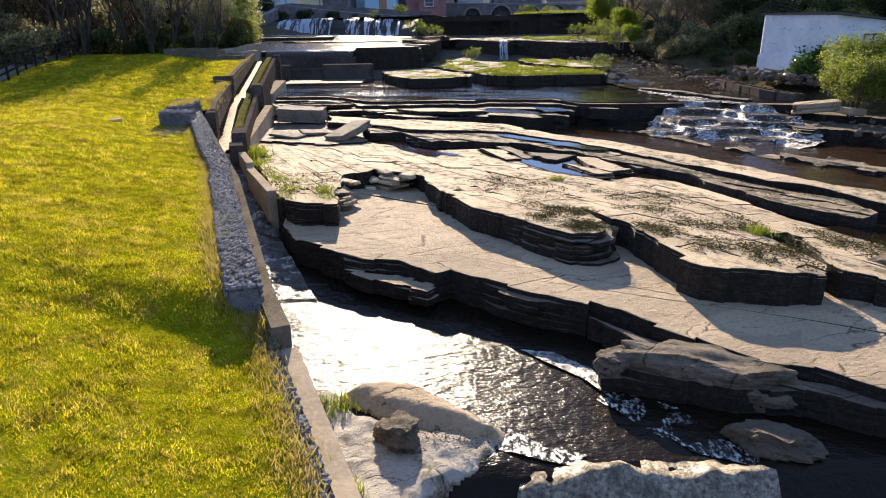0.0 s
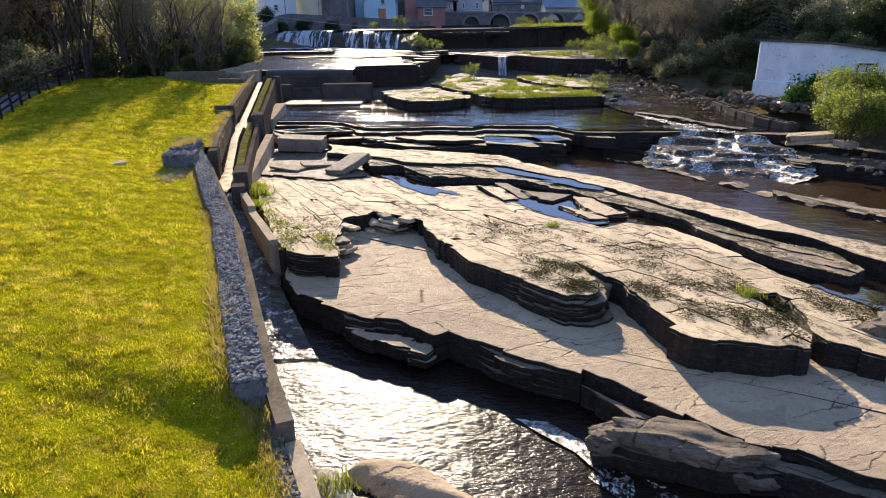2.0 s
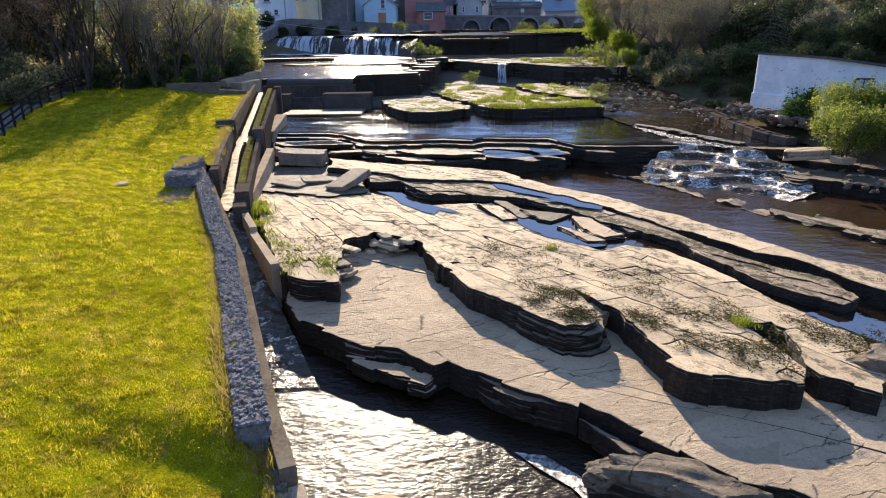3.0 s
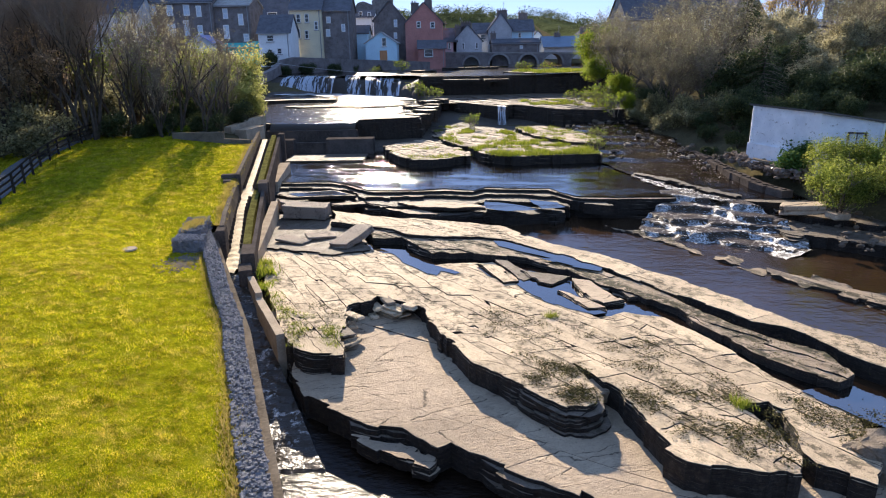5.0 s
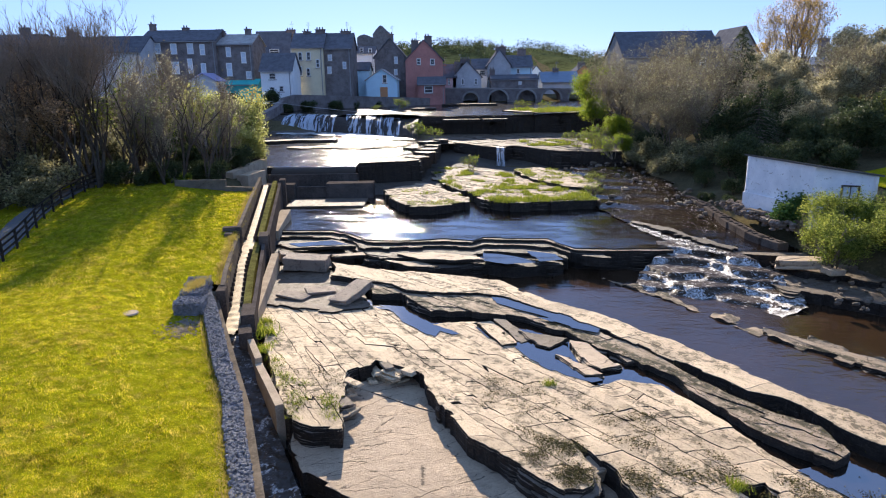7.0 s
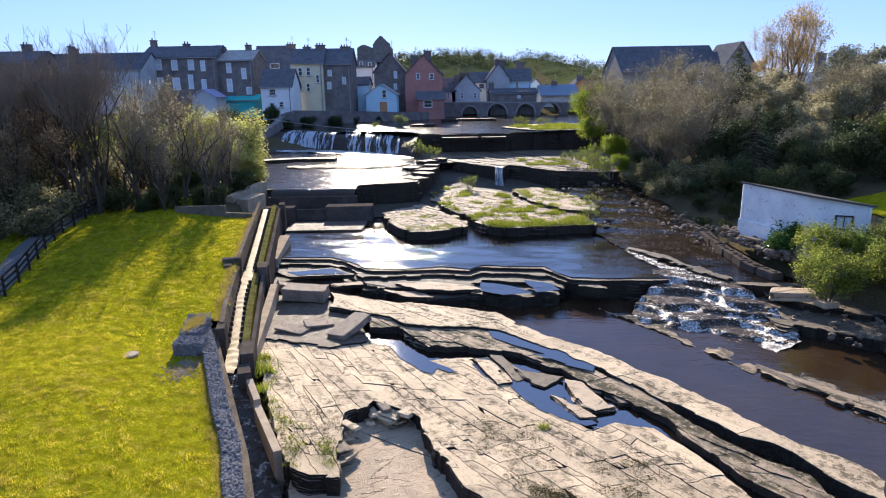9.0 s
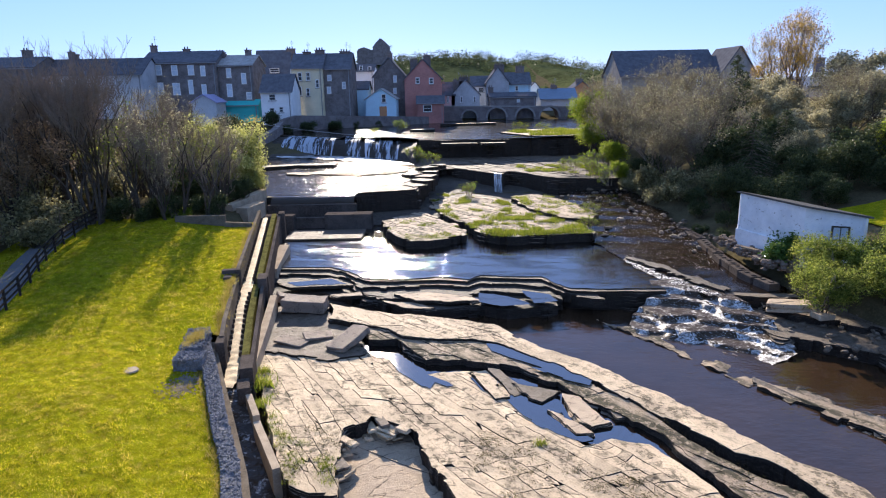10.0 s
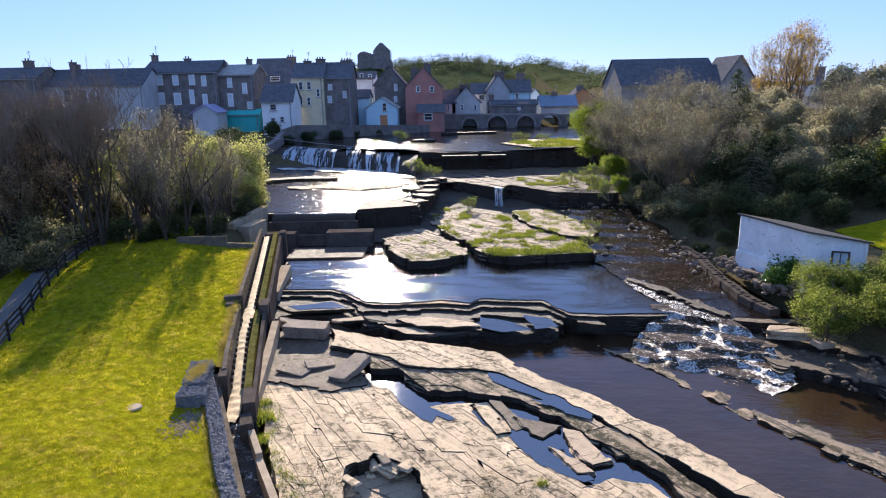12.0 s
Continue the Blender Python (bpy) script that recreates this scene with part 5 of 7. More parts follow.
stand(shrub(15, (1.9, 1.9, 1.6), LEAF_SCRUB, "dull brownish scrub below the trees", "undergrowth", 420, 0.19, 9, group="undergrowth", shell=0.7), on([(-28.6, 46.0, 200, 1.15), (-30.0, 41.5, 240, 1.1), (-28.5, 54.0, 30, 1.2), (-33, 50, 150, 1.5), (-34, 43, 10, 1.5), (-30, 60, 70, 1.4), (-36, 62, 70, 1.7), (-40, 50, 170, 2.0), (-40, 40, 70, 1.5), (-26, 74, 70, 1.5), (-34, 72, 170, 2.0), (-44, 66, 20, 2.2), (-31, 36, 0, 1.0), (-27.8, 43.0, 50, 0.8)]))
stand(shrub(18, (1.9, 1.9, 1.5), LEAF_DARK, "dark ivy and brambles under the alders", "brambles", 380, 0.17, 9, group="brambles", shell=0.7), on([(-21.8, 51.2, 0, 0.75), (-25.0, 50.0, 60, 0.8), (-19.0, 52.8, 120, 0.75), (-23.2, 50.0, 200, 0.5), (-22.8, 57.0, 300, 0.9), (-18.6, 59.0, 90, 0.85), (-25.5, 64, 0, 1.2), (-28, 84, 120, 1.4), (-30, 94, 10, 1.4), (-25.2, 107.5, 10, 0.7), (-22.5, 112.0, 80, 0.8), (-19.0, 117.0, 180, 0.75), (-16.5, 120.5, 280, 0.7), (-11.5, 123.0, 10, 0.55), (-28.0, 110.0, 30, 1.0), (-6.5, 127.0, 90, 0.5), (22.8, 55.6, 30, 0.55), (23.6, 51.6, 100, 0.5), (22.4, 49.6, 200, 0.4), (24.6, 48.6, 300, 0.5), (23.6, 58.2, 0, 0.65), (25.8, 54.0, 140, 0.6), (27.0, 48.0, 240, 0.5), (21.9, 52.8, 60, 0.35)]))
stand(shrub(16, (0.8, 0.6, 0.7), LEAF_GREEN, "patch of bright green nettles under the alders", "nettles", 300, 0.16, 5, False), on([(-22.0, 51.2, 0, 0.9), (-20.6, 51.8, 60, 0.7), (-23.6, 50.6, 160, 0.6)]))

stand(bare_tree(19, 9.5, 2, LEAF_OLIVE, 0, "stout bare alder with dark forking limbs", splay=0.22, spread=0.6, depth=4), on([(-23.4, 50.7, 0, 1.0), (-21.0, 51.6, 120, 0.9), (-26.9, 47.4, 240, 1.0), (-18.9, 51.4, 200, 0.7)]))

# right bank: tangled grey-brown trees, conifers, then bright bushes by the water
stand(bare_tree(21, 9.6, 8, LEAF_TWIG, 2, "broad tangled sallow with grey twigs and small leaves", "sallow_tree", BARK_PALE, 0.14, "far bank trees", 0.7, 0.7), on([(24.2, 72, 0, 0.95), (26.6, 65, 80, 0.9), (22.4, 80, 170, 0.9), (29.0, 74, 240, 1.0), (30.5, 84, 30, 1.05), (24.5, 90, 110, 0.9), (23.2, 66.5, 200, 0.7), (43, 68, 20, 0.8)]))
stand(shrub(22, (2.6, 2.4, 3.2), LEAF_GREEN, "light green leafy bush at the water's edge", "bush", 800, 0.17, 9, group="bank bushes", shell=0.6), [(20.2, 75.5, 3.4, 0, 0.62), (21.0, 91.5, 6.0, 90, 1.15), (19.6, 84.0, 4.8, 200, 0.7), (19.8, 70.0, 2.6, 300, 0.45)])
stand(conifer(23, 9.0, 2.4, "dark conifer among bare trees"), [(34.0, 76, 6.2, 0, 1.12), (36.4, 79, 6.4, 90, 0.9)])
stand(conifer(34, 8.0, 3.6, "broad dark green cypress above the river bank"), [(28.4, 58.8, 2.6, 0, 1.0), (33.4, 63.0, 3.8, 140, 0.85)])
stand(shrub(24, (3.1, 3.0, 3.0), LEAF_DARK, "dense dark green evergreen above the white hut", "evergreen", 750, 0.22, 10, shell=0.5), [(28.6, 62.0, 3.4, 0, 1.0), (33.0, 68.0, 4.5, 70, 0.9), (25.2, 55.5, 2.4, 160, 0.65), (27.5, 52.0, 2.6, 100, 0.6), (31.5, 57.0, 3.6, 200, 0.7), (34.5, 54.5, 4.2, 20, 0.75), (38.0, 58.0, 4.8, 120, 0.85), (31.0, 51.0, 3.2, 220, 0.5), (36.5, 51.0, 4.2, 320, 0.55), (22.0, 69.0, 2.8, 140, 0.55)])
stand(shrub(33, (2.2, 2.0, 1.9), LEAF_SCRUB, "loose dull green scrub along the bank", "bank_scrub", 420, 0.17, 9, group="bank scrub", shell=0.7), [(22.8, 60.5, 1.9, 230, 1.0), (22.2, 65.0, 2.0, 300, 0.95), (21.0, 62.0, 1.8, 100, 0.65), (20.4, 67.5, 2.1, 210, 0.7), (25.4, 61, 2.4, 60, 1.0)])
stand(shrub(25, (3.4, 3.2, 3.0), LEAF_OLIVE, "brownish thicket on the bank behind the hut", "thicket", 650, 0.19, 11, group="far bank thickets", shell=0.65), on([(36.5, 66, 0, 0.85), (41.5, 68, 90, 0.95), (39, 76, 200, 1.0), (46.5, 71, 290, 1.05), (44, 60, 40, 0.95), (34.0, 60.5, 140, 0.75), (52, 66, 60, 1.1), (50, 80, 10, 1.2), (41, 84, 200, 1.0)]))
stand(bare_tree(26, 13.5, 4, LEAF_GOLD, 2, "tall slim birch with golden autumn leaves", "birch", BARK_PALE, 0.17, splay=0.12, spread=0.4), [(47.0, 90, 9.0, 0, 1.0), (49.6, 92, 9.0, 130, 0.98), (45.0, 91, 9.0, 220, 0.8)])
stand(shrub(27, (1.9, 1.7, 1.9), LEAF_SALLOW, "bright leafy sallow bush beside the rapids", "sallow_bush", 900, 0.085, 14, group="sallow bushes", shell=0.75), [(21.3, 33.6, 0.6, 0, 1.0), (24.6, 33.0, 1.2, 80, 1.05), (23.2, 36.6, 1.2, 200, 1.1), (26.8, 36.2, 1.6, 120, 1.1), (27.2, 31.0, 1.2, 300, 1.15), (30, 34, 2.0, 30, 1.2)])
stand(shrub(28, (1.0, 0.95, 1.05), LEAF_GLOSS, "glossy broad-leaved shrub beside the white hut", "laurel", 700, 0.17, 6), [(22.6, 40.3, 1.5, 0, 1.15)])
stand(shrub(29, (2.6, 2.6, 3.2), LEAF_GREEN, "yellow-green tree on the garden slope", "garden_tree", 900, 0.18, 10, shell=0.6), on([(40.5, 55.5, 0, 0.9), (44, 50, 120, 1.0), (37.5, 46.0, 200, 0.65)]))
# bushes on the rocks
stand(bare_tree(31, 1.7, 7, LEAF_GREEN, 1, "small straggling green bush rooted in the rock", "rock_bush", BARK_PALE, 0.11, "rock bushes", 0.8, 0.8, 4), [(-3.6, 83.5, 3.85, 0, 1.3), (-1.4, 81.3, 3.7, 80, 1.0), (3.6, 70.2, 1.45, 200, 1.0), (-7.0, 104, 6.4, 20, 1.2), (-9.6, 98.8, 6.4, 200, 0.7), (12.0, 101, 6.3, 60, 1.0), (15.5, 99, 6.3, 120, 0.9), (12.6, 53.6, 1.4, 60, 0.6), (13.9, 58.8, 1.6, 60, 0.65), (16.5, 71.0, 3.3, 0, 1.2), (14.6, 73.0, 3.6, 70, 1.0), (18.2, 68.5, 3.0, 160, 1.2), (18.4, 76.5, 3.6, 240, 1.3)])

# woods on the hill and between the houses
def woods():
    w = Wood(61)
    spots = []
    for i in range(190):
        x = w.rnd.uniform(-60, 95)
        y = 330 - 40 * w.rnd.random() + w.rnd.uniform(-15, 10)
        spots.append((x, y, w.rnd.uniform(1.6, 3.4)))
    for i in range(34):
        spots.append((w.rnd.uniform(-75, 90), w.rnd.uniform(165, 230), w.rnd.uniform(2.0, 3.4)))
    for x, y, r in spots:
        if not (-38 < x < -22 and y > 270):
            w.mounds([((x, y, far_z(x, y) + r * 0.4), (r * 1.3, r, r))], 60, 0.6, 0.6)
    tagged(thing("far_woods", (w.lv, w.lf), [LEAF_DARK], "dark scrub and trees on the far hill", "woods"), kind="stuff")


woods()
sheet("hill", strip(-140, 160, 6.0), strip(200, 420, 6.0), lambda x, y: far_z(x, y) + 0.3 + 0.4 * wob(x, y, 0.05), [plain("hill_pasture", (0.085, 0.095, 0.04), 0.95, vary=0.6, scale=0.06)], "green pasture hill behind the town", category="hill")

# ---- the town upstream ----
STONE_DARK = plain("dark_stone_wall", (0.25, 0.22, 0.21), 0.95, vary=0.45, scale=0.9)
STONE_GREY = plain("grey_stone_wall", (0.34, 0.32, 0.30), 0.95, vary=0.35, scale=0.8)
RENDER_GREY = plain("grey_render", (0.55, 0.55, 0.56), 0.9, vary=0.25, scale=0.5)
RENDER_WHITE = plain("white_render", (0.92, 0.92, 0.91), 0.9, vary=0.12, scale=0.5)
RENDER_BLUE = plain("pale_blue_render", (0.62, 0.85, 0.97), 0.9, vary=0.12, scale=0.5)
RENDER_YELLOW = plain("ochre_render", (0.82, 0.72, 0.50), 0.9, vary=0.2, scale=0.5)
RENDER_RED = plain("red_render", (0.54, 0.25, 0.21), 0.9, vary=0.25, scale=0.5)
RENDER_PINK = plain("pink_render", (0.78, 0.50, 0.48), 0.9, vary=0.2, scale=0.5)
RENDER_PEACH = plain("orange_render", (0.62, 0.30, 0.15), 0.9, vary=0.2, scale=0.5)
SLATE = plain("slate_roof", (0.15, 0.15, 0.165), 0.85, vary=0.35, scale=1.2)
SLATE_PALE = plain("pale_roof", (0.42, 0.41, 0.39), 0.85, vary=0.3, scale=1.2)
SLATE_BLUE = plain("blue_tin_roof", (0.16, 0.22, 0.30), 0.4, vary=0.2, scale=1.2)
FRAME_WHITE = plain("window_paint", (0.8, 0.8, 0.78), 0.6, vary=0.1)
# pale pane colour stands for sky reflection and light curtains
GLASS_SKY = plain("sky_pale_window_glass", (0.62, 0.70, 0.78), 0.08, vary=0.2, scale=0.6, bump=0.02)
GLASS_DARK = plain("dark_window_glass", (0.05, 0.06, 0.075), 0.08, vary=0.3, scale=0.6, bump=0.02)
PIPE = plain("painted_pipe", (0.30, 0.30, 0.31), 0.6, vary=0.2)
BRICK = plain("chimney_brick", (0.24, 0.20, 0.185), 0.95, vary=0.4, scale=2)


def gable_body(bm, w, d, eave, ridge, way):
    """Walls with gables; the front stands at y = 0."""
    if way == "x":
        sec = [(0, 0), (0, eave), (d / 2, ridge), (d, eave), (d, 0)]
        rows = [[(x, y, z) for y, z in sec] for x in (0, w)]
    else:
        sec = [(0, 0), (0, eave), (w / 2, ridge), (w, eave), (w, 0)]
        rows = [[(x, y, z) for x, z in sec] for y in (0, d)]
    vs = [[bm.verts.new(p) for p in r] for r in rows]
    bm.faces.new(vs[0])
    bm.faces.new(vs[1][::-1])
    for i in range(4):
        bm.faces.new((vs[0][i], vs[0][i + 1], vs[1][i + 1], vs[1][i]))


def roof_leaf(bm, a, b, c, d, thick=0.18):
    n = (Vector(b) - Vector(a)).cross(Vector(d) - Vector(a)).normalized()
    if n.z < 0:
        n = -n
    top = [bm.verts.new(Vector(p) + n * thick) for p in (a, b, c, d)]
    low = [bm.verts.new(Vector(p) + n * 0.02) for p in (a, b, c, d)]
    bm.faces.new(top)
    bm.faces.new(low[::-1])
    for i in range(4):
        bm.faces.new((top[i], low[i], low[(i + 1) % 4], top[(i + 1) % 4]))


def town_house(x0, x1, y, depth, zb, eave, ridge, wall, roof, way, windows, chimneys, label="", door=None, name="house"):
    w, e, r = x1 - x0, eave - zb, max(ridge - zb, eave - zb + 0.8)
    holder = thing(name, None, None, label or "town house with slate roof above the river", "house", "town houses")
    holder.matrix_world = pose(x0, y, zb)
    bm = bmesh.new()
    gable_body(bm, w, depth, e, r, way)
    for v in bm.verts:
        if v.co.z < 0.01:
            v.co.z = -4.0
    part("wall", bm, [wall], holder)
    o = 0.25
    bm = bmesh.new()
    if way == "x":
        k = (r - e) / (depth / 2) * o
        roof_leaf(bm, (-o, -o, e - k), (w + o, -o, e - k), (w + o, depth / 2, r), (-o, depth / 2, r))
        roof_leaf(bm, (-o, depth + o, e - k), (-o, depth / 2, r), (w + o, depth / 2, r), (w + o, depth + o, e - k))
    else:
        k = (r - e) / (w / 2) * o
        roof_leaf(bm, (-o, -o, e - k), (-o, depth + o, e - k), (w / 2, depth + o, r), (w / 2, -o, r))
        roof_leaf(bm, (w + o, -o, e - k), (w / 2, -o, r), (w / 2, depth + o, r), (w + o, depth + o, e - k))
    part("roof", bm, [roof], holder)
    for wx, wz, ww, wh in windows:
        cx, cz = wx - x0, wz - zb
        win = new("window")
        win.parent = holder
        win.location = (cx, 0, cz)
        bm = bmesh.new()
        t = 0.13
        for a, b, c, d in ((-ww / 2, ww / 2, wh / 2 - t, wh / 2), (-ww / 2, ww / 2, -wh / 2, -wh / 2 + t), (-ww / 2, -ww / 2 + t, -wh / 2 + t, wh / 2 - t), (ww / 2 - t, ww / 2, -wh / 2 + t, wh / 2 - t), (-ww / 2 + t, ww / 2 - t, -0.035, 0.035)):
            box(bm, a, b, -0.07, 0.02, c, d)
        part("frame", bm, [FRAME_WHITE], win)
        bm = bmesh.new()
        box(bm, -ww / 2 + t, ww / 2 - t, -0.03, 0.01, -wh / 2 + t, wh / 2 - t)
        part("pane", bm, [GLASS_SKY if wall == STONE_DARK else GLASS_DARK], win)
        bm = bmesh.new()
        box(bm, -ww / 2 - 0.1, ww / 2 + 0.1, -0.16, 0.02, -wh / 2 - 0.12, -wh / 2 - 0.002)
        part("sill", bm, [STONE_GREY], win)
    for cx, ct, cw in chimneys:
        cw, ct = cw * 1.2, ct + 0.35
        bm = bmesh.new()
        at = depth / 2 if way == "x" else min(depth - 1, 1.2)
        foot = e if way == "x" else e
        box(bm, cx - x0 - cw / 2, cx - x0 + cw / 2, at - 0.45, at + 0.45, foot, ct - zb - 0.35)
        box(bm, cx - x0 - cw / 2 - 0.1, cx - x0 + cw / 2 + 0.1, at - 0.55, at + 0.55, ct - zb - 0.348, ct - zb - 0.2)
        stack = part("chimney", bm, [BRICK], holder)
        for i in range(max(1, int(cw / 0.5))):
            bm = bmesh.new()
            bmesh.ops.create_cone(bm, cap_ends=True, segments=8, radius1=0.14, radius2=0.11, depth=0.4)
            for v in bm.verts:
                v.co += Vector((cx - x0 - cw / 2 + 0.25 + i * 0.5, at, ct - zb))
            part("pot", bm, [BRICK], stack)
    if way == "x" and w > 4:
        bm = bmesh.new()
        box(bm, -0.2, w + 0.2, -0.42, -0.28, e - 0.2, e - 0.06)
        part("gutter", bm, [PIPE], holder)
        bm = bmesh.new()
        box(bm, w - 0.42, w - 0.3, -0.16, -0.04, -1.0, e - 0.1)
        part("downpipe", bm, [PIPE], holder)
    if chimneys and chimneys[0][2] > 0.75:
        cx, ct, cw = chimneys[0]
        bm = bmesh.new()
        at = depth / 2 if way == "x" else min(depth - 1, 1.2)
        box(bm, cx - x0 + 0.3, cx - x0 + 0.35, at - 0.02, at + 0.03, ct - zb - 0.5, ct - zb + 1.8)
        for k in range(3):
            box(bm, cx - x0 - 0.1 + 0.08 * k, cx - x0 + 0.75 - 0.08 * k, at - 0.01, at + 0.02, ct - zb + 1.2 + 0.22 * k, ct - zb + 1.23 + 0.22 * k)
        part("aerial", bm, [PIPE], holder, "thin metal aerial")
    if door:
        dx, dw, dh, mat = door
        bm = bmesh.new()
        box(bm, dx - x0 - dw / 2, dx - x0 + dw / 2, -0.06, 0.03, 0.0, dh, 0.02)
        part("door", bm, [mat], holder)
    return holder


town_house(-52.5, -39.5, 118, 9, 9.9, 18.3, 20.3, STONE_DARK, SLATE, "x", [(-49.6, 17.1, 1.1, 1.8), (-46.8, 17.0, 1.1, 1.8), (-43.9, 17.0, 1.1, 1.8), (-41.8, 16.8, 0.9, 1.8), (-49.6, 13.9, 1.1, 2.1), (-46.8, 13.8, 1.3, 2.1), (-44.2, 14.1, 0.9, 2.5), (-41.9, 13.5, 0.9, 2.1)], [(-51.9, 21.4, 0.8), (-46.0, 20.7, 0.9), (-39.9, 20.0, 1.4)], "long dark stone terrace house with many white windows")
town_house(-39.9, -33.4, 119, 9, 8.6, 17.7, 19.5, STONE_DARK, SLATE_PALE, "x", [(-37.6, 16.4, 0.9, 1.7), (-35.0, 15.4, 0.9, 1.9), (-37.7, 13.4, 1.0, 2.3), (-34.3, 12.4, 1.0, 1.3)], [(-39.6, 19.8, 0.5), (-35.1, 20.4, 0.8)], "dark stone terrace house with pale roof")
town_house(-39.0, -31.9, 140, 8, 8.6, 15.9, 21.5, RENDER_GREY, SLATE, "x", [(-38.2, 16.8, 1.0, 1.5), (-34.7, 17.3, 2.0, 1.0)], [(-31.9, 21.7, 1.5), (-38.2, 20.5, 0.7)], "grey rendered house behind with big slate roof")
town_house(-30.9, -25.6, 114, 7, 8.1, 13.0, 15.9, RENDER_WHITE, SLATE, "x", [(-28.9, 12.1, 1.2, 1.1), (-29.1, 9.9, 0.9, 0.9), (-27.5, 10.0, 0.8, 1.0)], [], "low white house with dark slate roof")
town_house(-27.1, -21.5, 122, 8, 8.7, 17.1, 19.7, RENDER_YELLOW, SLATE, "x", [(-25.6, 15.6, 0.8, 1.5), (-24.1, 15.6, 0.8, 1.5), (-22.5, 14.3, 0.7, 1.5), (-25.8, 13.0, 0.8, 1.7), (-24.3, 12.8, 0.7, 1.5)], [(-24.9, 20.0, 1.1), (-22.4, 20.3, 1.4)], "ochre rendered tall house with slate roof")
town_house(-21.7, -16.5, 123, 8, 8.0, 16.9, 19.7, STONE_DARK, SLATE, "x", [(-20.4, 15.3, 0.8, 1.1), (-20.6, 13.1, 0.8, 1.3), (-17.8, 13.9, 0.7, 1.3)], [(-17.9, 20.0, 1.5)], "dark narrow house with slate roof")
town_house(-21.4, -15.0, 150, 8, 9.6, 17.1, 18.6, RENDER_WHITE, SLATE, "x", [(-17.8, 17.7, 0.8, 1.1), (-15.9, 17.5, 0.8, 1.1)], [(-20.9, 21.3, 1.1)], "white house up the hill with slate roof")
town_house(-14.3, -8.5, 126, 7, 7.9, 11.2, 13.1, RENDER_BLUE, SLATE_PALE, "y", [(-10.8, 11.4, 0.9, 1.6)], [], "small pale blue gabled house by the river", door=(-11.0, 1.4, 2.0, RENDER_PEACH))
town_house(-17.9, -14.3, 131, 6, 10.3, 13.1, 14.6, RENDER_BLUE, SLATE, "x", [(-17.3, 12.4, 0.8, 1.2)], [], "low pale blue outhouse with slate roof")
town_house(-13.4, -7.2, 134, 9, 7.2, 15.6, 19.1, STONE_DARK, SLATE, "y", [(-9.1, 15.0, 0.7, 1.4), (-9.2, 12.7, 0.7, 1.2)], [(-10.1, 19.9, 0.9)], "tall dark stone gabled house")
town_house(-7.1, 0.2, 132, 9, 6.4, 14.9, 18.6, RENDER_RED, SLATE, "y", [(-4.5, 14.6, 0.8, 1.2), (-1.8, 14.5, 0.9, 1.2)], [(-5.2, 18.5, 1.2), (-2.6, 19.3, 1.2)], "tall red painted house by the bridge")
town_house(-4.6, 0.6, 129.2, 2.6, 6.4, 10.3, 11.6, RENDER_RED, SLATE, "x", [(-2.6, 9.3, 1.7, 1.4)], [], "red painted lean-to in front of the tall house", name="outhouse")
town_house(-0.1, 3.0, 141, 6, 8.9, 11.6, 14.2, RENDER_PINK, SLATE, "x", [(1.5, 10.7, 0.5, 1.3)], [(0.4, 14.0, 1.1)], "small pink house behind the bridge")
town_house(2.3, 8.3, 141, 7, 8.7, 11.6, 14.7, RENDER_GREY, SLATE, "y", [(4.4, 10.6, 0.6, 1.3), (7.2, 10.6, 0.6, 1.3)], [(3.6, 14.5, 1.5), (5.0, 15.1, 1.7)], "grey gabled cottage behind the bridge")
town_house(6.9, 11.1, 150, 7, 10.3, 13.3, 15.5, RENDER_WHITE, SLATE, "x", [(9.1, 12.5, 1.3, 1.1)], [], "white cottage with slate roof")
town_house(10.1, 15.0, 146, 9, 8.5, 14.0, 17.1, RENDER_GREY, SLATE, "y", [(12.7, 10.9, 0.7, 1.2)], [(12.9, 17.7, 1.8)], "grey gabled house with big chimney")
town_house(14.4, 20.0, 148, 8, 11.2, 13.6, 16.1, RENDER_BLUE, SLATE, "x", [(16.9, 12.7, 0.7, 1.1)], [(18.0, 17.4, 1.6)], "pale blue house with dark slate roof")
town_house(10.3, 20.0, 139, 6, 8.6, 11.0, 11.8, STONE_DARK, SLATE, "x", [(16.3, 10.2, 0.7, 0.7)], [(10.7, 12.9, 0.9)], "low dark shed behind the bridge")
town_house(22.0, 24.5, 165, 7, 10.3, 12.6, 14.0, RENDER_WHITE, SLATE, "y", [], [], "small white gabled house far off")
town_house(22.6, 30.8, 150, 8, 8.1, 10.2, 12.4, RENDER_GREY, SLATE_BLUE, "x", [], [(26.1, 13.1, 1.1)], "low house with blue tin roof")
town_house(31.4, 36.6, 160, 8, 8.2, 11.9, 13.9, RENDER_PEACH, SLATE, "y", [], [(33.5, 14.4, 1.4)], "orange gabled house with broad chimney")
town_house(32.6, 50.3, 120, 14, 9.5, 14.5, 19.1, STONE_GREY, SLATE, "x", [(46.7, 13.4, 1.0, 1.7)], [], "long grey stone church with slate roof", name="church")
town_house(48.7, 55.0, 116, 10, 9.4, 14.4, 19.1, STONE_GREY, SLATE, "y", [(51.2, 13.3, 0.8, 1.5)], [], "gabled wing of the grey stone church", name="church")
town_house(60.9, 67.4, 110, 10, 8.9, 12.0, 13.7, STONE_GREY, SLATE_PALE, "x", [], [(65.1, 16.8, 1.2)], "pale roofed house behind the birches")
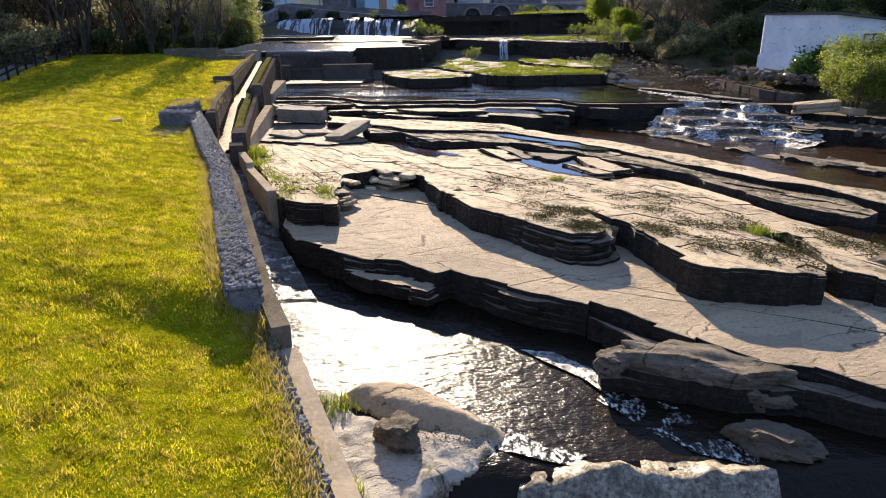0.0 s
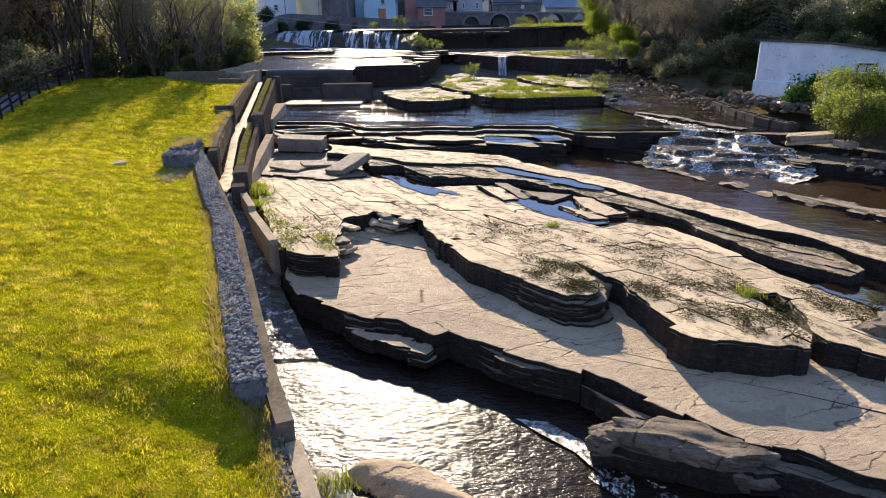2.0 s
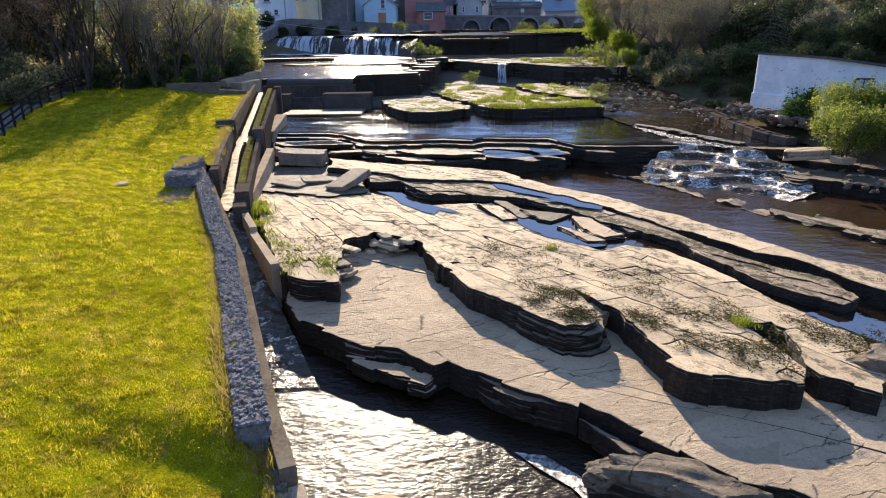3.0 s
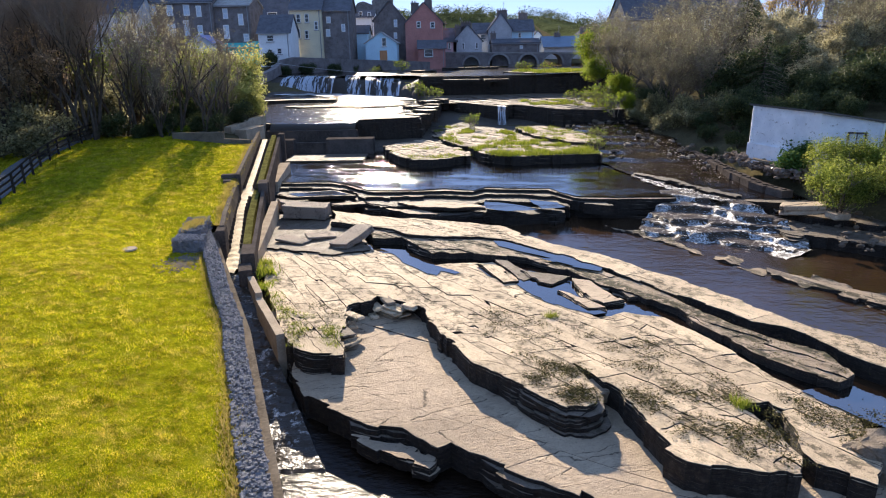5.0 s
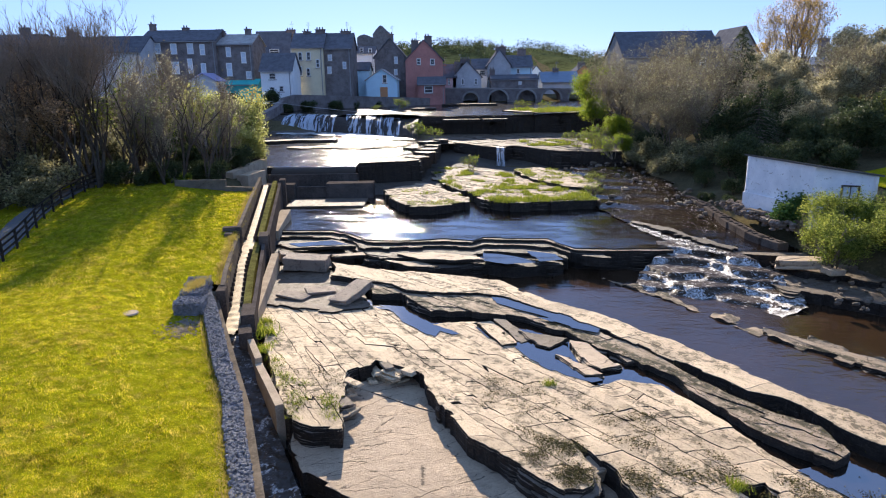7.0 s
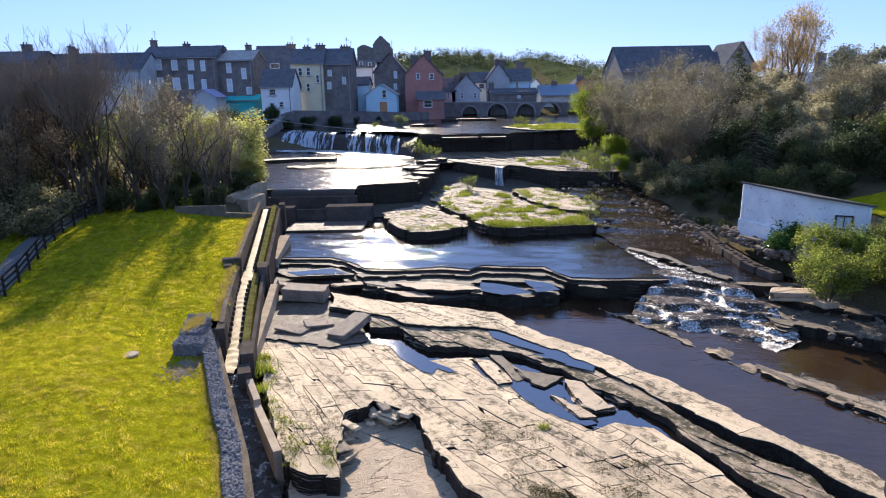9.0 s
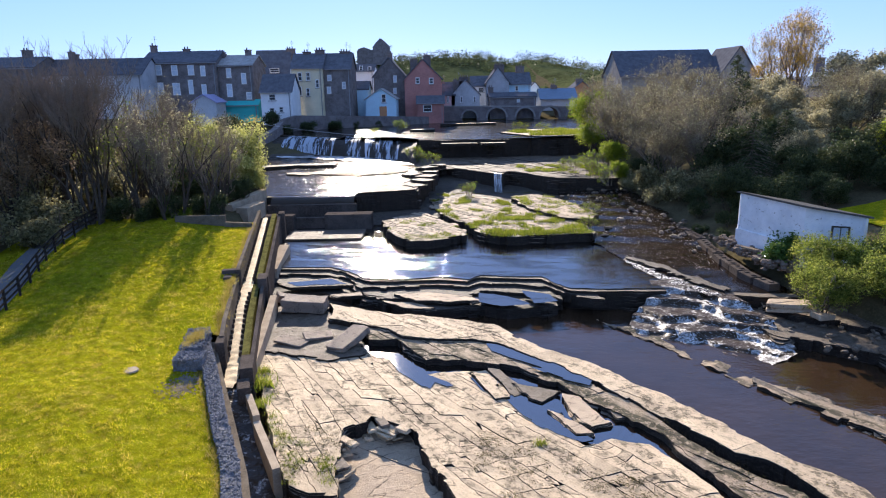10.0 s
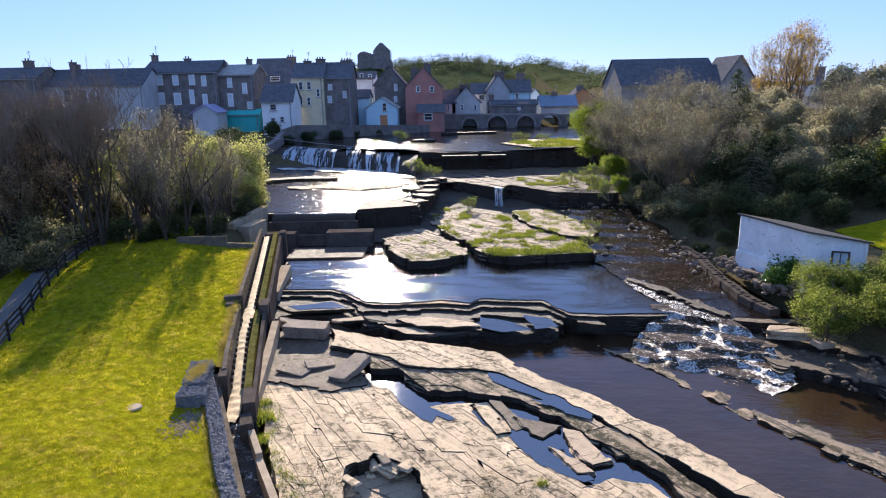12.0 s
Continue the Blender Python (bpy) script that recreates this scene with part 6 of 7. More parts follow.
town_house(56.8, 64.2, 92, 10, 7.0, 12.3, 14.0, STONE_GREY, SLATE, "y", [], [(59.7, 15.6, 1.1)], "grey gabled house behind bushes")
town_house(-78.1, -66.7, 110, 9, 9.4, 17.6, 19.4, STONE_DARK, SLATE, "x", [], [(-70.1, 20.5, 1.2), (-62.7, 20.1, 0.5)], "dark stone house behind bare trees")
town_house(-68.3, -50.1, 112, 9, 10.4, 16.3, 19.0, RENDER_GREY, SLATE, "x", [(-62.9, 14.7, 1.4, 2.2), (-60.3, 14.5, 1.6, 2.4)], [(-63.0, 19.8, 0.6)], "grey rendered long house behind bare trees")


# ---- bridge, ruin, quay ----
def bridge():
    """Stone bridge with round arches, its parapet level."""
    holder = thing("bridge", None, None, "old stone bridge with low round arches", "bridge")
    x0, x1, y, d, low, top = -3.5, 34.0, 137.0, 5.0, 4.4, 9.3
    arches = [(5.9, 1.5), (11.6, 1.9), (17.5, 1.8), (22.6, 1.9), (28.2, 1.9)]
    under = [(x0, low)]
    for c, r in arches:
        under += [(c - r, low)] + [(c - r * math.cos(a * math.pi / 12), 6.9 + r * math.sin(a * math.pi / 12)) for a in range(13)] + [(c + r, low)]
    under.append((x1, low))
    bm = bmesh.new()
    rows = [[bm.verts.new((x, yy, z)) for x, z in under] for yy in (y, y + d)]
    tops = [[bm.verts.new((x, yy, top - 0.7 * (x - x0) / (x1 - x0))) for x, z in under] for yy in (y, y + d)]
    for i in range(len(under) - 1):
        if under[i + 1][0] - under[i][0] > 1e-4:
            bm.faces.new((rows[0][i], rows[0][i + 1], tops[0][i + 1], tops[0][i]))
            bm.faces.new((rows[1][i + 1], rows[1][i], tops[1][i], tops[1][i + 1]))
            bm.faces.new((tops[0][i], tops[0][i + 1], tops[1][i + 1], tops[1][i]))
        bm.faces.new((rows[0][i + 1], rows[0][i], rows[1][i], rows[1][i + 1]))
    part("arch_wall", bm, [STONE_DARK], holder)
    bm = bmesh.new()
    box(bm, x0, x1, y - 0.12, y + 0.4, 0, 0.28, 0.03)
    for v in bm.verts:
        v.co.z += top + 0.004 - 0.7 * (v.co.x - x0) / (x1 - x0)
    part("coping", bm, [STONE_GREY], holder)
    for c, r in arches:
        bm = bmesh.new()
        ring = [(c - (r + o) * math.cos(k * math.pi / 12), 6.9 + (r + o) * math.sin(k * math.pi / 12)) for o in (0.02, 0.4) for k in range(13)]
        f = [bm.verts.new((x, y - 0.08, z)) for x, z in ring]
        g = [bm.verts.new((x, y + 0.02, z)) for x, z in ring]
        for k in range(12):
            bm.faces.new((f[k], f[k + 1], f[14 + k], f[13 + k]))
            bm.faces.new((f[13 + k], f[14 + k], g[14 + k], g[13 + k]))
        part("arch_ring", bm, [STONE_GREY], holder)


bridge()


def ruin():
    """Roofless gable of an old church on the hill."""
    holder = thing("ruined_church", None, None, "dark ruined church gables on the hilltop", "ruin")
    for dx, w, h, sec in ((-37.4, 7.0, 23.5, [(0, 6.0), (0.5, 6.6), (1.4, 7.2), (3.2, 7.6), (5.0, 7.0), (7.0, 6.2)]), (-30.4, 7.4, 23.5, [(0, 7.6), (1.4, 9.4), (3.3, 11.2), (4.2, 11.0), (5.6, 9.6), (7.4, 8.0)])):
        bm = bmesh.new()
        prof = [(0, 0)] + sec + [(w, 0)]
        a = [bm.verts.new((dx + x, 298, h + z)) for x, z in prof]
        b = [bm.verts.new((dx + x, 303, h + z)) for x, z in prof]
        bm.faces.new(a)
        bm.faces.new(b[::-1])
        for i in range(len(a)):
            bm.faces.new((a[i - 1], a[i], b[i], b[i - 1]))
        bmesh.ops.triangulate(bm, faces=[f for f in bm.faces if len(f.verts) > 4])
        part("gable", bm, [STONE_DARK], holder)


ruin()
wall_run([(-26.0, 108, 8.6), (-25.0, 113, 9.0), (-15.0, 121, 8.4), (-6.0, 126, 7.9), (-1.0, 131, 7.6), (-3.0, 137, 8.8)], 0.6, 5.0, "quay_wall", [STONE_DARK], "dark stone quay wall below the houses")
wall_run([(-26.5, 93.0, 6.4), (-25.8, 101.5, 7.4), (-26.2, 108, 8.2)], 0.9, 2.5, "quay_wall", [STONE_DARK], "dark stone bank wall beside the falls")


# ---- sheds below the terrace ----
LILAC = plain("lilac_tin_roof", (0.38, 0.36, 0.55), 0.6, vary=0.2, scale=1.0)
TEAL = plain("teal_paint", (0.06, 0.52, 0.50), 0.7, vary=0.15, scale=1.0)
town_house(-42.17, -38.04, 112.0, 5.0, 7.0, 11.44, 12.66, RENDER_GREY, LILAC, "y", [], [], "small shed with a lilac tin roof behind willows", name="shed")
town_house(-39.15, -32.63, 118.0, 3.0, 7.5, 10.81, 11.56, TEAL, TEAL, "x", [], [], "low teal painted shed below the terrace", name="shed")

# ---- white hut, block wall and rubble on the far bank ----
def whitewash(name):
    """Limewash that has flaked off the blocks here and there."""
    m, nt, p, pos = fresh(name)
    big, mid = noisy(nt, pos, 0.9, 5), noisy(nt, stretched(nt, pos, (1, 1, 1.8)), 3.2, 9, 0.72)
    c = mix(nt, ramp(nt, big, [(0.35, grey(0)), (0.65, grey(1))]), (0.70, 0.72, 0.74), (0.88, 0.89, 0.90))
    c = mix(nt, ramp(nt, mid, [(0.60, grey(0)), (0.64, grey(0.9))]), c, (0.30, 0.28, 0.25))
    nt.links.new(c, p.inputs["Base Color"])
    p.inputs["Roughness"].default_value = 0.9
    bumped(nt, p, mid, 0.5, 0.03)
    return m


def hut():
    holder = thing("white_hut", None, None, "whitewashed block hut with a sloping roof by the river", "hut")
    a, b, c = Vector((21.45, 45.2, 0)), Vector((23.1, 39.7, 0)), Vector((26.3, 38.5, 0))
    d = c + (a - b)
    white = whitewash("flaking_whitewash")
    tops = {0: 5.56, 1: 5.5, 2: 4.98, 3: 5.0}
    ring = [a, b, c, d]
    for i in range(4):
        p, q = ring[i], ring[(i + 1) % 4]
        way = (q - p).normalized()
        off = Vector((-way.y, way.x, 0)) * 0.22
        if off.dot((a + c) / 2 - p) < 0:
            off = -off
        bm = bmesh.new()
        lo = [bm.verts.new(v + Vector((0, 0, 1.6))) for v in (p, q, q + off, p + off)]
        hi = [bm.verts.new(v + Vector((0, 0, tops[i if k in (0, 3) else (i + 1) % 4]))) for k, v in enumerate((p, q, q + off, p + off))]
        bm.faces.new(hi)
        for k in range(4):
            bm.faces.new((lo[k], lo[(k + 1) % 4], hi[(k + 1) % 4], hi[k]))
        part("wall", bm, [white], holder)
    bm = bmesh.new()
    o = [v + (v - (a + c) / 2).normalized() * 0.28 for v in ring]
    lo = [bm.verts.new(v + Vector((0, 0, tops[k] + 0.01))) for k, v in enumerate(o)]
    hi = [bm.verts.new(v + Vector((0, 0, tops[k] + 0.13))) for k, v in enumerate(o)]
    bm.faces.new(hi)
    bm.faces.new(lo[::-1])
    for k in range(4):
        bm.faces.new((lo[k], lo[(k + 1) % 4], hi[(k + 1) % 4], hi[k]))
    part("roof", bm, [plain("felt_roof", (0.13, 0.125, 0.12), 0.9, vary=0.3)], holder, "grey felt roof")
    way = (c - b).normalized()
    out = Vector((way.y, -way.x, 0))
    m = Matrix.Translation(b + way * 2.0 + out * 0.03 + Vector((0, 0, 3.95))) @ Matrix.Rotation(math.atan2(way.y, way.x), 4, "Z")
    win = new("window")
    win.parent = holder
    win.matrix_world = m
    bm = bmesh.new()
    box(bm, -0.45, 0.45, -0.02, 0.03, -0.42, 0.42)
    part("pane", bm, [GLASS_SKY], win)
    for x0, x1, z0, z1 in ((-0.5, -0.4, -0.47, 0.47), (0.4, 0.5, -0.47, 0.47), (-0.4, 0.4, 0.38, 0.47), (-0.4, 0.4, -0.47, -0.38), (-0.025, 0.025, -0.38, 0.38)):
        bm = bmesh.new()
        box(bm, x0, x1, -0.07, 0.02, z0, z1)
        part("frame", bm, [CONCRETE_DARK], win)
    way = (b - a).normalized()
    out = Vector((way.y, -way.x, 0))
    if out.x > 0:
        out = -out
    bm = bmesh.new()
    vs = [a + out * 0.01, a + out * 0.14, a + way * 4.4 + out * 0.14, a + way * 4.4 + out * 0.01]
    lo = [bm.verts.new(v + Vector((0, 0, 1.5))) for v in vs]
    hi = [bm.verts.new(v + Vector((0, 0, 3.05))) for v in vs]
    bm.faces.new(hi)
    for k in range(4):
        bm.faces.new((lo[k], lo[(k + 1) % 4], hi[(k + 1) % 4], hi[k]))
    part("plinth", bm, [white], holder)


hut()


def block_wall():
    """Big cast blocks in a row, with square sockets on top."""
    holder = thing("block_wall", None, None, "row of large cast concrete blocks along the bank", "wall")
    line = [(20.6, 37.6), (20.0, 40.1), (20.2, 44.6), (20.9, 50.2), (20.8, 54.5)]
    y = 37.6
    random.seed(9)
    while y < 54:
        x = lerp_path([(b, a) for a, b in line], y)
        x2 = lerp_path([(b, a) for a, b in line], y + 1.5)
        bm = bmesh.new()
        box(bm, -0.4, 0.4, -0.72, 0.72, -0.9, 0.0, 0.03)
        for k in (-0.36, 0.36):
            box(bm, -0.14, 0.14, k - 0.14, k + 0.14, 0.004, 0.06, 0.02)
        ob = part("block", bm, [CONCRETE_DARK], holder)
        ob.matrix_world = pose((x + x2) / 2 + random.uniform(-0.06, 0.06), y + 0.75, 1.2 + random.uniform(-0.05, 0.05), random.uniform(-1, 1), random.uniform(-2, 2), -math.degrees(math.atan2(x2 - x, 1.5)))
        y += 1.52


block_wall()
random.seed(41)
tagged(thing("rubble", lumps([((random.uniform(20.7, 22.6), y, 1.55 + random.uniform(0, 0.55)), random.uniform(0.12, 0.32)) for y in np.arange(39.0, 47.0, 0.03)], 42), [RUBBLE], "heap of broken stones and bricks below the hut", "rubble"), kind="stuff")
TIMBER = plain("old_timber", (0.30, 0.24, 0.17), 0.85, vary=0.4, scale=3)
for x, y, z, turn, tip, length in ((21.0, 46.4, 2.0, 35, 16, 1.9), (21.4, 42.3, 2.15, -30, 10, 1.7), (22.0, 41.0, 2.1, 60, 6, 1.2)):
    bm = bmesh.new()
    box(bm, -length / 2, length / 2, -0.22, 0.22, -0.05, 0.05, 0.012)
    thing("plank", bm, [TIMBER], "weathered plank lying on the rubble", "plank", "planks").matrix_world = pose(x, y, z, 0, tip, turn)

# grass slopes of the gardens behind the hut
sheet("garden_slope", strip(30.5, 42, 0.5), strip(41, 49, 0.5), lambda x, y: ground_z(x, y) + 0.15 + 0.1 * wob(x, y, 0.5), [LAWN], "bright grass slope behind the hut", category="lawn")

# ---- low wet ledges in and beside the river ----
rock_bed("river_ledge", [(9.6, 36.5), (12.1, 33.3), (13.1, 31.2), (14.2, 29.9), (15.0, 27.8), (14.6, 27.4), (13.8, 29.3), (12.6, 30.8), (11.6, 32.8), (9.6, 35.7)], lambda x, y: -0.45 + 0.16 * wob(x, y, 0.8, 3) + 0.08 * wob(x, y, 3.0, 4), 0.4, [ROCK_MOSSY, RISER], "thin wet rock sill crossing the dark pool", layers=2, step=0.3, jag=0.3, seed=31)
rock_bed("river_ledge", [(14.9, 28.0), (16.6, 26.6), (18.3, 24.2), (20.6, 21.0), (20.2, 19.0), (17.6, 22.6), (16.0, 25.2), (14.7, 27.2)], lambda x, y: -0.36 + 0.16 * wob(x, y, 0.7, 5) + 0.1 * wob(x, y, 2.6, 6), 0.6, [ROCK_MOSSY, RISER], "mossy layered rock sill at the pool's edge", layers=3, step=0.3, jag=0.3, ledge=0.25, seed=32)
rock_bed("bank_ledge", [(17.6, 35.6), (19.2, 36.4), (23, 36.0), (25, 32), (26, 26), (24.6, 26.4), (22.2, 29.0), (19.8, 30.8), (18.0, 32.4)], 0.1, 0.9, [ROCK_BROWN, RISER], "stepped brown rock shelf below the bushes", layers=5, step=0.3, jag=0.35, ledge=0.45, seed=33)
rock_bed("bank_ledge", [(19.3, 36.2), (22, 36.6), (25, 33.5), (26.5, 28), (25, 30.2), (22.6, 32.4), (20.4, 34.0)], 0.45, 0.7, [ROCK_BROWN, RISER], "upper brown rock shelf below the bushes", layers=5, step=0.3, jag=0.35, ledge=0.4, seed=34)
rock_bed("bank_ledge", [(17.2, 38.4), (21.6, 37.2), (21.6, 36.3), (19.6, 36.6), (17.4, 37.4)], 0.72, 1.0, [ROCK_BROWN, RISER], "dark rock step under the block wall", layers=4, step=0.4, seed=35)
SLAB_ROCK = bedding("loose_slab", (0.36, 0.28, 0.21), (0.15, 0.11, 0.08), mossy=0.4, scale=1.6)


def slab_block(name, sx, sy, sz, x, y, z, tilt, lean, turn, label, mat=SLAB_ROCK, seed=1):
    """A loose squared block of stone, worn and layered."""
    random.seed(seed)
    bm = bmesh.new()
    box(bm, -sx / 2, sx / 2, -sy / 2, sy / 2, -sz / 2, sz / 2)
    bmesh.ops.subdivide_edges(bm, edges=bm.edges[:], cuts=4, use_grid_fill=True)
    for v in bm.verts:
        n = noise.noise_vector(v.co * 1.7 + Vector((seed, 0, 0)))
        k = noise.noise(Vector((0, 0, v.co.z * 9 + seed)))
        v.co += Vector((n.x * 0.09 * sx / 2 + 0.05 * k * (1 if v.co.x > 0 else -1), n.y * 0.09 * sy + 0.05 * k * (1 if v.co.y > 0 else -1), n.z * 0.06 * sz))
    bmesh.ops.bevel(bm, geom=[e for e in bm.edges if e.calc_face_angle(0) > 1.0], offset=0.03, segments=1, affect="EDGES")
    ob = thing(name, bm, [mat], label, "rock", "loose slabs")
    ob.matrix_world = pose(x, y, z, tilt, lean, turn)
    return ob


slab_block("stone_block", 2.7, 1.2, 0.75, -8.2, 37.8, 0.4, 4, 2, -6, "big squared stone block on the rock step", seed=3)
slab_block("stone_block", 0.7, 0.7, 0.5, -9.8, 38.6, 0.55, 10, 20, 30, "small stone lump beside the big block", seed=4)
slab_block("tilted_slab", 2.3, 1.2, 0.35, -4.75, 32.4, 0.2, -4, -13, 56, "thick stone slab lying tilted on the ledge", seed=5)
slab_block("tilted_slab", 1.6, 1.0, 0.14, -6.6, 33.5, 0.0, 2, 4, 20, "broken stone slab leaning on another", seed=6)
slab_block("tilted_slab", 1.8, 0.9, 0.12, -7.9, 32.7, 0.0, 2, 3, -25, "thin broken slab at the foot of the step", seed=7)
# plates in and beside the pools, and step treads whose pale colour paints in wet sky reflection
for k, (pts, z, mats, label) in enumerate((
    ([(2.5, 29.0), (3.1, 28.8), (4.1, 26.4), (3.5, 26.0)], 0.06, [ROCK_GREY, RISER], "layered plate tipped at the pool's edge"),
    ([(1.7, 28.3), (2.6, 27.8), (3.3, 25.8), (2.6, 25.7)], 0.0, [ROCK, RISER], "flat plate at the pool's edge"),
    ([(3.5, 27.2), (5.6, 26.2), (4.6, 25.3), (4.1, 25.7)], 0.0, [ROCK_GREY, RISER], "broken plate standing in the pool"),
    ([(5.6, 26.1), (6.3, 25.8), (7.1, 23.5), (6.2, 23.2), (5.8, 23.7)], -0.18, [ROCK_CLEAN, RISER], "pale plate between two pools"),
    ([(4.7, 24.5), (5.2, 24.1), (6.2, 22.6), (5.5, 22.6)], -0.19, [ROCK_CLEAN, RISER], "thin pale plate in the pool"),
    ([(6.9, 26.4), (8.0, 26.0), (8.3, 24.0), (7.4, 23.9)], -0.02, [ROCK_GREY, RISER], "layered plate below the ridge"),
    ([(-2.8, 39.2), (-0.6, 39.5), (1.9, 38.5), (2.5, 37.8), (0.8, 37.6), (-1.3, 37.9)], 0.46, [ROCK_CLEAN, RISER], "rock tread coloured pale as a sky glint on the dark step"),
    ([(-3.5, 38.6), (-1.3, 38.0), (-0.2, 37.0), (-2.0, 37.2)], 0.24, [ROCK_CLEAN, RISER], "thin rock tread coloured pale as a sky glint on the dark step"),
    ([(-10.8, 41.7), (-7.4, 42.8), (-5.6, 41.0), (-9.7, 40.7)], 0.58, [ROCK_WET, RISER], "wet tread beside the fish pass"),
    ([(-6.8, 39.5), (-5.1, 40.0), (-4.8, 39.3), (-6.4, 39.1)], 0.4, [ROCK_CLEAN, RISER], "small rock tread coloured pale as a sky glint"),
)):
    rock_bed("rock_plate", pts, bed_z(pts[2][0], pts[2][1]) + 0.07 + 0.03 * (k % 3) if k < 6 else z, 0.2, mats, label, layers=3, step=0.25, jag=0.1, ledge=0.08, seed=50 + k, group="rock plates")
pool("water_tread", [(2.6, 39.3), (4.4, 38.4), (5.7, 36.9), (3.8, 36.7), (2.4, 37.8)], 0.42, W_TERRACE, "shallow puddle on a rock step")
pool("water_tread_small", [(5.4, 39.5), (7.0, 38.6), (7.3, 37.4), (5.9, 37.0)], 0.46, W_TERRACE, "small puddle on a rock step")
pool("water_tread_left", [(-10.2, 41.7), (-7.4, 42.5), (-6.0, 41.2), (-9.3, 40.9)], 0.6, W_TERRACE, "wet film on a rock step")
slab_block("loose_rock", 1.2, 0.8, 0.45, 4.9, 17.2, -0.35, 5, -6, 20, "pale loose rock wedged in a notch", ROCK_CLEAN, seed=11)


random.seed(131)
for k in range(26):
    if k < 16:
        x, y, z = random.uniform(-2.9, -1.2), random.uniform(23.5, 24.5), -0.66 + 0.13 * (k % 5)
    else:
        x, y, z = random.uniform(-3.75, -3.25), random.uniform(19.6, 22.6), -0.62 + 0.12 * (k % 5)
    slab_block("broken_plate", random.uniform(0.45, 1.0), random.uniform(0.35, 0.7), random.uniform(0.08, 0.15), x, y, z, random.uniform(-5, 5), random.uniform(-5, 5), random.uniform(-70, -30), "thin broken stone plate stacked at the ledge", ROCK if k % 3 else ROCK_GREY, seed=140 + k)


def boulder(sx, sy, sz, x, y, z, turn, label, seed):
    """A rough broken boulder."""
    bm = bmesh.new()
    bmesh.ops.create_icosphere(bm, subdivisions=5, radius=0.5)
    for v in bm.verts:
        p = v.co.copy()
        k = 1 + 0.45 * noise.noise(p * 2.6 + Vector((seed, 0, 0))) + 0.2 * noise.noise(p * 6.5 + Vector((0, seed, 0))) + 0.12 * abs(noise.noise(p * 12)) + 0.06 * noise.noise(p * 24)
        q = p * k
        q.z = max(-0.42, min(0.36 + 0.12 * noise.noise(p * 3.3 + Vector((seed, seed, 0))), q.z))
        v.co = Vector((q.x * sx, q.y * sy, q.z * sz))
    ob = thing("boulder", bm, [ROCK_BROWN], label, "rock", "boulders")
    ob.matrix_world = pose(x, y, z, 0, 0, turn)


boulder(0.7, 0.8, 0.5, -0.72, 8.85, -1.2, 15, "dark rough boulder on the shoal", 12)
boulder(1.25, 0.75, 0.6, 5.5, 8.75, -1.4, -20, "rough wet boulder in the stream", 13)
boulder(1.7, 1.5, 1.3, 11.0, 13.6, -0.3, 10, "mossy boulder at the end of the ledge", 14)
boulder(3.1, 1.0, 1.05, 4.85, 10.4, -1.05, -22, "long rough broken rock below the ledge", 16)
boulder(0.7, 0.6, 0.5, 3.35, 10.75, -1.0, 30, "broken rock at the end of the side ledge", 15)
slab_block("stone_block", 2.2, 0.9, 0.5, 19.9, 34.6, 0.85, 5, -8, -35, "flat stone slab perched on the bank", ROCK_CLEAN, seed=15)
slab_block("stone_block", 1.1, 0.7, 0.35, 21.0, 33.2, 0.75, 5, 6, 20, "flat stone under the bushes", ROCK_CLEAN, seed=16)
worn_rock("shoal", [(-2.7, 10.9), (-2.0, 10.6), (-1.5, 9.9), (-0.8, 9.5), (0.2, 9.3), (1.0, 9.05), (1.0, 8.6), (0.5, 8.1), (-0.1, 7.7), (-0.5, 7.0), (-0.6, 6.0), (-1.4, 5.8), (-1.9, 8.4)], -1.56, 0.17, 0.3, 0.07, ROCK_SHOAL, "flat cracked shoal beside the river wall", 0.06, 16)
rock_bed("lower_shelf", [(3.3, 12.75), (4.4, 11.6), (5.5, 10.5), (6.7, 9.8), (9.5, 8.4), (9.0, 8.0), (6.4, 9.55), (5.2, 10.45), (4.2, 11.45)], -1.0, 0.7, [ROCK_GREY, RISER], "narrow lower layer of the pale ledge", layers=4, step=0.25, jag=0.1, ledge=0.08, seed=17)
rock_bed("lower_shelf", [(-2.6, 15.9), (-1.2, 15.5), (-0.2, 14.8), (-0.3, 14.4), (-1.2, 14.8), (-2.2, 15.5)], -1.0, 0.4, [ROCK_CLEAN, RISER], "broken shelf below the pale ledge", layers=2, step=0.2, seed=18)

random.seed(55)
rows = []
for _ in range(120):
    y = random.uniform(24, 37)
    x = 18.6 + 0.22 * (37 - y) + random.uniform(-0.6, 4.5)
    rows.append(((x, y, 0.1 + 0.12 * max(0, x - 20) + random.uniform(-0.1, 0.1)), random.uniform(0.1, 0.3) * random.uniform(0.5, 1)))
for _ in range(70):
    y = random.uniform(46, 74)
    x = lerp_path(RIGHT_EDGE, y) + random.uniform(-1.8, 1.6)
    rows.append(((x, y, riffle_z(x, y) + random.uniform(-0.1, 0.15)), random.uniform(0.12, 0.4) * random.uniform(0.5, 1)))
for _ in range(36):
    y = random.uniform(50, 70)
    x = random.uniform(12.5, 20)
    rows.append(((x, y, riffle_z(x, y) + 0.02), random.uniform(0.12, 0.45)))
tagged(thing("bank_stones", lumps(rows, 56, 7), [ROCK_BROWN], "dark broken stones strewn along the water's edge", "stones"), kind="stuff")

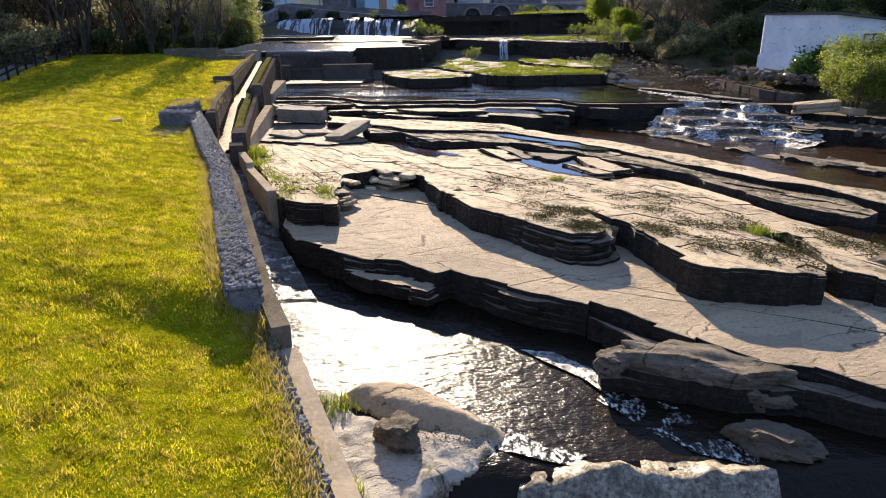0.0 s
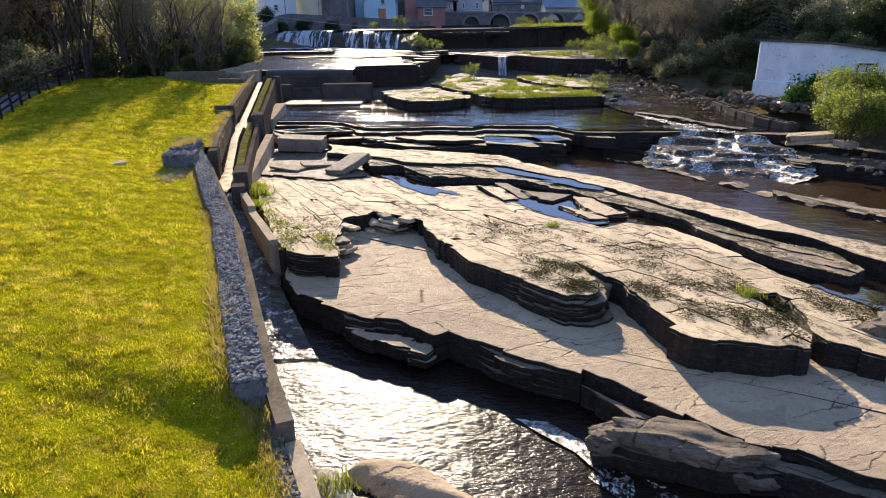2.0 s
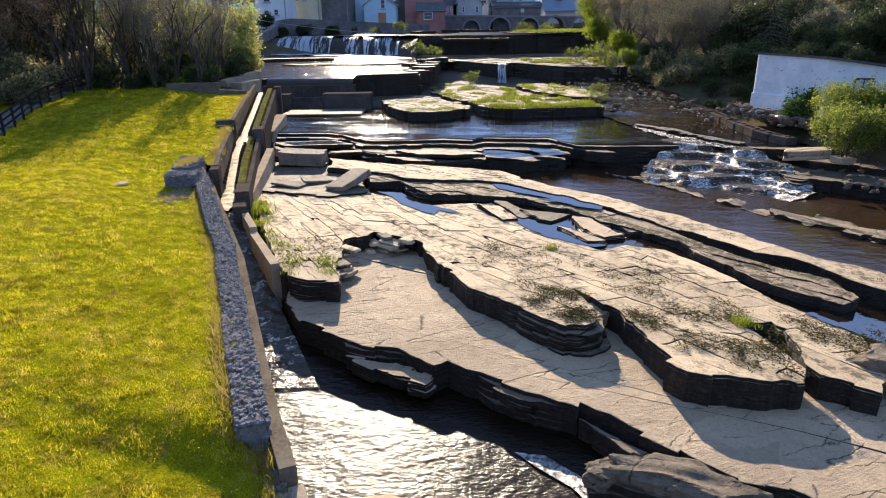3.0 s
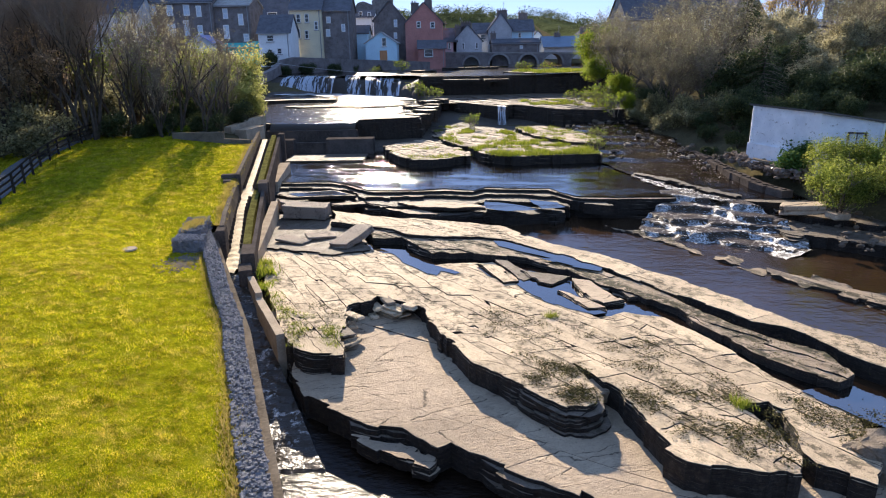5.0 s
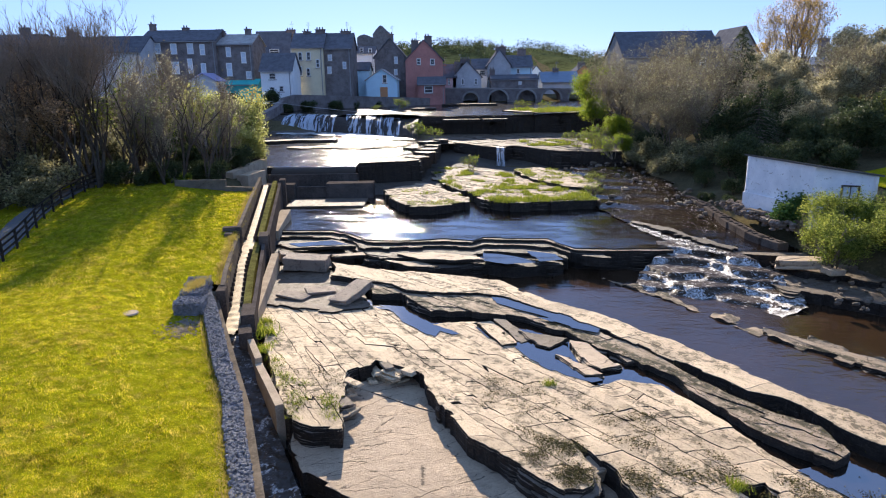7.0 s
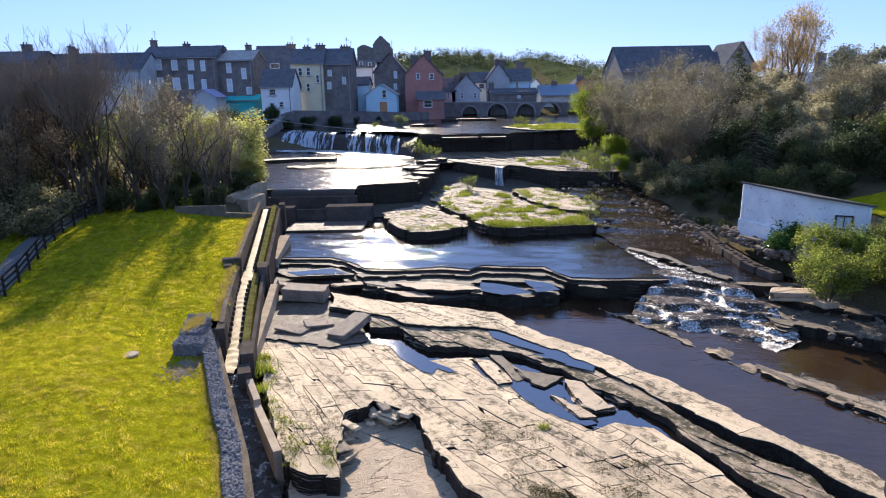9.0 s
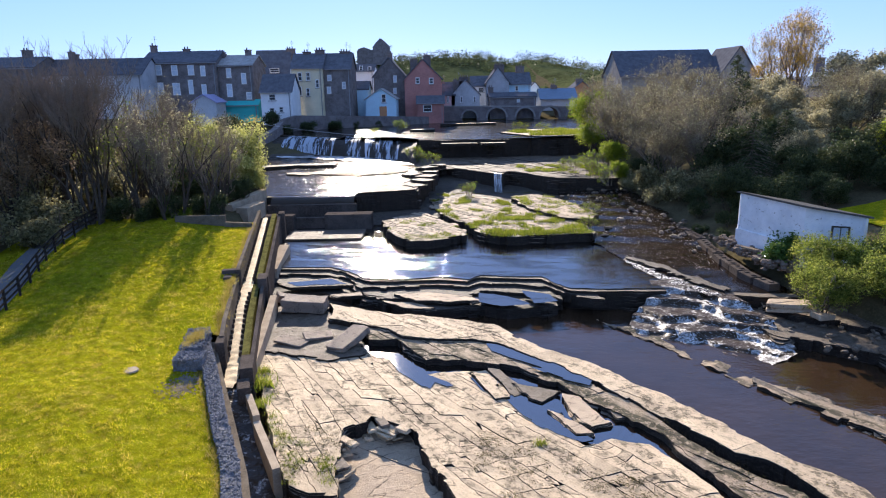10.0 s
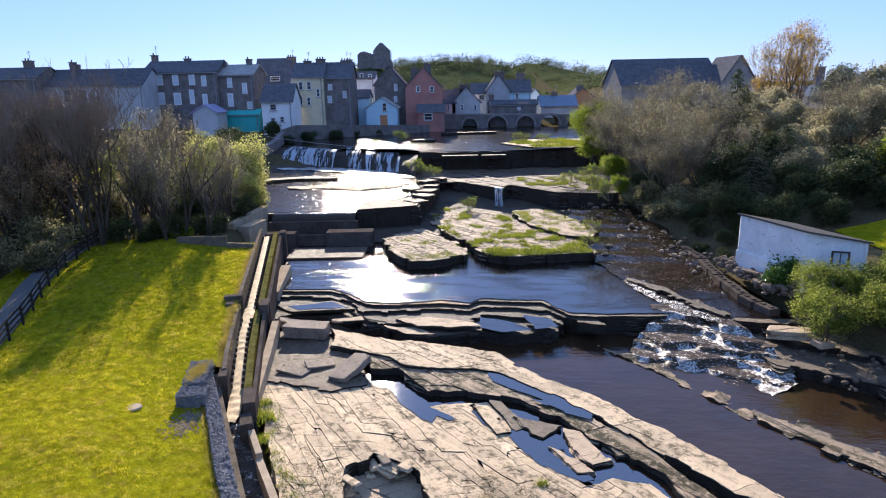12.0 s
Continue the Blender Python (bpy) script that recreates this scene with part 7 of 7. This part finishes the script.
# ---- dams and sluice below the middle pool ----
for x0, x1, y0, y1, z1, label in ((-16.2, -13.3, 57.6, 58.8, 2.1, "low concrete dam block beside the sluice"), (-10.5, -6.2, 57.8, 59.4, 2.1, "low concrete dam block with a flat top"), (-13.3, -10.5, 58.4, 58.9, 1.75, "concrete dam sill with a small spout")):
    bm = bmesh.new()
    box(bm, x0, x1, y0, y1, 0.1, z1, 0.04)
    thing("dam_block", bm, [CONCRETE_DARK], label, "dam", "dam blocks")
bm = bmesh.new()
box(bm, -16.4, -7.9, 60.4, 61.0, 0.6, 2.6, 0.04)
thing("weir_wall", bm, [CONCRETE_DARK], "long low concrete weir wall", "weir")
bm = bmesh.new()
box(bm, -13.2, -6.6, 53.3, 57.0, 0.5, 0.92, 0.05)
thing("sill_slab", bm, [ROCK_WET], "flat wet sill below the dam", "slab")
rock_bed("weir_ledge", [(-8.1, 62.6), (-2.3, 64.2), (-1.6, 69), (-2.6, 72), (-5, 72), (-8.0, 66)], 3.34, 2.0, [ROCK_WET, RISER], "squared dark rock ledge beside the weir", layers=3, seed=20)
wall_run([(-18.5, 56.0, 3.5), (-17.2, 62.5, 3.9)], 0.7, 1.0, "sluice_wall", [CONCRETE], "pale sloping concrete sluice wall")
wall_run([(-17.2, 55.4, 3.3), (-16.4, 58.2, 3.4)], 1.1, 1.0, "sluice_wall", [CONCRETE], "stepped concrete sluice block")
wall_run([(-19.8, 63.8, 4.2), (-17.4, 63.9, 4.2)], 0.6, 2.0, "sluice_wall", [CONCRETE_DARK], "dark concrete sluice end wall")
bm = bmesh.new()
box(bm, -0.16, 0.16, -0.14, 0.14, -0.6, 0.55, 0.05)
post = thing("sluice_post", bm, [CONCRETE_DARK], "short dark sluice post with a rounded cap", "post")
post.matrix_world = pose(-16.15, 58.3, 2.5)
bm = bmesh.new()
bmesh.ops.create_uvsphere(bm, u_segments=12, v_segments=8, radius=0.24)
for v in bm.verts:
    v.co.z = v.co.z * 1.05 + 0.72
part("cap", bm, [CONCRETE_DARK], post)
random.seed(83)
for k, (x, y) in enumerate(((-2.4, 66.4), (-1.7, 68.8), (-1.4, 71.6), (-1.0, 74.6), (-1.4, 77.4), (-0.2, 79.2), (-3.2, 72.8))):
    w, d, a = random.uniform(0.7, 1.3), random.uniform(0.5, 1.1), radians(random.uniform(-60, -20))
    ring = [(x + px * w * math.cos(a) - py * d * math.sin(a), y + px * w * math.sin(a) + py * d * math.cos(a)) for px, py in ((-1, -1), (1, -0.9), (0.8, 1), (-0.9, 0.8))]
    rock_bed("shelf_block", ring, 3.2 + 0.035 * (y - 63) + random.uniform(0.0, 0.3), 1.2, [ROCK_WET, RISER], "squared dark rock block at the edge of the shelf", layers=3, step=0.4, jag=0.3, seed=84 + k, group="shelf blocks")
rock_bed("mid_ridge", [(-24, 80.5), (-17, 82.5), (-13, 81.5), (-13, 80.3), (-18, 80.6), (-24, 78)], 4.1, 0.8, [ROCK_WET, RISER], "long dark rock bar in the pool below the falls", layers=3, step=0.5, seed=21)
rock_bed("mid_shelf", [(-19, 77.5), (-15, 80.5), (-9, 82.2), (-5.5, 79.5), (-3.6, 77.0), (-5.0, 74.0), (-9, 73.2), (-14, 74.6), (-17.5, 74.8)], lambda x, y: 3.66 + 0.10 * wob(x, y, 0.45, 4), 0.5, [ROCK_TAN, RISER], "flat pale rock shelf awash below the falls", layers=2, step=0.5, jag=0.5, seed=22)
rock_bed("upper_bar", [(-4, 106), (-1, 107), (-1, 104), (-5, 104)], 6.75, 0.6, [ROCK_WET, RISER], "low rock bar in the upper river", layers=2, step=0.5, seed=23)
rock_bed("upper_bar", [(0, 120), (10, 121), (10, 119.4), (0, 118.6)], 6.8, 0.6, [RISER, RISER], "dark rock bar in the upper river", layers=2, step=0.5, seed=24)
rock_bed("upper_bar", [(9, 97.5), (14, 103.5), (22, 103), (24, 92), (18, 88.5), (13, 89.5)], 6.55, 0.6, [ROCK, RISER], "grassy rock bank beside the upper river", layers=2, step=0.5, seed=25)
for k, (x0, x1, yy) in enumerate(((0.2, 5.0, 86.9), (5.4, 8.6, 86.7))):
    rock_bed("lip_plate", [(x0, yy), (x1, yy), (x1, yy - 1.1), (x0, yy - 1.0)], 6.0, 0.3, [ROCK, RISER], "pale plate below the lip of the falls", layers=2, step=0.4, seed=26 + k)

# ---- fence, path and cable ----
PAINT = plain("dark_fence_wood", (0.05, 0.042, 0.035), 0.85, vary=0.4)
TARMAC = plain("path_tarmac", (0.16, 0.16, 0.165), 0.9, vary=0.2, scale=5)
FENCE = [(-19.6, 20.0), (-21.4, 28.6), (-22.4, 31.7), (-22.8, 33.5), (-23.7, 36.4), (-24.7, 39.2), (-26.0, 44.0), (-26.5, 50.0), (-27.5, 62.0)]


def fence_x(y):
    return lerp_path([(b, a) for a, b in FENCE], y)


def fence():
    holder = thing("fence", None, None, "dark wooden post and rail fence beside the path", "fence")
    bm = bmesh.new()
    box(bm, -0.055, 0.055, -0.055, 0.055, -0.2, 1.12, 0.012)
    me = mesh_of("post", bm, PAINT)
    ys = strip(20.5, 49, 1.9)
    for a, b in zip(ys, ys[1:]):
        x, x2 = fence_x(a), fence_x(b)
        z, z2 = lawn_z(x, a), lawn_z(x2, b)
        part("post", me, None, holder).matrix_world = pose(x, a, z)
        for h in (0.45, 0.78, 1.08):
            way = Vector((x2 - x, b - a, z2 - z))
            bm = bmesh.new()
            box(bm, -0.03, 0.03, 0, way.length, -0.05, 0.05, 0.008)
            rail = part("rail", bm, [PAINT], holder)
            rail.matrix_world = Matrix.Translation((x, a, z + h)) @ way.to_track_quat("Y", "Z").to_matrix().to_4x4()


fence()
verts, faces = [], []
ys = strip(18, 62, 1.0)
for y in ys:
    for o in (0.25, 1.0, 2.0):
        x = fence_x(y) - o
        verts.append((x, y, lawn_z(max(x, -30), min(y, 50)) + 0.06))
for j in range(len(ys) - 1):
    for i in range(2):
        faces.append((j * 3 + i + 1, j * 3 + i, j * 3 + 3 + i, j * 3 + 4 + i))
thing("path", (verts, faces), [TARMAC], "narrow grey tarmac path beside the fence", "path", kind="structure")
CABLE = plain("cable", (0.55, 0.55, 0.55), 0.5, 0.3)


def cable(a, b, sag, r, label):
    verts, faces, n = [], [], 40
    for i in range(n + 1):
        f = i / n
        p = Vector(a).lerp(Vector(b), f) - Vector((0, 0, sag * 4 * f * (1 - f)))
        for k in range(4):
            verts.append((p.x, p.y + r * math.cos(k * 1.571), p.z + r * math.sin(k * 1.571)))
        if i:
            o = (i - 1) * 4
            faces += [(o + k, o + (k + 1) % 4, o + 4 + (k + 1) % 4, o + 4 + k) for k in range(4)]
    thing("cable", (verts, faces), [CABLE], label, "cable")


cable((-24.5, 92, 8.6), (24, 88, 7.2), 1.6, 0.022, "pale cable slung across the river")
bm = bmesh.new()
bmesh.ops.create_cone(bm, cap_ends=True, segments=14, radius1=0.33, radius2=0.3, depth=0.06)
for v in bm.verts:
    v.co += Vector((-12.83, 25.17, lawn_z(-12.83, 25.17) + 0.03))
thing("manhole_cover", bm, [CONCRETE], "round concrete cover set in the grass", "cover")

# ---- grass, weeds and moss ----
GRASS = leafy("grass_blades", [(0.12, 0.19, 0.005), (0.36, 0.39, 0.007), (0.58, 0.52, 0.012), (0.72, 0.60, 0.025), (0.72, 0.52, 0.14)], 0.55, 0.6, (0.72, 0.48, 0.14))
WEED = leafy("weed_leaves", [(0.10, 0.15, 0.015), (0.22, 0.26, 0.03), (0.38, 0.38, 0.06)], 0.5, 0.6)
MOSS = leafy("dark_moss", [(0.045, 0.038, 0.014), (0.10, 0.082, 0.026), (0.20, 0.165, 0.05)], 0.1, 0.9)


def blades(name, spots, per, height, width, mat, label, seed, spread=0.05, lean=0.6, category="grass"):
    """Tufts of pointed blades as one mesh; spots are rows of x, y, z, size."""
    rng = np.random.default_rng(seed)
    s = np.repeat(np.array(spots, float), per, axis=0)
    n = len(s)
    size = s[:, 3] * rng.uniform(0.6, 1.3, n)
    at = s[:, :3] + np.stack([rng.normal(0, 1, n) * spread * s[:, 3], rng.normal(0, 1, n) * spread * s[:, 3], np.zeros(n)], 1)
    a = rng.uniform(0, 6.283, n)
    side = np.stack([np.cos(a), np.sin(a), np.zeros(n)], 1) * (width * size)[:, None]
    b = rng.uniform(0, 6.283, n)
    tip = np.stack([np.cos(b) * lean * rng.uniform(0, 1, n), np.sin(b) * lean * rng.uniform(0, 1, n), np.ones(n)], 1) * (height * size)[:, None]
    verts = np.stack([at - side, at + side, at + tip], 1).reshape(-1, 3)
    faces = np.arange(3 * n).reshape(-1, 3)
    ob = thing(name, (verts.tolist(), faces.tolist()), [mat], label, category, kind="stuff")
    return ob


def lawn_edge(y):
    return edge_x(y) - (0.84 if 9.4 < y else 0.45) if y < 29.6 else pass_x(y) - 0.12


random.seed(77)
spots = []
for y0, y1, wide, count, size in ((1.5, 9, 9, 26000, 1.05), (9, 16, 11, 21000, 1.15), (16, 27, 15, 17000, 1.4), (27, 49, 15, 15000, 1.8)):
    for _ in range(count):
        y = random.uniform(y0, y1)
        x = lawn_edge(y) - wide * random.random()
        k = 0.6 + 0.6 * max(0, wob(x, y, 1.3, 11) + 0.3) + 0.8 * max(0, wob(x, y, 4.0, 12))
        spots.append((x, y, lawn_z(x, y) - 0.01, size * k))
blades("lawn_grass", spots, 7, 0.052, 0.0065, GRASS, "short sunlit grass of the lawn", 5, 0.045, 1.1)
# longer grass hanging over the edges of the lawn
spots = []
for _ in range(5600):
    y = random.uniform(1.5, 50)
    x = lawn_edge(y) + random.gauss(-0.08, 0.09)
    spots.append((x, y, lawn_z(x, y) - 0.02, random.uniform(0.7, 1.4) * (1 + max(0, wob(y, 0, 0.8, 3)))))
for _ in range(700):
    spots.append((random.gauss(-11.15, 0.16), random.gauss(28.1, 0.45), 2.16, random.uniform(0.6, 1.2)))
blades("edge_grass", spots, 6, 0.085, 0.008, leafy("dry_grass", [(0.30, 0.24, 0.05), (0.50, 0.36, 0.13), (0.33, 0.32, 0.03), (0.58, 0.42, 0.18)], 0.5, 0.7), "longer straw-coloured grass along the lawn edge", 6, 0.08, 1.0)
# dandelions
spots = []
for _ in range(170):
    y = random.uniform(2, 14)
    x = lawn_edge(y) - 7 * random.random() ** 1.6
    spots.append(((x, y, lawn_z(x, y) + 0.07), 0.022))
tagged(thing("dandelion_flowers", lumps(spots, 4, 5), [plain("dandelion", (0.8, 0.6, 0.02), 0.8, vary=0.2)], "scattered yellow dandelions in the lawn", "flowers"), kind="stuff")


def patch(poly, z, count, size, where=None):
    xs, ys = [p[0] for p in poly], [p[1] for p in poly]
    rows = []
    while len(rows) < count:
        x, y = random.uniform(min(xs), max(xs)), random.uniform(min(ys), max(ys))
        if inside(x, y, poly) and (where is None or where(x, y)):
            rows.append((x, y, z(x, y) if callable(z) else z, size * random.uniform(0.5, 1.4)))
        else:
            count -= 0.25
    return rows


# turf on the islands
rows = patch(ISLAND_B, 1.48, 7000, 1.0, lambda x, y: wob(x, y, 0.5, 4) + 0.5 * wob(x, y, 1.7, 4) + (0.5 if y < 52.4 else 0.0 if y < 60 else -0.3) > 0.1)
rows += patch(ISLAND_A, 1.42, 700, 0.7, lambda x, y: y < 51.5 or wob(x, y, 0.6, 4) > 0.25)
rows += patch(ISLAND_C, 1.77, 1000, 0.8, lambda x, y: wob(x, y, 0.7, 5) > 0.1)
rows += patch([(8.2, 76), (18, 70), (20, 74), (18, 79), (10, 80)], lambda x, y: 3.12 + 0.035 * (y - 63), 1600, 1.1, lambda x, y: wob(x, y, 0.6, 6) > 0.08)
rows += patch([(10, 98), (14, 103), (22, 102), (24, 92), (18, 89), (13, 90)], 6.55, 1500, 1.5, lambda x, y: wob(x, y, 0.3, 7) > -0.1)
blades("island_turf", rows, 7, 0.2, 0.02, WEED, "bright rough grass on the rock islands", 8, 0.14, 0.8)
# weeds in the joints beside the trench wall
rows = patch([(-8.9, 29), (-7.9, 29), (-6.0, 23.4), (-3.6, 21.2), (-3.4, 19.2), (-5.0, 19.6), (-6.6, 23.2)], lambda x, y: bed_z(x, y) + 0.01, 900, 0.8, lambda x, y: wob(x, y, 1.3, 8) > 0.05)
blades("joint_weeds", rows, 7, 0.12, 0.014, WEED, "small green weeds growing in the rock joints", 9, 0.1, 1.2, "weeds")
rows = []
for x, y, s in ((-8.3, 27.7, 2.0), (-7.7, 25.6, 1.2), (-8.5, 29.2, 1.2), (-2.0, 9.9, 1.2), (-1.5, 7.6, 1.0), (4.0, 22.0, 0.8), (8.2, 15.6, 1.0)):
    rows += [(x + random.gauss(0, 0.12) * s, y + random.gauss(0, 0.12) * s, bed_z(x, y) if y > 12 else -1.42, s * random.uniform(0.6, 1.3)) for _ in range(40)]
blades("weed_clump", rows, 6, 0.2, 0.012, WEED, "tufts of fresh grass rooted in the rock", 10, 0.1, 0.8, "weeds")
# dark moss on the ledge fronts
def mossy(x, y):
    return wob(x, y, 1.1, 21) + 0.9 * wob(x, y, 4.7, 22) > 0.22


rows = []
for poly, count in (([(2.6, 18.6), (4.5, 17.6), (4.3, 15.8), (3.5, 15.6), (2.4, 17.2)], 4200), ([(5.3, 17.6), (8.6, 16.6), (9.1, 14.2), (8.5, 12.8), (7.0, 12.8), (6.0, 13.6), (5.2, 16)], 6500), ([(0.6, 22.6), (3.2, 23.4), (4.4, 19.0), (2.2, 18.0)], 2600), ([(9.4, 16.4), (12.6, 15.4), (12, 12.8), (9.6, 14.0)], 4500), ([(4.5, 20.5), (7.4, 19.5), (8.6, 16.8), (5.2, 17.8)], 2600), ([(-6.6, 24.2), (-3.8, 23.4), (-3.6, 19.6), (-5.2, 19.8)], 1500)):
    rows += patch(poly, lambda x, y: bed_z(x, y) + 0.03, count, 1.0, mossy)
rows += patch(RIDGE_LOW, lambda x, y: low_z(x, y) + 0.05, 3800, 1.0, lambda x, y: x > 5 and wob(x, y, 1.0, 25) > -0.05)
rows += patch(RIDGE_HIGH, lambda x, y: high_z(x, y) + 0.05, 2600, 1.0, lambda x, y: x > 7 and wob(x, y, 1.0, 26) > 0.1 and not wob(x + 1, y + 1, 0.4) > 0.2)
rows += patch([(-0.9, 9.35), (1.0, 8.75), (0.6, 8.5), (-0.7, 8.9)], -1.3, 500, 0.6)
blades("moss", rows[::2], 4, 0.02, 0.024, MOSS, "dark olive moss and lichen on the rock beds", 11, 0.12, 3.0, "moss")

# ---- flagstones: the jointed tops of the ledges ----
def flagstones(parent_name, outline, zt, target, angle, cross, gap, thick, mats, seed, lift=0.02, warp=0.1, step=0.4, jag=0.1, sunk=0.0):
    """Splits the top of a bed along its joints into separate stones; sunk: share of stones a layer lower."""
    random.seed(int(seed * 100))
    pts = jagged(outline, step, jag, seed)
    bm = bmesh.new()
    bm.faces.new([bm.verts.new((x, y, 0)) for x, y in pts])
    stuck = set()
    for _ in range(900):
        big = [f for f in bm.faces if f not in stuck and f.calc_area() > target * (0.45 + 1.3 * abs(wob(f.calc_center_median().x, f.calc_center_median().y, 1.1, seed)))]
        if not big:
            break
        f = max(big, key=lambda q: q.calc_area())
        c = f.calc_center_median()
        a, a2 = angle(c.x, c.y), cross(c.x, c.y)
        d1 = Vector((-math.sin(a2), math.cos(a2), 0))
        d2 = Vector((-math.sin(a), math.cos(a), 0))
        s1 = [v.co.dot(d1) for v in f.verts]
        s2 = [v.co.dot(d2) for v in f.verts]
        cut_across = (max(s1) - min(s1)) > 3.4 * (max(s2) - min(s2))
        no = d1 if cut_across else d2
        lo, hi = (min(s1), max(s1)) if cut_across else (min(s2), max(s2))
        before = len(bm.faces)
        for attempt in range(14):
            if attempt > 6:
                no = d2 if cut_across else d1
                lo, hi = (min(s2), max(s2)) if cut_across else (min(s1), max(s1))
            no2 = Matrix.Rotation(random.uniform(-0.06, 0.06), 3, "Z") @ no
            co = c + no * (lo + (hi - lo) * random.uniform(0.25, 0.75) - c.dot(no))
            bmesh.ops.bisect_plane(bm, geom=[f, *f.edges, *f.verts], plane_co=co, plane_no=no2, dist=0.001)
            if len(bm.faces) > before or not f.is_valid:
                break
        else:
            stuck.add(f)
    for most in (1.2, 0.6, 0.3):
        bmesh.ops.subdivide_edges(bm, edges=[e for e in bm.edges if e.calc_length() > most], cuts=1)
    parent = bpy.data.objects[parent_name]
    for f in bm.faces[:]:
        if f.calc_area() < 0.03:
            continue
        ring = [frayed(v.co.x, v.co.y, warp, 0.07 * step) for v in f.verts]
        g = gap * random.uniform(0.4, 1.8)
        top = inset(ring, g)
        up = lift * random.uniform(-0.8, 1) - (random.uniform(1.2, 3.0) * lift if random.random() < sunk else 0)
        tx, ty = random.uniform(-0.005, 0.005), random.uniform(-0.005, 0.005)
        cx, cy = ring[0]
        n = len(ring)
        verts = [(x, y, zt(x, y) + up + tx * (x - cx) + ty * (y - cy)) for x, y in inset(ring, g + 0.008)]
        verts += [(x, y, zt(x, y) + up - 0.01 + tx * (x - cx) + ty * (y - cy)) for x, y in top]
        verts += [(x, y, zt(x, y) - thick) for x, y in top]
        faces = [tuple(range(n))]
        for k in (0, n):
            faces += [(k + (i + 1) % n, k + i, k + n + i, k + n + (i + 1) % n) for i in range(n)]
        me = mesh_of("flagstone", (verts, faces), mats)
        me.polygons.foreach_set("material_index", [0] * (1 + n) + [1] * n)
        b2 = bmesh.new()
        b2.from_mesh(me)
        b2.faces.ensure_lookup_table()
        if b2.faces[0].normal.z < 0:
            for q in b2.faces:
                q.normal_flip()
        bmesh.ops.triangulate(b2, faces=[q for q in b2.faces if len(q.verts) > 4])
        b2.to_mesh(me)
        b2.free()
        ob = new("flagstone", me)
        ob.parent = parent
    bm.free()


def joints(x, y):
    """Way of the long joints of the beds."""
    return radians(-63 + 9 * smooth(-5, 5, x))


def cross_joints(x, y):
    return radians(-6 + 26 * smooth(-4, 5, x))


flagstones("upper_ledge", UPPER_SLAB + UPPER_BACK, lambda x, y: bed_z(x, y), 2.9, joints, cross_joints, 0.008, 0.16, [ROCK, RISER], 3, 0.010, 0.07, 0.4, 0.12, 0.12)
flagstones("lower_ledge", LOWER_SLAB, lambda x, y: -0.7, 42.0, lambda x, y: radians(-33), lambda x, y: radians(20), 0.002, 0.12, [ROCK_CLEAN, RISER], 2, 0.004, 0.05, 0.4, 0.16)
flagstones("low_ridge", RIDGE_LOW, lambda x, y: low_z(x, y) + 0.03, 3.0, lambda x, y: radians(-50), cross_joints, 0.007, 0.1, [ROCK_MOSSY, RISER], 4, 0.025, 0.1, 0.4, 0.12, 0.3)
flagstones("high_ridge", RIDGE_HIGH, lambda x, y: high_z(x, y) + 0.03, 6.0, lambda x, y: radians(-48), cross_joints, 0.006, 0.1, [ROCK, RISER], 5, 0.02, 0.12, 0.4, 0.12)
flagstones("grassy_island", ISLAND_A, lambda x, y: 1.44, 4.0, joints, cross_joints, 0.012, 0.1, [ROCK_TAN, RISER], 8, 0.02, 0.1, 0.4, 0.35)
flagstones("grassy_island.001", ISLAND_B, lambda x, y: 1.49, 4.0, joints, cross_joints, 0.012, 0.1, [ROCK_TAN, RISER], 9, 0.02, 0.1, 0.4, 0.35)
flagstones("middle_ledge", [(-0.4, 76.6), (0.2, 79.6), (7.1, 73.9), (8.1, 75.9), (13.0, 71.0), (17.6, 70.2), (19.0, 76.0), (16.0, 84.0), (8.0, 86.0), (1.0, 85.0)], lambda x, y: 3.14 + 0.035 * max(0, y - 63), 7.0, joints, cross_joints, 0.02, 0.1, [ROCK_WET, RISER], 71, 0.06, 0.2, 0.6, 0.3)
flagstones("lower_shelf", [(3.3, 12.75), (4.4, 11.6), (5.5, 10.5), (6.7, 9.8), (9.5, 8.4), (9.0, 8.0), (6.4, 9.55), (5.2, 10.45), (4.2, 11.45)], lambda x, y: -0.97, 0.7, lambda x, y: radians(-38), cross_joints, 0.008, 0.1, [ROCK_GREY, RISER], 17, 0.02, 0.0, 0.25, 0.1)
